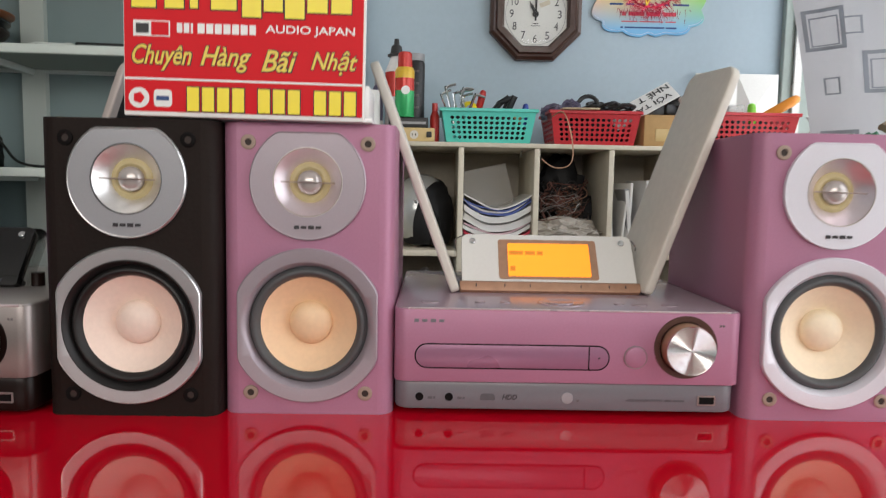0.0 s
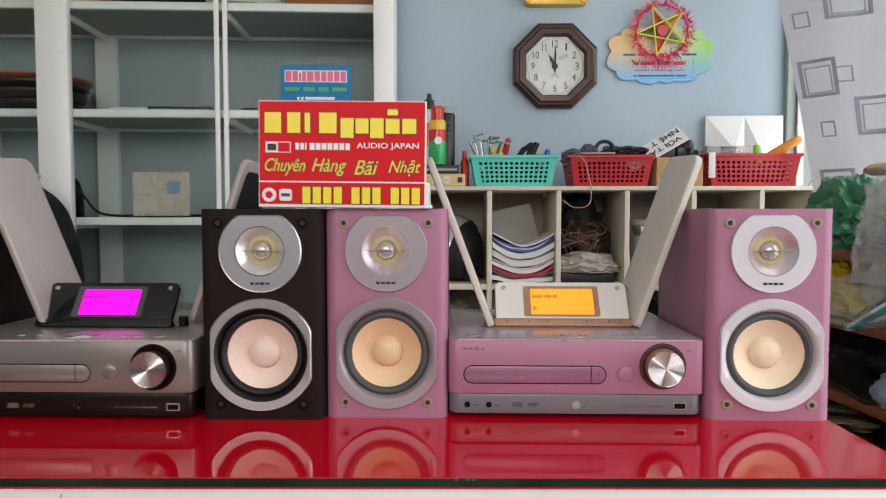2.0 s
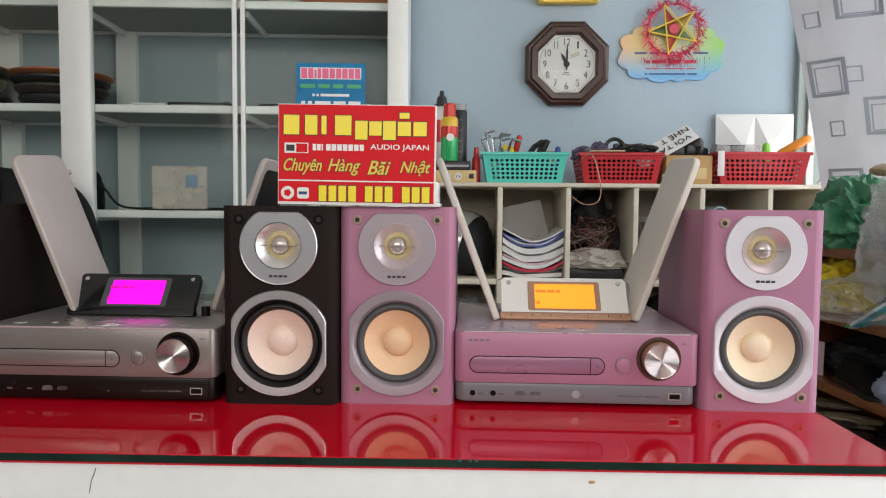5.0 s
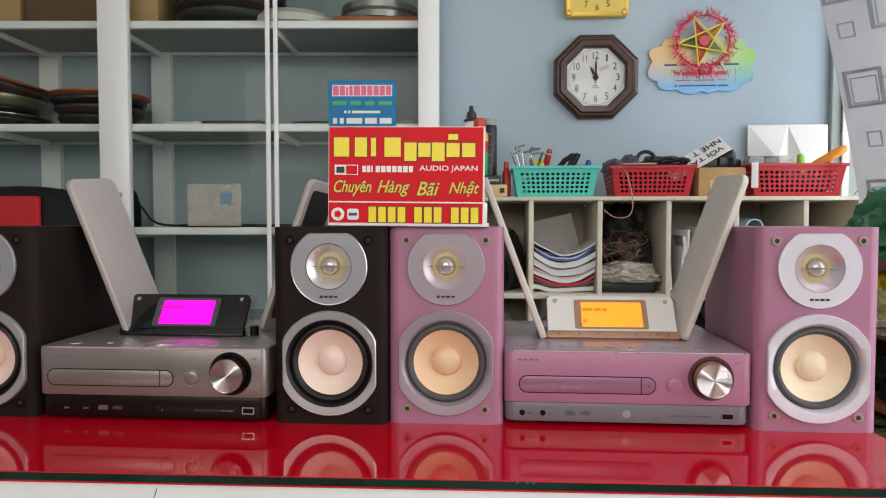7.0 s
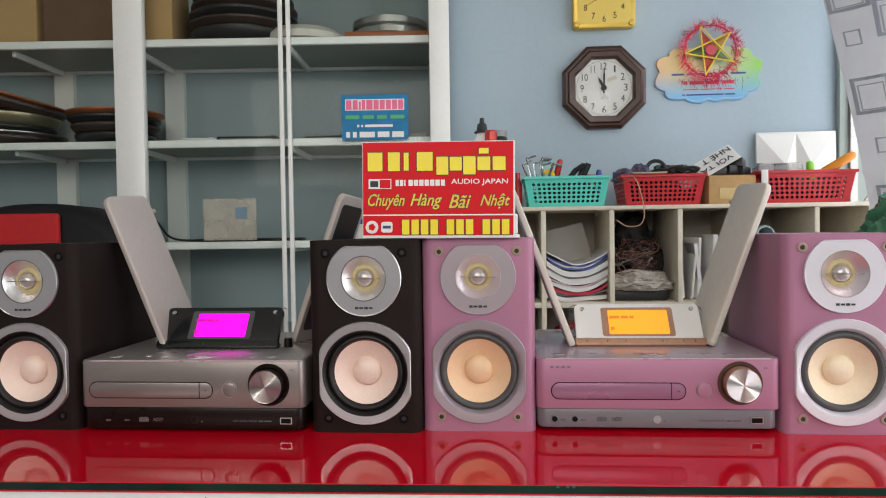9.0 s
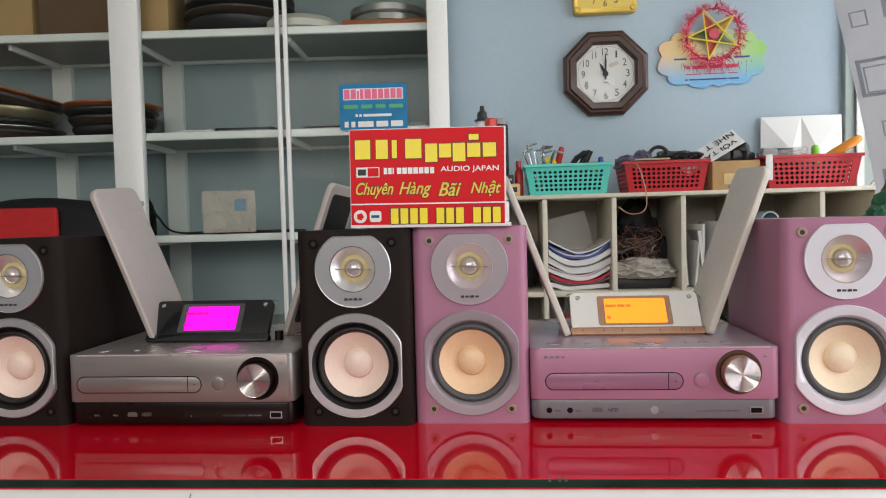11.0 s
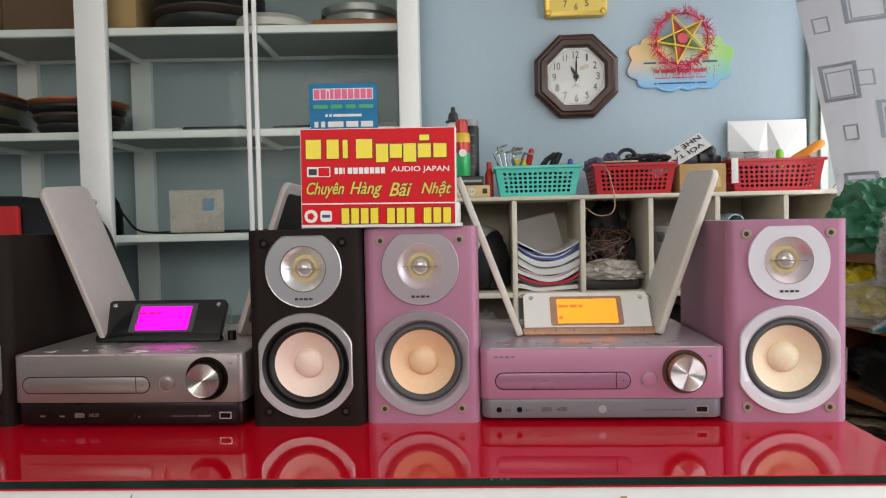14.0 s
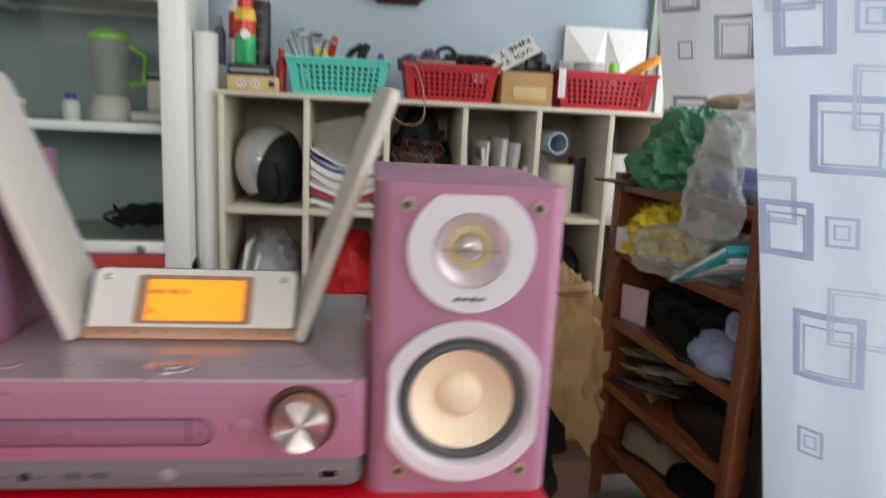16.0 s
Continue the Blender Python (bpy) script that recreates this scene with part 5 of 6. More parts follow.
for i, (x, h, t, a, m) in enumerate(((0.625, 0.20, 0.012, -4, BLACK_PLASTIC), (0.648, 0.17, 0.008, 5, PAPER), (0.664, 0.23, 0.010, 2, PAPER), (0.690, 0.21, 0.015, -6, GREY_PLASTIC), (0.722, 0.24, 0.018, 3, PAPER), (0.752, 0.23, 0.020, 5, PAPER), (0.79, 0.16, 0.02, 9, GREY_PLASTIC))):
    bk = thing("folder", "upright folder in a row in the cubby" if m is not PAPER else "white upright folder in a row in the cubby", "folder", pose(x, 2.42, KS + 0.001, 0, a, 4 * (i % 3)), "folders in the cubby")
    part("cover", box(-t / 2, t / 2, -0.10, 0.10, 0.002, h, 0.0015), m, bk)
    part("leaves", box(-t / 2 + 0.002, t / 2 - 0.002, -0.1015, 0.098, 0.006, h - 0.004), PAPER, bk)
tagged(part("tube_roll", rings([(-0.09, 0.030), (-0.09, 0.036), (0.10, 0.036), (0.10, 0.030), (-0.085, 0.030)], 28), PALE_BLUE, None, "", 40, pose(0.90, 2.40, KS + 0.236, 0, 0, 10)), "pale blue tube lying on the rolls", "tube")
r = thing("roll", "cream paper roll standing in the cubby", "roll", pose(0.945, 2.36, KS))
part("sheet", upright([(0, 0.045), (0.165, 0.045)], 28), CREAM_WOOD, r)
part("end_cap", upright([(0.1651, 0.03), (0.168, 0.03)], 20), CARD, r)
r = thing("roll", "dark roll standing in the cubby", "roll", pose(1.01, 2.40, KS))
part("sheet", upright([(0, 0.030), (0.19, 0.030)], 24), BLACK_PLASTIC, r)
part("end_cap", upright([(0.1901, 0.018), (0.193, 0.018)], 18), GREY_PLASTIC, r)
tagged(part("white_bag", lump(0.15, 0.2, 0.20, 31, 0.2), CLEAR_BAG, None, "", 40, pose(0.895, 2.46, KS)), "crumpled clear bag behind the rolls", "bag")
cardboard_box(1.085, 1.20, 2.33, 2.50, KS, KS + 0.13, PAPER, "small white carton in the end cubby")
tagged(part("white_cup", upright([(0, 0.03), (0.07, 0.036), (0.075, 0.036)], 24), PAPER, None, "", 40, pose(1.14, 2.36, KS + 0.1340)), "white paper cup on a carton in the cubby", "cup")
KL = 0.4403
for x, w, m, s, lab in ((-0.02, 0.2, GREY_PLASTIC, 41, "grey bundle in the lower cubby"), (0.228, 0.21, RED_CLOTH, 42, "red cloth bundle in the lower cubby"), (0.47, 0.2, CARD_DARK, 43, "brown bundle in the lower cubby"), (0.71, 0.19, BLACK_BAG, 44, "dark bundle in the lower cubby"), (0.95, 0.2, BLACK_BAG, 45, "black shiny bag in the lower cubby")):
    tagged(part("cloth_sack", lump(w, 0.30, 0.24, s, 0.28), m, None, "", 40, pose(x, 2.43, KL)), lab, "bundle", "bundles in the lower cubbies")
for i, (x, h, a) in enumerate(((-0.105, 0.23, 8), (-0.085, 0.20, 14))):
    tagged(part("paper_sheaf", box(-0.005, 0.005, -0.1, 0.1, 0, h, 0.001), PAPER, None, "", 40, pose(x, 2.36, KL + 0.002, 0, a, 0)), "white paper sheaf leaning in the lower cubby", "paper")

# rolled paper between cabinet and cubby shelf
for x, y, r0, h, m, lab in ((-0.198, 2.30, 0.036, 1.305, PAPER, "tall white paper roll standing on end"), (-0.182, 2.42, 0.022, 1.22, PAPER, "thin white paper roll standing on end")):
    q = thing("paper_roll", lab, "roll", pose(x, y, 0))
    part("sheet", upright([(0.001, r0), (h, r0)], 28), m, q)
    part("overlap", tube([(-0.5 * r0, -r0 * 0.87, 0.01), (-0.5 * r0, -r0 * 0.87, h - 0.005)], 0.002), m, q)
q = thing("spray_bottle", "small violet bottle with a grey cap behind the rolls", "bottle", pose(-0.182, 2.42, 1.2203))
part("bottle", upright([(0, 0.02), (0.10, 0.02), (0.12, 0.009)], 18), PURPLE_PLASTIC, q)
part("cap", upright([(0.1202, 0.010), (0.15, 0.009)], 16), GREY_PLASTIC, q)

# ---- on top of the cubby shelf ----
KZ = KT + 0.0155


def basket(x0, x1, y0, y1, h, material, label, cols):
    """A tapered plastic basket with open lattice sides."""
    t = thing("basket", label, "basket", pose((x0 + x1) / 2, (y0 + y1) / 2, KZ), "plastic baskets on the cubby shelf")
    w, d = (x1 - x0) / 2, (y1 - y0) / 2
    wb, db = w * 0.88, d * 0.86
    lo = [Vector((-wb, -db, 0.002)), Vector((wb, -db, 0.002)), Vector((wb, db, 0.002)), Vector((-wb, db, 0.002))]
    hi = [Vector((-w, -d, h)), Vector((w, -d, h)), Vector((w, d, h)), Vector((-w, d, h))]
    for i in range(4):
        a, b, c, e = lo[i], lo[(i + 1) % 4], hi[(i + 1) % 4], hi[i]
        n = cols if i % 2 == 0 else max(5, int(cols * d / w))
        us = [0.0, 0.07] + [0.07 + 0.86 * k / n for k in range(1, n)] + [0.93, 1.0]
        vs = [0.0, 0.10] + [0.10 + 0.72 * k / 5 for k in range(1, 6)] + [1.0]
        bm = bmesh.new()
        pt = lambda u, v: (a.lerp(b, u)).lerp(e.lerp(c, u), v)
        for iu in range(len(us) - 1):
            for iv in range(len(vs) - 1):
                u0, u1, v0, v1 = us[iu], us[iu + 1], vs[iv], vs[iv + 1]
                q = [bm.verts.new(pt(*k)) for k in ((u0, v0), (u1, v0), (u1, v1), (u0, v1))]
                if iu in (0, len(us) - 2) or iv in (0, len(vs) - 2):
                    bm.faces.new(q)
                    continue
                du, dv = (u1 - u0) * 0.17, (v1 - v0) * 0.17
                cu, cv = (u1 - u0) * 0.36, (v1 - v0) * 0.36
                r = [bm.verts.new(pt(*k)) for k in ((u0 + cu, v0 + dv), (u1 - cu, v0 + dv), (u1 - du, v0 + cv), (u1 - du, v1 - cv), (u1 - cu, v1 - dv), (u0 + cu, v1 - dv), (u0 + du, v1 - cv), (u0 + du, v0 + cv))]
                for k in range(4):
                    bm.faces.new((q[k], q[(k + 1) % 4], r[2 * k + 1], r[2 * k]))
                    bm.faces.new((q[(k + 1) % 4], r[(2 * k + 2) % 8], r[2 * k + 1]))
        bmesh.ops.remove_doubles(bm, verts=bm.verts, dist=1e-5)
        bmesh.ops.recalc_face_normals(bm, faces=bm.faces)
        bmesh.ops.solidify(bm, geom=bm.faces, thickness=0.0025)
        part("lattice_side", bm, material, t, smooth=None)
    part("bottom", box(-wb, wb, -db, db, 0, 0.003), material, t)
    rim = bmesh.new()
    for x, y, X, Y in ((-w - 0.006, -d - 0.006, w + 0.006, -d + 0.001), (-w - 0.006, d - 0.001, w + 0.006, d + 0.006), (-w - 0.006, -d + 0.001, -w + 0.001, d - 0.001), (w - 0.001, -d + 0.001, w + 0.006, d - 0.001)):
        box(x, X, y, Y, h - 0.008, h + 0.003, 0.0015, 1, rim)
    part("rim", rim, material, t, "rolled rim")
    return t


basket(0.040, 0.354, 2.30, 2.52, 0.112, TEAL, "teal plastic lattice basket full of tools", 14)
basket(0.400, 0.700, 2.30, 2.52, 0.112, BASKET_RED, "red plastic lattice basket full of cables", 14)
basket(0.895, 1.228, 2.30, 2.52, 0.116, BASKET_RED, "red plastic lattice basket with a torn label", 15)
cardboard_box(0.714, 0.882, 2.31, 2.50, KZ, KZ + 0.103, CARD, "brown cardboard carton between the baskets")
tagged(part("tape_strip", box(0.752, 0.86, 2.3068, 2.3085, KZ + 0.02, KZ + 0.06, 0.0003), CREAM_PLASTIC), "shiny tan tape strip on the carton", "tape")
tagged(part("torn_label", wobble(box(0.893, 0.917, 2.288, 2.2915, KZ + 0.03, KZ + 0.121, 0.001), 0.003, 30), PAPER), "torn pale label hanging on the basket", "label")
tagged(part("paper_strip", wobble(box(0.435, 0.56, 2.286, 2.40, KZ + 0.1165, KZ + 0.1225, 0.001), 0.004, 12), BEIGE_CLOTH), "crumpled pale paper strip over the basket rim", "paper")


def tool(x, y, z, rx, ry, length, r, handle, blade, label, category="screwdriver"):
    t = thing(category.replace(" ", "_"), label, category, pose(x, y, z, rx, ry, 0))
    part("shaft", upright([(-0.10, 0.0035), (0, 0.0035)], 10), blade, t)
    part("handle", upright([(0.0003, r * 0.7), (length * 0.15, r), (length * 0.8, r), (length * 0.95, r * 0.8), (length, r * 0.4)], 14), handle, t)


BT = KZ + 0.104
tool(0.163, 2.40, BT, 8, 14, 0.085, 0.012, RED_PLASTIC, STEEL_GREY, "screwdriver with a red handle standing in the basket")
tool(0.255, 2.40, BT, -6, 22, 0.07, 0.014, BLACK_PLASTIC, STEEL_GREY, "screwdriver with a black handle standing in the basket")
tool(0.325, 2.40, BT - 0.04, 4, 3, 0.08, 0.011, BLUE_PLASTIC, STEEL_GREY, "screwdriver with a blue handle standing in the basket")
tool(1.145, 2.40, BT + 0.005, 8, 58, 0.14, 0.017, ORANGE_PLASTIC, STEEL_GREY, "tool with a fat orange handle leaning out of the basket", "tool")
tool(1.105, 2.38, BT - 0.02, 0, -4, 0.075, 0.014, LIME_PLASTIC, STEEL_GREY, "lime green marker standing in the basket", "marker")
for x, a, ln in ((0.085, -16, 0.12), (0.100, 6, 0.115), (0.112, -4, 0.105), (0.078, -24, 0.10), (0.122, 18, 0.10), (0.128, -12, 0.09), (0.095, -9, 0.098)):
    p = thing("allen_key", "bent chrome hex key standing in the basket", "hex key", pose(x, 2.37, BT - 0.03, 6, a, 0), "hex keys in the basket")
    part("shaft", tube([(0, 0, -0.05), (0, 0, ln - 0.012), (0.004, 0, ln - 0.003), (0.012, 0, ln), (0.036, 0, ln)], 0.0045, 6), CHROME, p)
    part("grip", tube([(0, 0, 0.01), (0, 0, 0.035)], 0.0058, 6), BLACK_PLASTIC, p)
tagged(part("yellow_tape", rings([(-0.008, 0.026), (0.008, 0.026), (0.008, 0.014), (-0.008, 0.014), (-0.008, 0.026)], 28), SIGN_YELLOW, None, "", 40, pose(0.135, 2.39, BT + 0.018, 12, 0, 10)), "small roll of yellow tape in the basket", "tape")
pl = thing("pliers", "black-handled pliers standing open in the basket", "pliers", pose(0.205, 2.38, BT - 0.045, 6, 36, 0))
part("grip", tube([(0, 0, 0), (0.012, 0, 0.04), (0.014, 0, 0.09), (0.004, 0, 0.135)], 0.011, 8), BLACK_PLASTIC, pl)
part("grip", tube([(-0.01, 0, 0), (-0.022, 0, 0.04), (-0.022, 0, 0.085), (-0.008, 0, 0.12)], 0.011, 8), BLACK_PLASTIC, pl)
part("jaw", tube([(-0.005, 0, 0), (-0.004, 0, -0.05)], 0.009, 6), STEEL_GREY, pl)
cardboard_box(0.255, 0.335, 2.42, 2.48, KZ + 0.0032, KZ + 0.125, CARD, "small brown carton in the basket")
tagged(part("tool_pouch", lump(0.22, 0.13, 0.095, 51, 0.3), BLACK_BAG, None, "", 40, pose(0.203, 2.41, KZ + 0.0032)), "dark heap of small tools filling the basket", "tools")
tagged(part("adapter_pouch", lump(0.22, 0.13, 0.10, 52, 0.3), BLACK_BAG, None, "", 40, pose(0.555, 2.41, KZ + 0.0032)), "dark heap of adapters filling the basket", "adapters")
tagged(part("parts_pouch", lump(0.23, 0.13, 0.105, 53, 0.3), BLACK_BAG, None, "", 40, pose(1.075, 2.41, KZ + 0.0032)), "dark heap of parts filling the basket", "parts")
cable_heap(0.60, 2.38, BT, 0.20, 0.14, 0.05, 8, BLACK_PLASTIC, "black cables heaped over the basket", 0.006, 11)
tagged(part("violet_wrap", lump(0.07, 0.06, 0.05, 55, 0.4), PURPLE_PLASTIC, None, "", 40, pose(0.425, 2.40, BT - 0.012)), "violet plastic wrap in the basket", "wrap")
tagged(part("violet_wrap", lump(0.06, 0.06, 0.055, 56, 0.4), PURPLE_PLASTIC, None, "", 40, pose(0.49, 2.42, BT)), "violet plastic wrap in the basket", "wrap")
cardboard_box(0.60, 0.70, 2.54, 2.62, KZ, KZ + 0.165, CARD_DARK, "dark brown carton behind the basket")
tagged(part("hook_cable", tube([(0.535 + 0.035 * math.cos(a), 2.36, BT + 0.03 + 0.035 * math.sin(a)) for a in [0.3 * k for k in range(10)]], 0.007), BLACK_PLASTIC), "black cable loop rising from the basket", "cable")
for i, (x, z) in enumerate(((0.775, 0.0), (0.82, 0.005), (0.855, 0.0), (0.84, 0.03))):
    tagged(part("adapter", wobble(box(-0.028, 0.028, -0.03, 0.03, 0, 0.038, 0.008, 2), 0.003, 20, i), BLACK_PLASTIC, None, "", 40, pose(x, 2.40, KZ + 0.1075 + z, 0, 6 * (i - 1), 20 * i)), "black power adapter on the carton", "adapter", "adapters on the carton")
for i, x in enumerate((0.935, 0.985, 1.04)):
    tagged(part("small_part", box(-0.03, 0.03, -0.03, 0.03, 0, 0.04, 0.006), (GREY_PLASTIC, BLACK_PLASTIC, CLEAR_BAG)[i], None, "", 40, pose(x, 2.39, BT + 0.008, 5, 8 - 10 * i, 15 * i)), "small plastic part heaped in the basket", "part", "parts in the basket")
tagged(part("clear_tray", box(-0.075, 0.075, -0.04, 0.04, 0, 0.03, 0.004), CLEAR_BAG, None, "", 40, pose(0.97, 2.35, BT + 0.006, 0, -3, 0)), "clear plastic tray on the basket", "tray")
tagged(part("chain", tube([(1.25, 2.30, KZ + 0.108), (1.262, 2.285, KZ + 0.08), (1.255, 2.283, KZ + 0.05), (1.265, 2.285, KZ + 0.03), (1.25, 2.29, KZ + 0.004)], 0.004), STEEL_GREY), "grey wire hanging from the basket rim", "wire")
tagged(part("brown_wire", tube([(0.40, 2.28, KZ + 0.09), (0.43, 2.235, KZ + 0.10), (0.455, 2.225, KZ + 0.03), (0.462, 2.222, KZ - 0.04), (0.445, 2.222, KZ - 0.072), (0.40, 2.222, KZ - 0.075), (0.362, 2.222, KZ - 0.05)], 0.0022), COPPER), "thin brown wire drooping from the basket", "wire")

# the notice that lies upside down in the red basket
nt = thing("paper_notice", "white printed notice lying upside down in the basket", "notice", pose(0.732, 2.385, KZ + 0.146, -40, -30, 0))
part("sheet", wobble(box(-0.125, 0.115, -0.001, 0.001, -0.040, 0.040), 0.002, 9), PAPER, nt)
flip = pose(0, 0, 0, 0, 180, 0)
part("lettering", fit_text("NHÉ T", 0.115, 0.028, 0.0006, 0, 0.01), INK, nt, "black capitals upside down", None, pose(0.048, -0.0030, 0.018) @ flip)
part("lettering", fit_text("VỚI TA", 0.130, 0.026, 0.0006, 0, 0.01), INK, nt, "black capitals upside down", None, pose(0.030, -0.0030, -0.018) @ flip)

# sockets, cans and bottle beside the basket
ps = thing("power_socket_strip", "yellowed two-way socket strip on the shelf", "socket", pose(-0.053, 2.29, KZ))
part("body", box(-0.078, 0.072, -0.03, 0.03, 0, 0.045, 0.006), CREAM_PLASTIC, ps)
for x in (-0.035, 0.005):
    so = part("socket", rings([(0.0, 0.014), (-0.0015, 0.013), (-0.0015, 0.0004)], 24, False, True), WING_WHITE, ps, "round socket face", 40, pose(x, -0.0302, 0.022))
    for k in (-0.005, 0.005):
        part("slot", box(k - 0.0012, k + 0.0012, -0.0022, -0.0014, -0.004, 0.004), HOLE, so)
part("switch", box(0.045, 0.062, -0.034, -0.030, 0.014, 0.032, 0.001), BLACK_PLASTIC, ps)
bx = thing("black_charger", "black charger box standing on the socket strip", "charger", pose(-0.065, 2.31, KZ + 0.0453))
part("case", box(-0.068, 0.062, -0.03, 0.03, 0, 0.034, 0.004), BLACK_PLASTIC, bx)
part("ridge", box(-0.06, 0.055, -0.0315, -0.0302, 0.012, 0.02), GREY_PLASTIC, bx)
cn = thing("spray_can", "green and red spray can with a yellow band", "spray can", pose(-0.082, 2.30, KZ + 0.0796))
part("lower_wall", upright([(0, 0.030), (0.003, 0.0315), (0.085, 0.0315)], 28), CAN_GREEN, cn, "green lower half")
part("band", upright([(0.0852, 0.0316), (0.125, 0.0316)], 28), CAN_RED, cn, "red band")
part("yellow_band", upright([(0.1252, 0.0316), (0.150, 0.0314), (0.160, 0.027)], 28), CAN_YELLOW, cn, "yellow band")
part("cap", upright([(0.1602, 0.024), (0.205, 0.0225), (0.21, 0.018)], 24), CAN_RED, cn, "red cap")
part("emblem", rings([(0.0, 0.014), (-0.0008, 0.013), (-0.0008, 0.0004)], 20, False, True), SIGN_WHITE, cn, "", None, pose(0.004, -0.0318, 0.085))
cn = thing("tall_can", "tall dark glue can with pale print", "can", pose(-0.052, 2.39, KZ))
part("wall", upright([(0, 0.032), (0.004, 0.0335), (0.270, 0.0335), (0.276, 0.030)], 28), BLACK_PLASTIC, cn)
part("cap", upright([(0.2762, 0.0325), (0.30, 0.032)], 28), GREY_PLASTIC, cn)
for z in (0.12, 0.16, 0.20, 0.24):
    part("print", bars([0.018, 0.010], 0.008, 0.003, 0.0006), BAR_PALE, cn, at=pose(0, -0.0336, z))
cn = thing("glue_bottle", "white bottle with red label and black hat-shaped cap", "bottle", pose(-0.118, 2.44, KZ))
part("bottle", upright([(0, 0.036), (0.004, 0.038), (0.25, 0.038), (0.285, 0.024), (0.30, 0.018)], 28), PAPER, cn)
part("label", upright([(0.16, 0.0385), (0.245, 0.0385)], 28), CAN_RED, cn, "red label")
part("cap", upright([(0.3002, 0.030), (0.306, 0.031), (0.310, 0.022), (0.335, 0.018), (0.342, 0.010), (0.36, 0.008)], 24), BLACK_PLASTIC, cn, "black stepped cap")
cn = thing("red_bottle", "small dark red bottle beside the basket", "bottle", pose(0.018, 2.36, KZ))
part("bottle", upright([(0, 0.016), (0.09, 0.016), (0.11, 0.008)], 18), RED_PLASTIC, cn)
part("cap", upright([(0.1102, 0.010), (0.135, 0.009)], 16), RED_PLASTIC, cn)
# folded white foam board against the wall
fb = thing("foam_board", "white moulded foam board leaning on the wall", "board", pose(1.158, 2.626, KZ, -2.0, 0, 0))
part("sheet", box(-0.157, 0.157, 0.0, 0.015, 0, 0.302, 0.003), STYRO, fb)
fac = bmesh.new()
for s in (-1, 1):
    c = [fac.verts.new(q) for q in ((s * 0.002, -0.0005, 0.01), (s * 0.150, -0.0005, 0.01), (s * 0.150, -0.0005, 0.295), (s * 0.002, -0.0005, 0.295), (s * 0.05, -0.030, 0.16))]
    for k in range(4):
        fac.faces.new((c[k], c[(k + 1) % 4], c[4]))
part("moulding", fac, STYRO, fb, "faceted mouldings", None)

# ---- on the back wall ----
WY = Y1
ck = thing("wall_clock", "octagonal dark wooden wall clock with a white face", "clock", pose(0.388, WY, 1.6465))
oct_rows = lambda rows: rings([(y, r / math.cos(math.pi / 8)) for y, r in rows], 8)
fr = oct_rows([(0.0, 0.166), (-0.012, 0.172), (-0.030, 0.170), (-0.038, 0.158), (-0.036, 0.150), (-0.044, 0.144), (-0.044, 0.126), (-0.030, 0.118), (-0.018, 0.117)])
bmesh.ops.rotate(fr, cent=(0, 0, 0), matrix=Matrix.Rotation(math.pi / 8, 3, "Y"), verts=fr.verts)
part("frame", fr, CLOCK_WOOD, ck, "moulded walnut frame", 20)
fc = rings([(-0.018, 0.118 / math.cos(math.pi / 8)), (-0.018, 0.001)], 8, False, True)
bmesh.ops.rotate(fc, cent=(0, 0, 0), matrix=Matrix.Rotation(math.pi / 8, 3, "Y"), verts=fc.verts)
face = part("face", fc, CLOCK_FACE, ck, "white dial", None)
part("minute_ring", rings([(-0.0186, 0.1135), (-0.0190, 0.1128), (-0.0186, 0.1120)], 64), GREY_PLASTIC, face)
for k in range(1, 13):
    a = radians(90 - 30 * k)
    part("numeral", fit_text(str(k), {1: 0.007, 10: 0.025, 11: 0.017, 12: 0.025}.get(k, 0.015), 0.029, 0.0006), INK_GREY, face, "", None, pose(0.090 * math.cos(a), -0.0187, 0.090 * math.sin(a)))
part("hour_pointer", prism([(-0.004, -0.012), (0.004, -0.012), (0.006, 0.03), (0.0, 0.052), (-0.006, 0.03)], -0.0215, -0.0205), INK, ck, "short black pointer", None, pose(0, 0, 0, 0, -28, 0))
part("minute_pointer", prism([(-0.003, -0.025), (0.003, -0.025), (0.004, 0.05), (0.0, 0.085), (-0.004, 0.05)], -0.0235, -0.0225), INK, ck, "long black pointer", None, pose(0, 0, 0, 0, 1, 0))
part("pointer_hub", rings([(-0.0185, 0.012), (-0.025, 0.011), (-0.026, 0.004)], 20, False, True), INK, ck)
part("dial_sticker", prism(rounded(-0.014, 0.026, -0.008, 0.008, 0.004, 3), -0.0198, -0.0188), CREAM_WOOD, ck, "small beige sticker", None, pose(0.028, 0, 0.035, 0, -22, 0))
part("dial_print", bars([0.02], 0.003, 0.002, 0.0005), BAR_PALE, face, "", None, pose(0.0, -0.0187, -0.035))
part("dial_print", bars([0.035], 0.002, 0.002, 0.0005), BAR_PALE, face, "", None, pose(0.0, -0.0187, -0.043))
part("cover_glass", rings([(-0.0300, 0.117), (-0.0300, 0.001)], 8, False, True), pane_glass("clock_glass", (0.97, 0.97, 0.97), 0.35), ck, "flat cover glass", None, pose(0, 0, 0, 0, 22.5, 0))

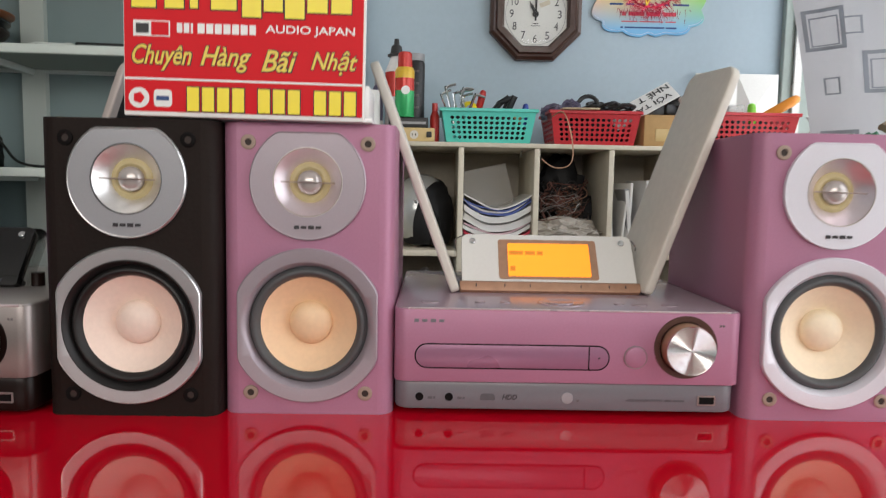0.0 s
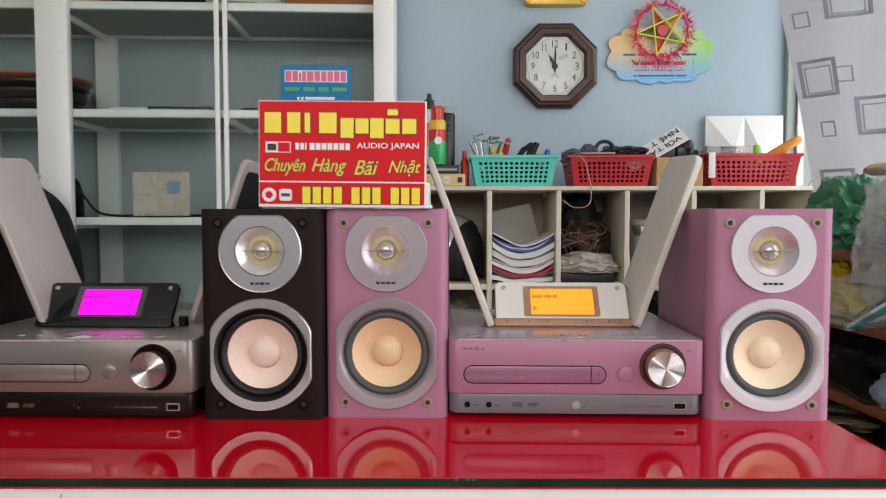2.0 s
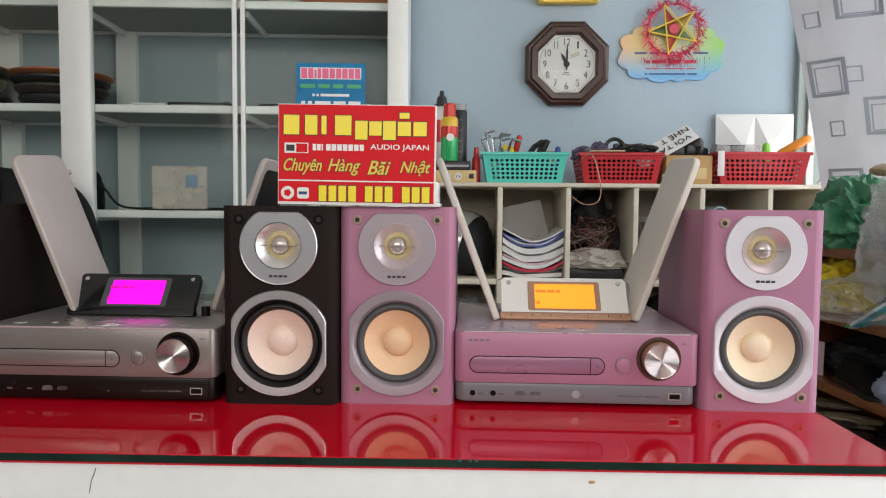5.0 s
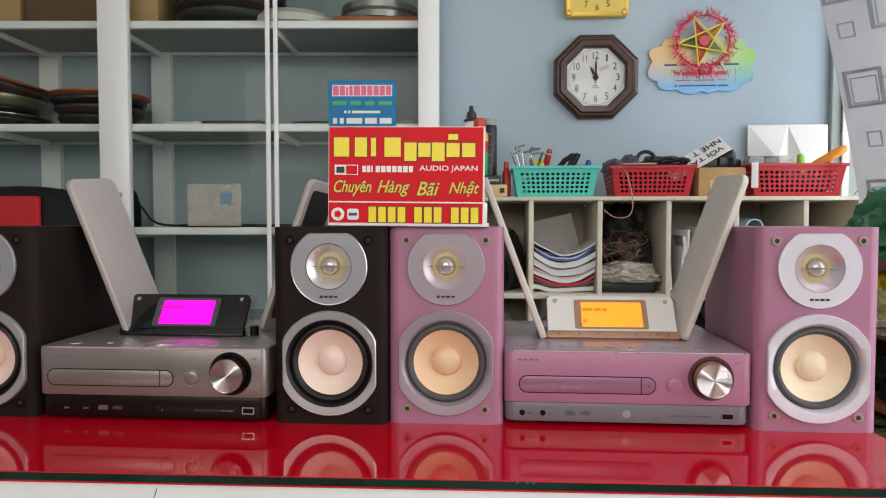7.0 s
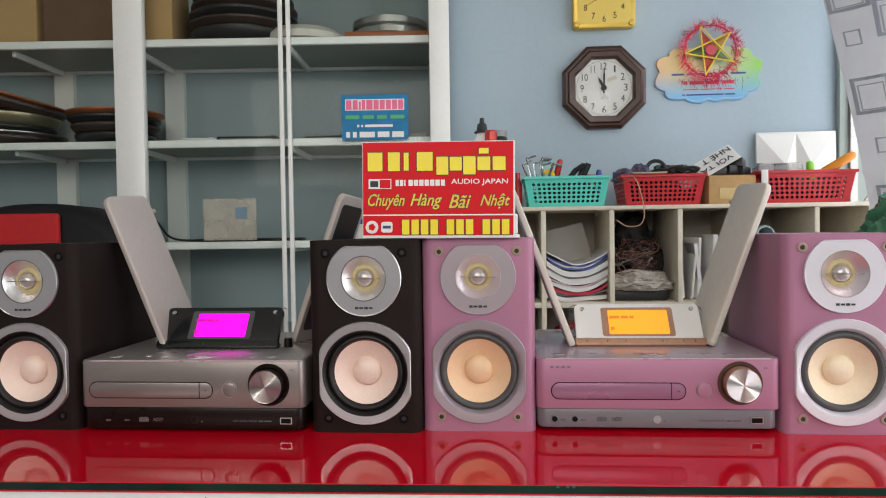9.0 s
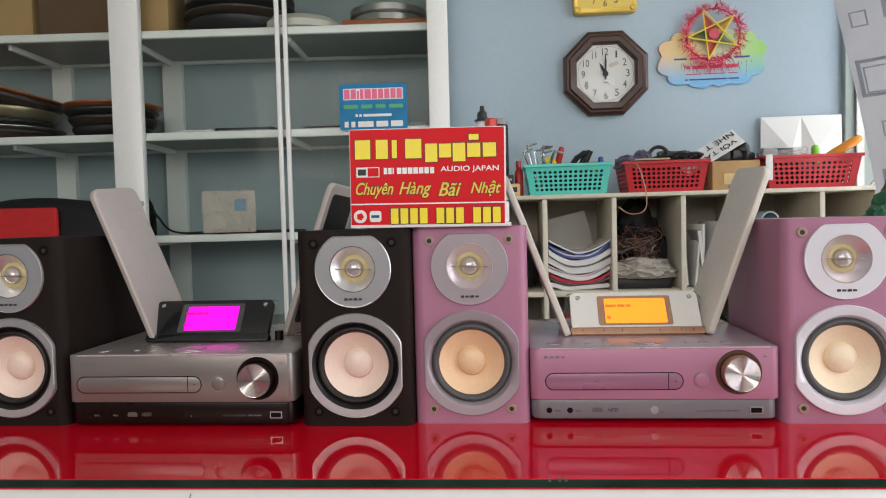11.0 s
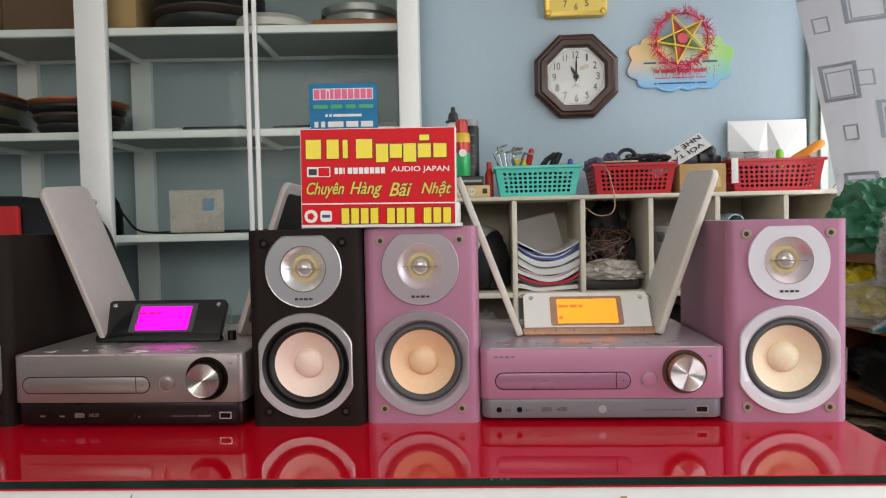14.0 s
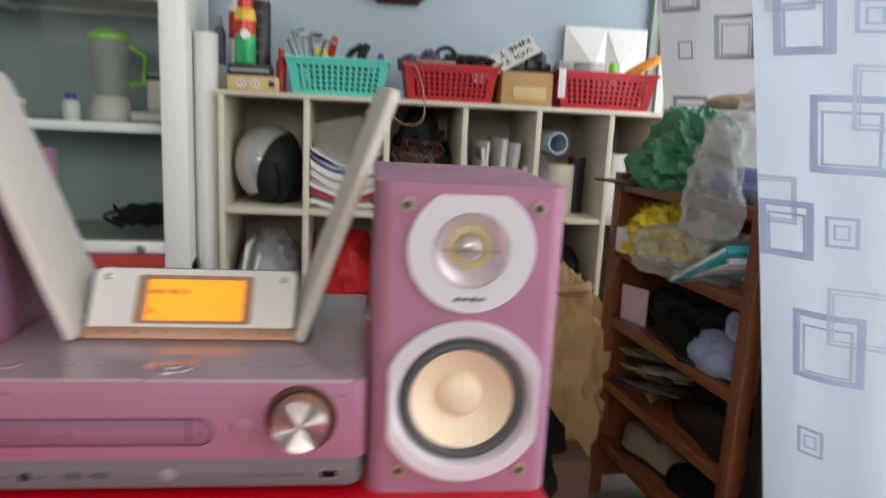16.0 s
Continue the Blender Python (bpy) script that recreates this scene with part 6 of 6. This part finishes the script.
gc = thing("gold_clock", "square gold plastic wall clock with a gold dial", "clock", pose(0.388, WY, 2.02))
part("case", prism(rounded(-0.128, 0.128, -0.132, 0.132, 0.018, 5), -0.04, 0.0, 0.006), GOLD, gc)
dial = part("dial", prism(rounded(-0.108, 0.108, -0.112, 0.112, 0.01, 4), -0.0415, -0.039), GOLD_FACE, gc, "gold dial")
for k in range(1, 13):
    a = radians(90 - 30 * k)
    part("numeral", fit_text(str(k), {1: 0.006, 10: 0.024, 11: 0.015, 12: 0.024}.get(k, 0.014), 0.026, 0.0006), INK, dial, "", None, pose(0.088 * math.cos(a), -0.0421, 0.094 * math.sin(a)))
part("pointer", prism([(-0.002, 0), (0.002, 0), (0.0, 0.095)], -0.044, -0.043), INK, gc, "thin black pointer", None, pose(0, 0, 0, 0, -118, 0))
for x, z in ((-0.112, -0.114), (0.112, -0.114)):
    part("corner_stud", rings([(-0.04, 0.013), (-0.046, 0.010), (-0.047, 0.002)], 20, False, True), GOLD, gc, "", 40, pose(x, 0, z))

cb = thing("printed_board", "cloud-edged rainbow printed board hanging on the wall", "board", pose(0.815, WY, 1.574))
edge = []
for i in range(96):
    a = 2 * math.pi * i / 96
    k = 0.95 + 0.12 * abs(math.sin(5.0 * a + 0.4)) ** 0.8 - (0.10 if abs(a - 1.5 * math.pi) < 0.05 else 0.0)
    c, s_ = math.cos(a), math.sin(a)
    edge.append((0.205 * k * math.copysign(abs(c) ** 0.75, c), 0.118 + 0.112 * k * math.copysign(abs(s_) ** 0.75, s_)))
part("plate", prism(edge, -0.012, 0.0, 0.002), RAINBOW, cb, "rainbow plate with scalloped edge", None)
part("script_bar", bars([0.05, 0.03, 0.06, 0.05, 0.06], 0.007, 0.012, 0.0006), INK_BLUE, cb, "dark bars of script", None, pose(0.0, -0.0125, 0.118))
part("figures_bar", bars([0.015, 0.06, 0.05, 0.05], 0.014, 0.010, 0.0006), INK_RED, cb, "red bars in place of figures", None, pose(0.0, -0.0125, 0.083))
part("line_bar", bars([0.06, 0.09, 0.04], 0.004, 0.008, 0.0006), INK_RED, cb, "red bars of small print", None, pose(0.0, -0.0125, 0.055))
part("line_bar", bars([0.010, 0.15, 0.040], 0.006, 0.006, 0.0006), INK_BLUE, cb, "navy bars of small print", None, pose(0.0, -0.0125, 0.033))
part("edge_print", tube([(x * 0.96, -0.0122, 0.118 + (z - 0.118) * 0.93) for x, z in edge[52:92]], 0.0012, 4), PRINT_BLUE, cb)

st = thing("star_lantern", "five-pointed star lantern ringed with red foil tinsel", "ornament", pose(0.815, WY - 0.014, 1.781))
tips = [(0.104 * math.cos(radians(114 + 72 * k)), 0.104 * math.sin(radians(114 + 72 * k))) for k in range(5)]
for k in range(5):
    (ax, az), (bx2, bz) = tips[k], tips[(k + 2) % 5]
    part("stick", tube([(ax, -0.030 - 0.004 * (k % 2), az), (bx2, -0.034 - 0.004 * (k % 2), bz)], 0.0032, 6), SIGN_GOLD, st, "yellow bamboo stick")
for k in range(5):
    a0 = radians(114 + 72 * k)
    i0, i1 = radians(114 + 72 * k - 36), radians(114 + 72 * k + 36)
    bm = bmesh.new()
    c = [bm.verts.new((r * math.cos(a), -0.020, r * math.sin(a))) for r, a in ((0.099, a0), (0.039, i0), (0.039, i1))]
    c.append(bm.verts.new((0.0, -0.028, 0.0)))
    bm.faces.new((c[0], c[1], c[3]))
    bm.faces.new((c[0], c[3], c[2]))
    part("point", bm, (FOIL_RED, FOIL_GREEN, FOIL_RED, FOIL_GREEN, FOIL_GOLD)[k], st, "coloured foil point", None)
part("rosette", rings([(-0.030, 0.022), (-0.035, 0.020), (-0.035, 0.0005)], 28, False, True), INK_RED, st, "round red rosette")
tin = bmesh.new()
q = random.Random(9)
for i in range(620):
    a = q.uniform(0, 2 * math.pi)
    r = 0.104 + q.gauss(0, 0.010)
    p = Vector((r * math.cos(a), -0.022 + q.uniform(-0.014, 0.010), r * math.sin(a)))
    d = Vector((math.cos(a + q.uniform(-1.6, 1.6)), q.uniform(-0.5, 0.3), math.sin(a + q.uniform(-1.6, 1.6)))).normalized() * q.uniform(0.018, 0.042)
    s_ = d.cross(Vector((0.2, 1, 0.3))).normalized() * 0.0012
    tin.faces.new([tin.verts.new(v) for v in (p - s_, p + s_, p + d)])
for i in range(140):
    p = Vector((q.gauss(0.0, 0.055), -0.024, -0.108 - abs(q.gauss(0, 0.014))))
    d = Vector((q.uniform(-0.4, 0.4), -0.1, -1)).normalized() * q.uniform(0.012, 0.035)
    tin.faces.new([tin.verts.new(v) for v in (p - Vector((0.0012, 0, 0)), p + Vector((0.0012, 0, 0)), p + d)])
tagged(part("tinsel", tin, TINSEL, st, "shaggy red foil tinsel", None), "", "", "", "stuff")
part("ring_wire", tube([(0.104 * math.cos(a), -0.02, 0.104 * math.sin(a)) for a in [2 * math.pi * k / 40 for k in range(41)]], 0.003), TINSEL, st)

# ---- shoe rack by the window ----
RA = math.degrees(math.atan2(-0.58, 0.068))
RL, RD, RH = 0.590, 0.27, 0.972
rk = thing("shoe_rack", "red-brown varnished wooden shoe rack full of bags and shoes", "rack", pose(1.003, 1.938, 0, 0, 0, RA))
RZ = (0.185, 0.365, 0.555, 0.755, 0.942)
for x in (0.0, RL):
    for y in (0.0, RD):
        part("post", box(x - 0.018, x + 0.018, y - 0.018, y + 0.018, 0, RH if y else RH - 0.005, 0.004), RACK_WOOD, rk)
for z in RZ:
    part("shelf", box(0.0185, RL - 0.0185, 0.012, RD - 0.012, z - 0.010, z, 0.002), RACK_WOOD, rk)
    part("front_rail", box(0.0182, RL - 0.0182, -0.012, 0.0115, z - 0.024, z + 0.004, 0.003), RACK_WOOD, rk)
    part("side_rail", box(-0.011, 0.011, 0.0185, RD - 0.0185, z - 0.024, z + 0.004, 0.003), RACK_WOOD, rk)
    part("side_rail", box(RL - 0.010, RL + 0.010, 0.0185, RD - 0.0185, z - 0.024, z + 0.004, 0.003), RACK_WOOD, rk)
part("back_panel", box(0.0, RL, RD + 0.0185, RD + 0.026, 0.05, RH - 0.02), RACK_WOOD, rk)
part("end_panel", box(-0.006, 0.006, 0.0186, RD - 0.0186, 0.05, RZ[4] - 0.026), RACK_WOOD, rk, "plain end board")
RM = pose(1.003, 1.938, 0, 0, 0, RA)


def on_rack(name, bm, material, label, category, u, v, level, rz=0, lift=0.0005, group=""):
    return tagged(part(name, bm, material, None, "", 45, RM @ pose(u, v, RZ[level] + lift, 0, 0, rz)), label, category, group)


def bag_on_rack(bm, material, label, u, v, level, rz=0, neck=(0.04, 0.0, 0.1)):
    ob = on_rack("plastic_bag", bm, material, label, "bag", u, v, level, rz)
    part("tied_neck", lump(0.05, 0.045, 0.06, u * 50, 0.4, 3), material, ob, at=pose(*neck, 20, 30, 0))
    return ob


bag_on_rack(lump(0.24, 0.20, 0.17, 61, 0.45, 5), GREEN_BAG, "crumpled green plastic bag on top of the rack", 0.17, 0.08, 4)
bag_on_rack(lump(0.24, 0.22, 0.22, 62, 0.45), CLEAR_BAG, "clear plastic bag of odds on top of the rack", 0.43, 0.10, 4)
droop = on_rack("hanging_bag", lump(0.13, 0.05, 0.20, 90, 0.5), CLEAR_BAG, "clear plastic bag hanging over the edge of the rack", "bag", 0.475, -0.046, 4, 8, -0.070)
part("tail", lump(0.05, 0.03, 0.09, 91, 0.5, 3), CLEAR_BAG, droop, at=pose(-0.03, -0.004, -0.045, 0, 24, 0))
on_rack("blue_packet", lump(0.22, 0.18, 0.07, 63, 0.3), BLUE_PLASTIC, "dark blue packet on top of the rack", "packet", 0.44, 0.10, 4)
on_rack("black_sheet", box(-0.08, 0.08, -0.09, 0.09, 0, 0.006, 0.002), BLACK_PLASTIC, "flat black sheet on top of the rack", "sheet", 0.05, 0.02, 4, 12)
on_rack("beige_sole", lump(0.16, 0.09, 0.035, 64, 0.15), BEIGE_CLOTH, "beige insole lying on the bags", "insole", 0.36, 0.08, 4, 25, 0.20)
bag_on_rack(lump(0.24, 0.15, 0.14, 65, 0.6, 5), YELLOW_BAG, "crumpled yellow plastic bag on the rack", 0.13, 0.07, 3)
on_rack("white_carton", wobble(box(-0.045, 0.045, -0.05, 0.05, 0, 0.065, 0.003), 0.003, 12), PAPER, "small white carton under the yellow bag", "box", 0.075, 0.03, 3, 8)
bag_on_rack(lump(0.24, 0.20, 0.115, 66, 0.45, 5), CLEAR_BAG, "grey clear plastic bag on the rack", 0.345, 0.03, 3, 15)
for i, (m, lab, u, v, lift, turn) in enumerate(((TEAL_BAG, "flat turquoise packet leaning on the rack", 0.455, 0.03, 0.050, -31), (PAPER, "white packet with a green edge leaning on the rack", 0.425, 0.045, 0.030, -24))):
    pk = thing("packet", lab, "packet", RM @ pose(u, v, RZ[3] + lift, 0, turn, 4 * i), "packets on the rack")
    part("pouch", wobble(box(-0.105, 0.105, -0.075, 0.085, -0.009, 0.009, 0.004, 2), 0.005, 11, i), m, pk)
    part("seam", wobble(box(-0.108, 0.100, -0.079, -0.0755, -0.004, 0.004, 0.001), 0.002, 11, i), SIGN_WHITE if i == 0 else SIGN_GREEN, pk, "pale welded seam" if i == 0 else "green edge")

def shoe_on_rack(length, material, label, u, v, level, rz, lift=0.0005):
    """A low shoe: welted sole, upper rounded over the toe and open at the ankle."""
    t = thing("shoe", label, "shoe", RM @ pose(u, v, RZ[level] + lift, 0, 0, rz), "shoes on the rack")
    rows = ((-0.50, 0.10, 0.24), (-0.44, 0.27, 0.29), (-0.30, 0.31, 0.30), (-0.12, 0.29, 0.29), (0.05, 0.30, 0.25), (0.22, 0.35, 0.19), (0.36, 0.34, 0.16), (0.45, 0.26, 0.13), (0.50, 0.10, 0.08))
    up, sole = bmesh.new(), bmesh.new()
    loops = []
    for x, w, h in rows:
        loop = []
        for k in range(13):
            a = math.pi * k / 12
            y = 0.5 * w * math.cos(a) * (1 - 0.25 * math.sin(a))
            z = 0.05 + h * math.sin(a) ** 0.6
            loop.append(up.verts.new((x * length, y * length, z * length)))
        loops.append(loop)
    for i, (a, c) in enumerate(zip(loops, loops[1:])):
        for k in range(12):
            if i in (1, 2, 3) and 4 <= k <= 7:
                continue
            up.faces.new((a[k], a[k + 1], c[k + 1], c[k]))
    up.faces.new(loops[0])
    up.faces.new(list(reversed(loops[-1])))
    bmesh.ops.solidify(up, geom=up.faces, thickness=0.003)
    part("upper", wobble(up, 0.006, 18, u * 9), material, t, smooth=70)
    rim = [(x * length * 1.02, s * 0.54 * w * length) for s in (-1, 1) for x, w, h in (rows if s < 0 else rows[::-1])]
    part("sole", plan_prism(rim, 0.0, 0.055 * length, 0.002), RUBBER_DARK, t, "black rubber sole")
    part("insole", plan_prism([(x * 0.93, y * 0.8) for x, y in rim], 0.056 * length, 0.066 * length, 0.001), BEIGE_CLOTH, t, "pale insole")
    return t


on_rack("black_cloth", lump(0.40, 0.17, 0.12, 67, 0.42, 5), BLACK_BAG, "crumpled black cloth heap on the rack", "cloth", 0.25, 0.14, 2, 6)
shoe_on_rack(0.26, BLACK_BAG, "black low shoe lying before the cloth heap", 0.30, 0.05, 2, -12)
bag_on_rack(lump(0.17, 0.13, 0.09, 69, 0.18), BLUE_CLEAR, "bluish clear bag on the rack", 0.45, 0.05, 2)
q = random.Random(12)
for i in range(9):
    on_rack("sandal", lump(0.15, 0.05, 0.022, 70 + i, 0.35), KHAKI if i % 3 else BROWN_SHOE, "shiny khaki leather sandal in a heap on the rack", "sandal", 0.10 + 0.035 * (i % 4) + q.uniform(-0.02, 0.02), 0.055 + 0.02 * (i % 3), 1, q.uniform(-50, 70), 0.0005 + 0.0105 * i, "sandals on the rack")
shoe_on_rack(0.28, BROWN_SHOE, "dark brown leather shoe lying on the rack", 0.40, 0.08, 1, 170)
shoe_on_rack(0.27, BLACK_BAG, "black shoe behind the brown one on the rack", 0.36, 0.18, 1, 8)
shoe_on_rack(0.25, BEIGE_CLOTH, "beige worn shoe on the bottom shelf of the rack", 0.20, 0.08, 0, 14)
shoe_on_rack(0.27, BLACK_BAG, "black shoe on the bottom shelf of the rack", 0.40, 0.10, 0, -175)
hg = thing("hanging_garment", "black cloth hanging down beside the rack", "garment", RM @ pose(RL + 0.06, 0.07, 0.0))
part("cloth", wobble(box(-0.030, 0.030, -0.07, 0.12, 0.30, 0.90, 0.02, 3), 0.012, 7), BLACK_BAG, hg)
part("loop", tube([(-0.035, 0, 0.88), (-0.043, 0, 0.93), (-0.035, 0.0, 0.955), (-0.01, 0, 0.90)], 0.006), BLACK_BAG, hg)
# floor things beyond the counter
tagged(part("paper_sack", lump(0.36, 0.30, 0.62, 81, 0.3, 5), CARD, None, "", 45, pose(0.86, 2.05, 0)), "tall brown paper sack on the floor", "sack")
part("rolled_rim", wobble(rings([(0.0, 0.10), (0.02, 0.115), (0.035, 0.10)], 24), 0.012, 9), CARD, bpy.data.objects["paper_sack"], "rolled paper rim", 45, pose(0, 0, 0.60, 90, 0, 0))
tagged(part("black_bag", lump(0.30, 0.26, 0.34, 82, 0.3), BLACK_BAG, None, "", 45, pose(0.70, 1.80, 0)), "black bag on the floor", "bag")
on_rack("pink_paper", wobble(box(-0.05, 0.05, -0.001, 0.001, 0, 0.10), 0.004, 12), PINK_PAPER, "pale pink sheet of paper standing on the rack", "paper", 0.075, 0.03, 2, 15)
cardboard_box(0.78, 0.90, 1.70, 1.82, 0, 0.22, CARD_DARK, "small dark brown carton on the floor")

# ---- curtains by the window ----
def curtain(name, label, foot, head, folds, depth, material, prints, sag):
    """A hanging cloth between two slanting edges; foot and head are its lower and upper corners."""
    (l0, r0), (l1, r1) = [[Vector(p) for p in e] for e in (foot, head)]

    def at(u, v):
        p = (l0.lerp(r0, u)).lerp(l1.lerp(r1, u), v)
        side = (r0 - l0).normalized()
        nrm = Vector((side.y, -side.x, 0)).normalized()
        wave = math.sin(folds * u * 6.283 + 0.8 * v) + 0.45 * math.sin(folds * 2.3 * u * 6.283 + 2.1)
        return p + nrm * depth * wave * (0.35 + 0.65 * v) + side * sag * math.sin(v * 5 + u * 3) * (1 - u)

    bm = bmesh.new()
    nu, nv = 90, 40
    vs = [[bm.verts.new(at(i / nu, j / nv)) for i in range(nu + 1)] for j in range(nv + 1)]
    for j in range(nv):
        for i in range(nu):
            bm.faces.new((vs[j][i], vs[j][i + 1], vs[j + 1][i + 1], vs[j + 1][i]))
    bmesh.ops.solidify(bm, geom=bm.faces, thickness=0.0008)
    cu = thing(name, label, "curtain", pose(0, 0, 0))
    part("cloth", bm, material, cu, smooth=60)
    wid, hei = (r0 - l0).length, (l1 - l0).length
    for print_mat, (cu_, cv, s, t) in [(m, q) for m, squares in prints for q in squares]:
        pr = bmesh.new()
        hu, hv = s / wid / 2, s * 1.25 / hei / 2
        tu, tv = t / wid, t / hei
        side = (r0 - l0).normalized()
        nrm = Vector((side.y, -side.x, 0)).normalized() * 0.0025
        for u0, u1, v0, v1 in ((cu_ - hu, cu_ + hu, cv - hv, cv - hv + tv), (cu_ - hu, cu_ + hu, cv + hv - tv, cv + hv), (cu_ - hu, cu_ - hu + tu, cv - hv + tv, cv + hv - tv), (cu_ + hu - tu, cu_ + hu, cv - hv + tv, cv + hv - tv)):
            m = 10
            long_u = (u1 - u0) * wid > (v1 - v0) * hei
            prev = None
            for k in range(m + 1):
                f = k / m
                e = ((u0 + (u1 - u0) * f, v0), (u0 + (u1 - u0) * f, v1)) if long_u else ((u0, v0 + (v1 - v0) * f), (u1, v0 + (v1 - v0) * f))
                row = [pr.verts.new(at(min(1, max(0, a)), b) + nrm) for a, b in e]
                if prev:
                    pr.faces.new((prev[0], prev[1], row[1], row[0]))
                prev = row
        part("printed_square", pr, print_mat, cu, smooth=60)
    return cu


def doubled(u, v, s, wid, hei):
    """A printed motif: a broad square with a thin one in it."""
    return [(u, v, s, 0.011), (u, v - 0.006 / hei, s * 0.70, 0.004)]


def paired(u, v, s):
    """Two thin pale squares, one close inside the other."""
    return [(u, v, s, 0.005), (u, v, s * 0.84, 0.003)]


near, far, pale = [], [], []
for u, v, s in ((0.124, 0.287, 0.098), (0.155, 0.434, 0.098), (0.052, 0.368, 0.078), (0.084, 0.505, 0.080), (0.33, 0.36, 0.1), (0.31, 0.53, 0.1), (0.36, 0.20, 0.1), (0.19, 0.64, 0.1), (0.17, 0.13, 0.1), (0.55, 0.45, 0.1), (0.56, 0.28, 0.1), (0.75, 0.38, 0.1), (0.78, 0.56, 0.1), (0.40, 0.68, 0.1), (0.13, 0.76, 0.1), (0.62, 0.66, 0.1), (0.30, 0.84, 0.1), (0.70, 0.83, 0.1)):
    near += doubled(u, v, s, 0.81, 2.4)
    pale += paired(u + (-0.022 if u < 0.09 else 0.052), v + (0.024 if u > 0.06 else 0.020), s * 0.82)
for u, v in ((0.146, 0.370), (0.098, 0.213), (0.183, 0.508), (0.26, 0.30), (0.24, 0.47), (0.45, 0.25), (0.44, 0.40), (0.65, 0.33), (0.25, 0.74), (0.48, 0.58)):
    near += [(u, v, 0.041, 0.005), (u, v, 0.020, 0.003)]
for u, v in ((0.125, 0.358), (0.105, 0.590), (0.375, 0.268), (0.15, 0.115), (0.30, 0.52), (0.55, 0.40), (0.58, 0.62), (0.22, 0.78), (0.48, 0.84), (0.80, 0.50)):
    far += doubled(u, v, 0.100, 0.56, 1.5)[:2]
for u, v in ((0.09, 0.488), (0.135, 0.245), (0.25, 0.36), (0.27, 0.62), (0.48, 0.55), (0.50, 0.30)):
    far += [(u, v, 0.042, 0.005)]
curtain("window_curtain", "sheer white curtain printed with blue squares, lit from behind", ((1.104, 1.20, 0.06), (1.56, 0.55, 0.06)), ((0.712, 1.20, 2.45), (1.52, 0.50, 2.45)), 3.0, 0.021, CURTAIN, ((PRINT_BLUE, near), (PRINT_PALE, pale)), 0.008)
# the far cloth and squares carry their shade in the colour
curtain("far_curtain", "white curtain printed with squares, pulled aside, shade put into its colours", ((1.250, 2.20, 0.96), (1.58, 1.80, 0.96)), ((0.945, 2.20, 2.45), (1.56, 1.60, 2.45)), 1.7, 0.024, CURTAIN_SHADED, ((PRINT_SHADED, far),), 0.012)
rod = thing("curtain_rod", "grey metal curtain rod above the window", "rod", pose(0, 0, 0))
part("pole", tube([(0.715, 1.22, 2.46), (1.54, 0.48, 2.46)], 0.010, 10), STEEL_GREY, rod)
part("pole", tube([(0.93, 2.21, 2.46), (1.57, 1.60, 2.46)], 0.010, 10), STEEL_GREY, rod)

# window frame in the east wall
wf = tagged(thing("window_1", "white-framed window behind the curtains", "window", pose(0, 0, 0)), "", "", "", "structure")
for y in (-0.9, -0.1, 0.78, 1.68, 2.58):
    part("window_frame", box(X1 + 0.03, X1 + 0.08, y, y + 0.04, 0.352, 2.548), FRAME_WHITE, wf)
for z in (0.352, 2.508):
    part("window_frame", box(X1 + 0.031, X1 + 0.079, -0.859, 2.579, z, z + 0.04), FRAME_WHITE, wf)

# ---- floor tiles, the stretch beside the rack ----
tile = to_mesh(box(-0.149, 0.149, -0.149, 0.149, -0.0035, 0.002, 0.0015, 1), "tile", FLOOR_TILE)
fl = bpy.data.objects["floor"]
for i in range(16):
    for j in range(16):
        ob = new("tile", tile)
        ob.parent = fl
        ob.location = (X0 + 0.15 + 0.30 * i, Y1 - 0.16 - 0.30 * j, 0)
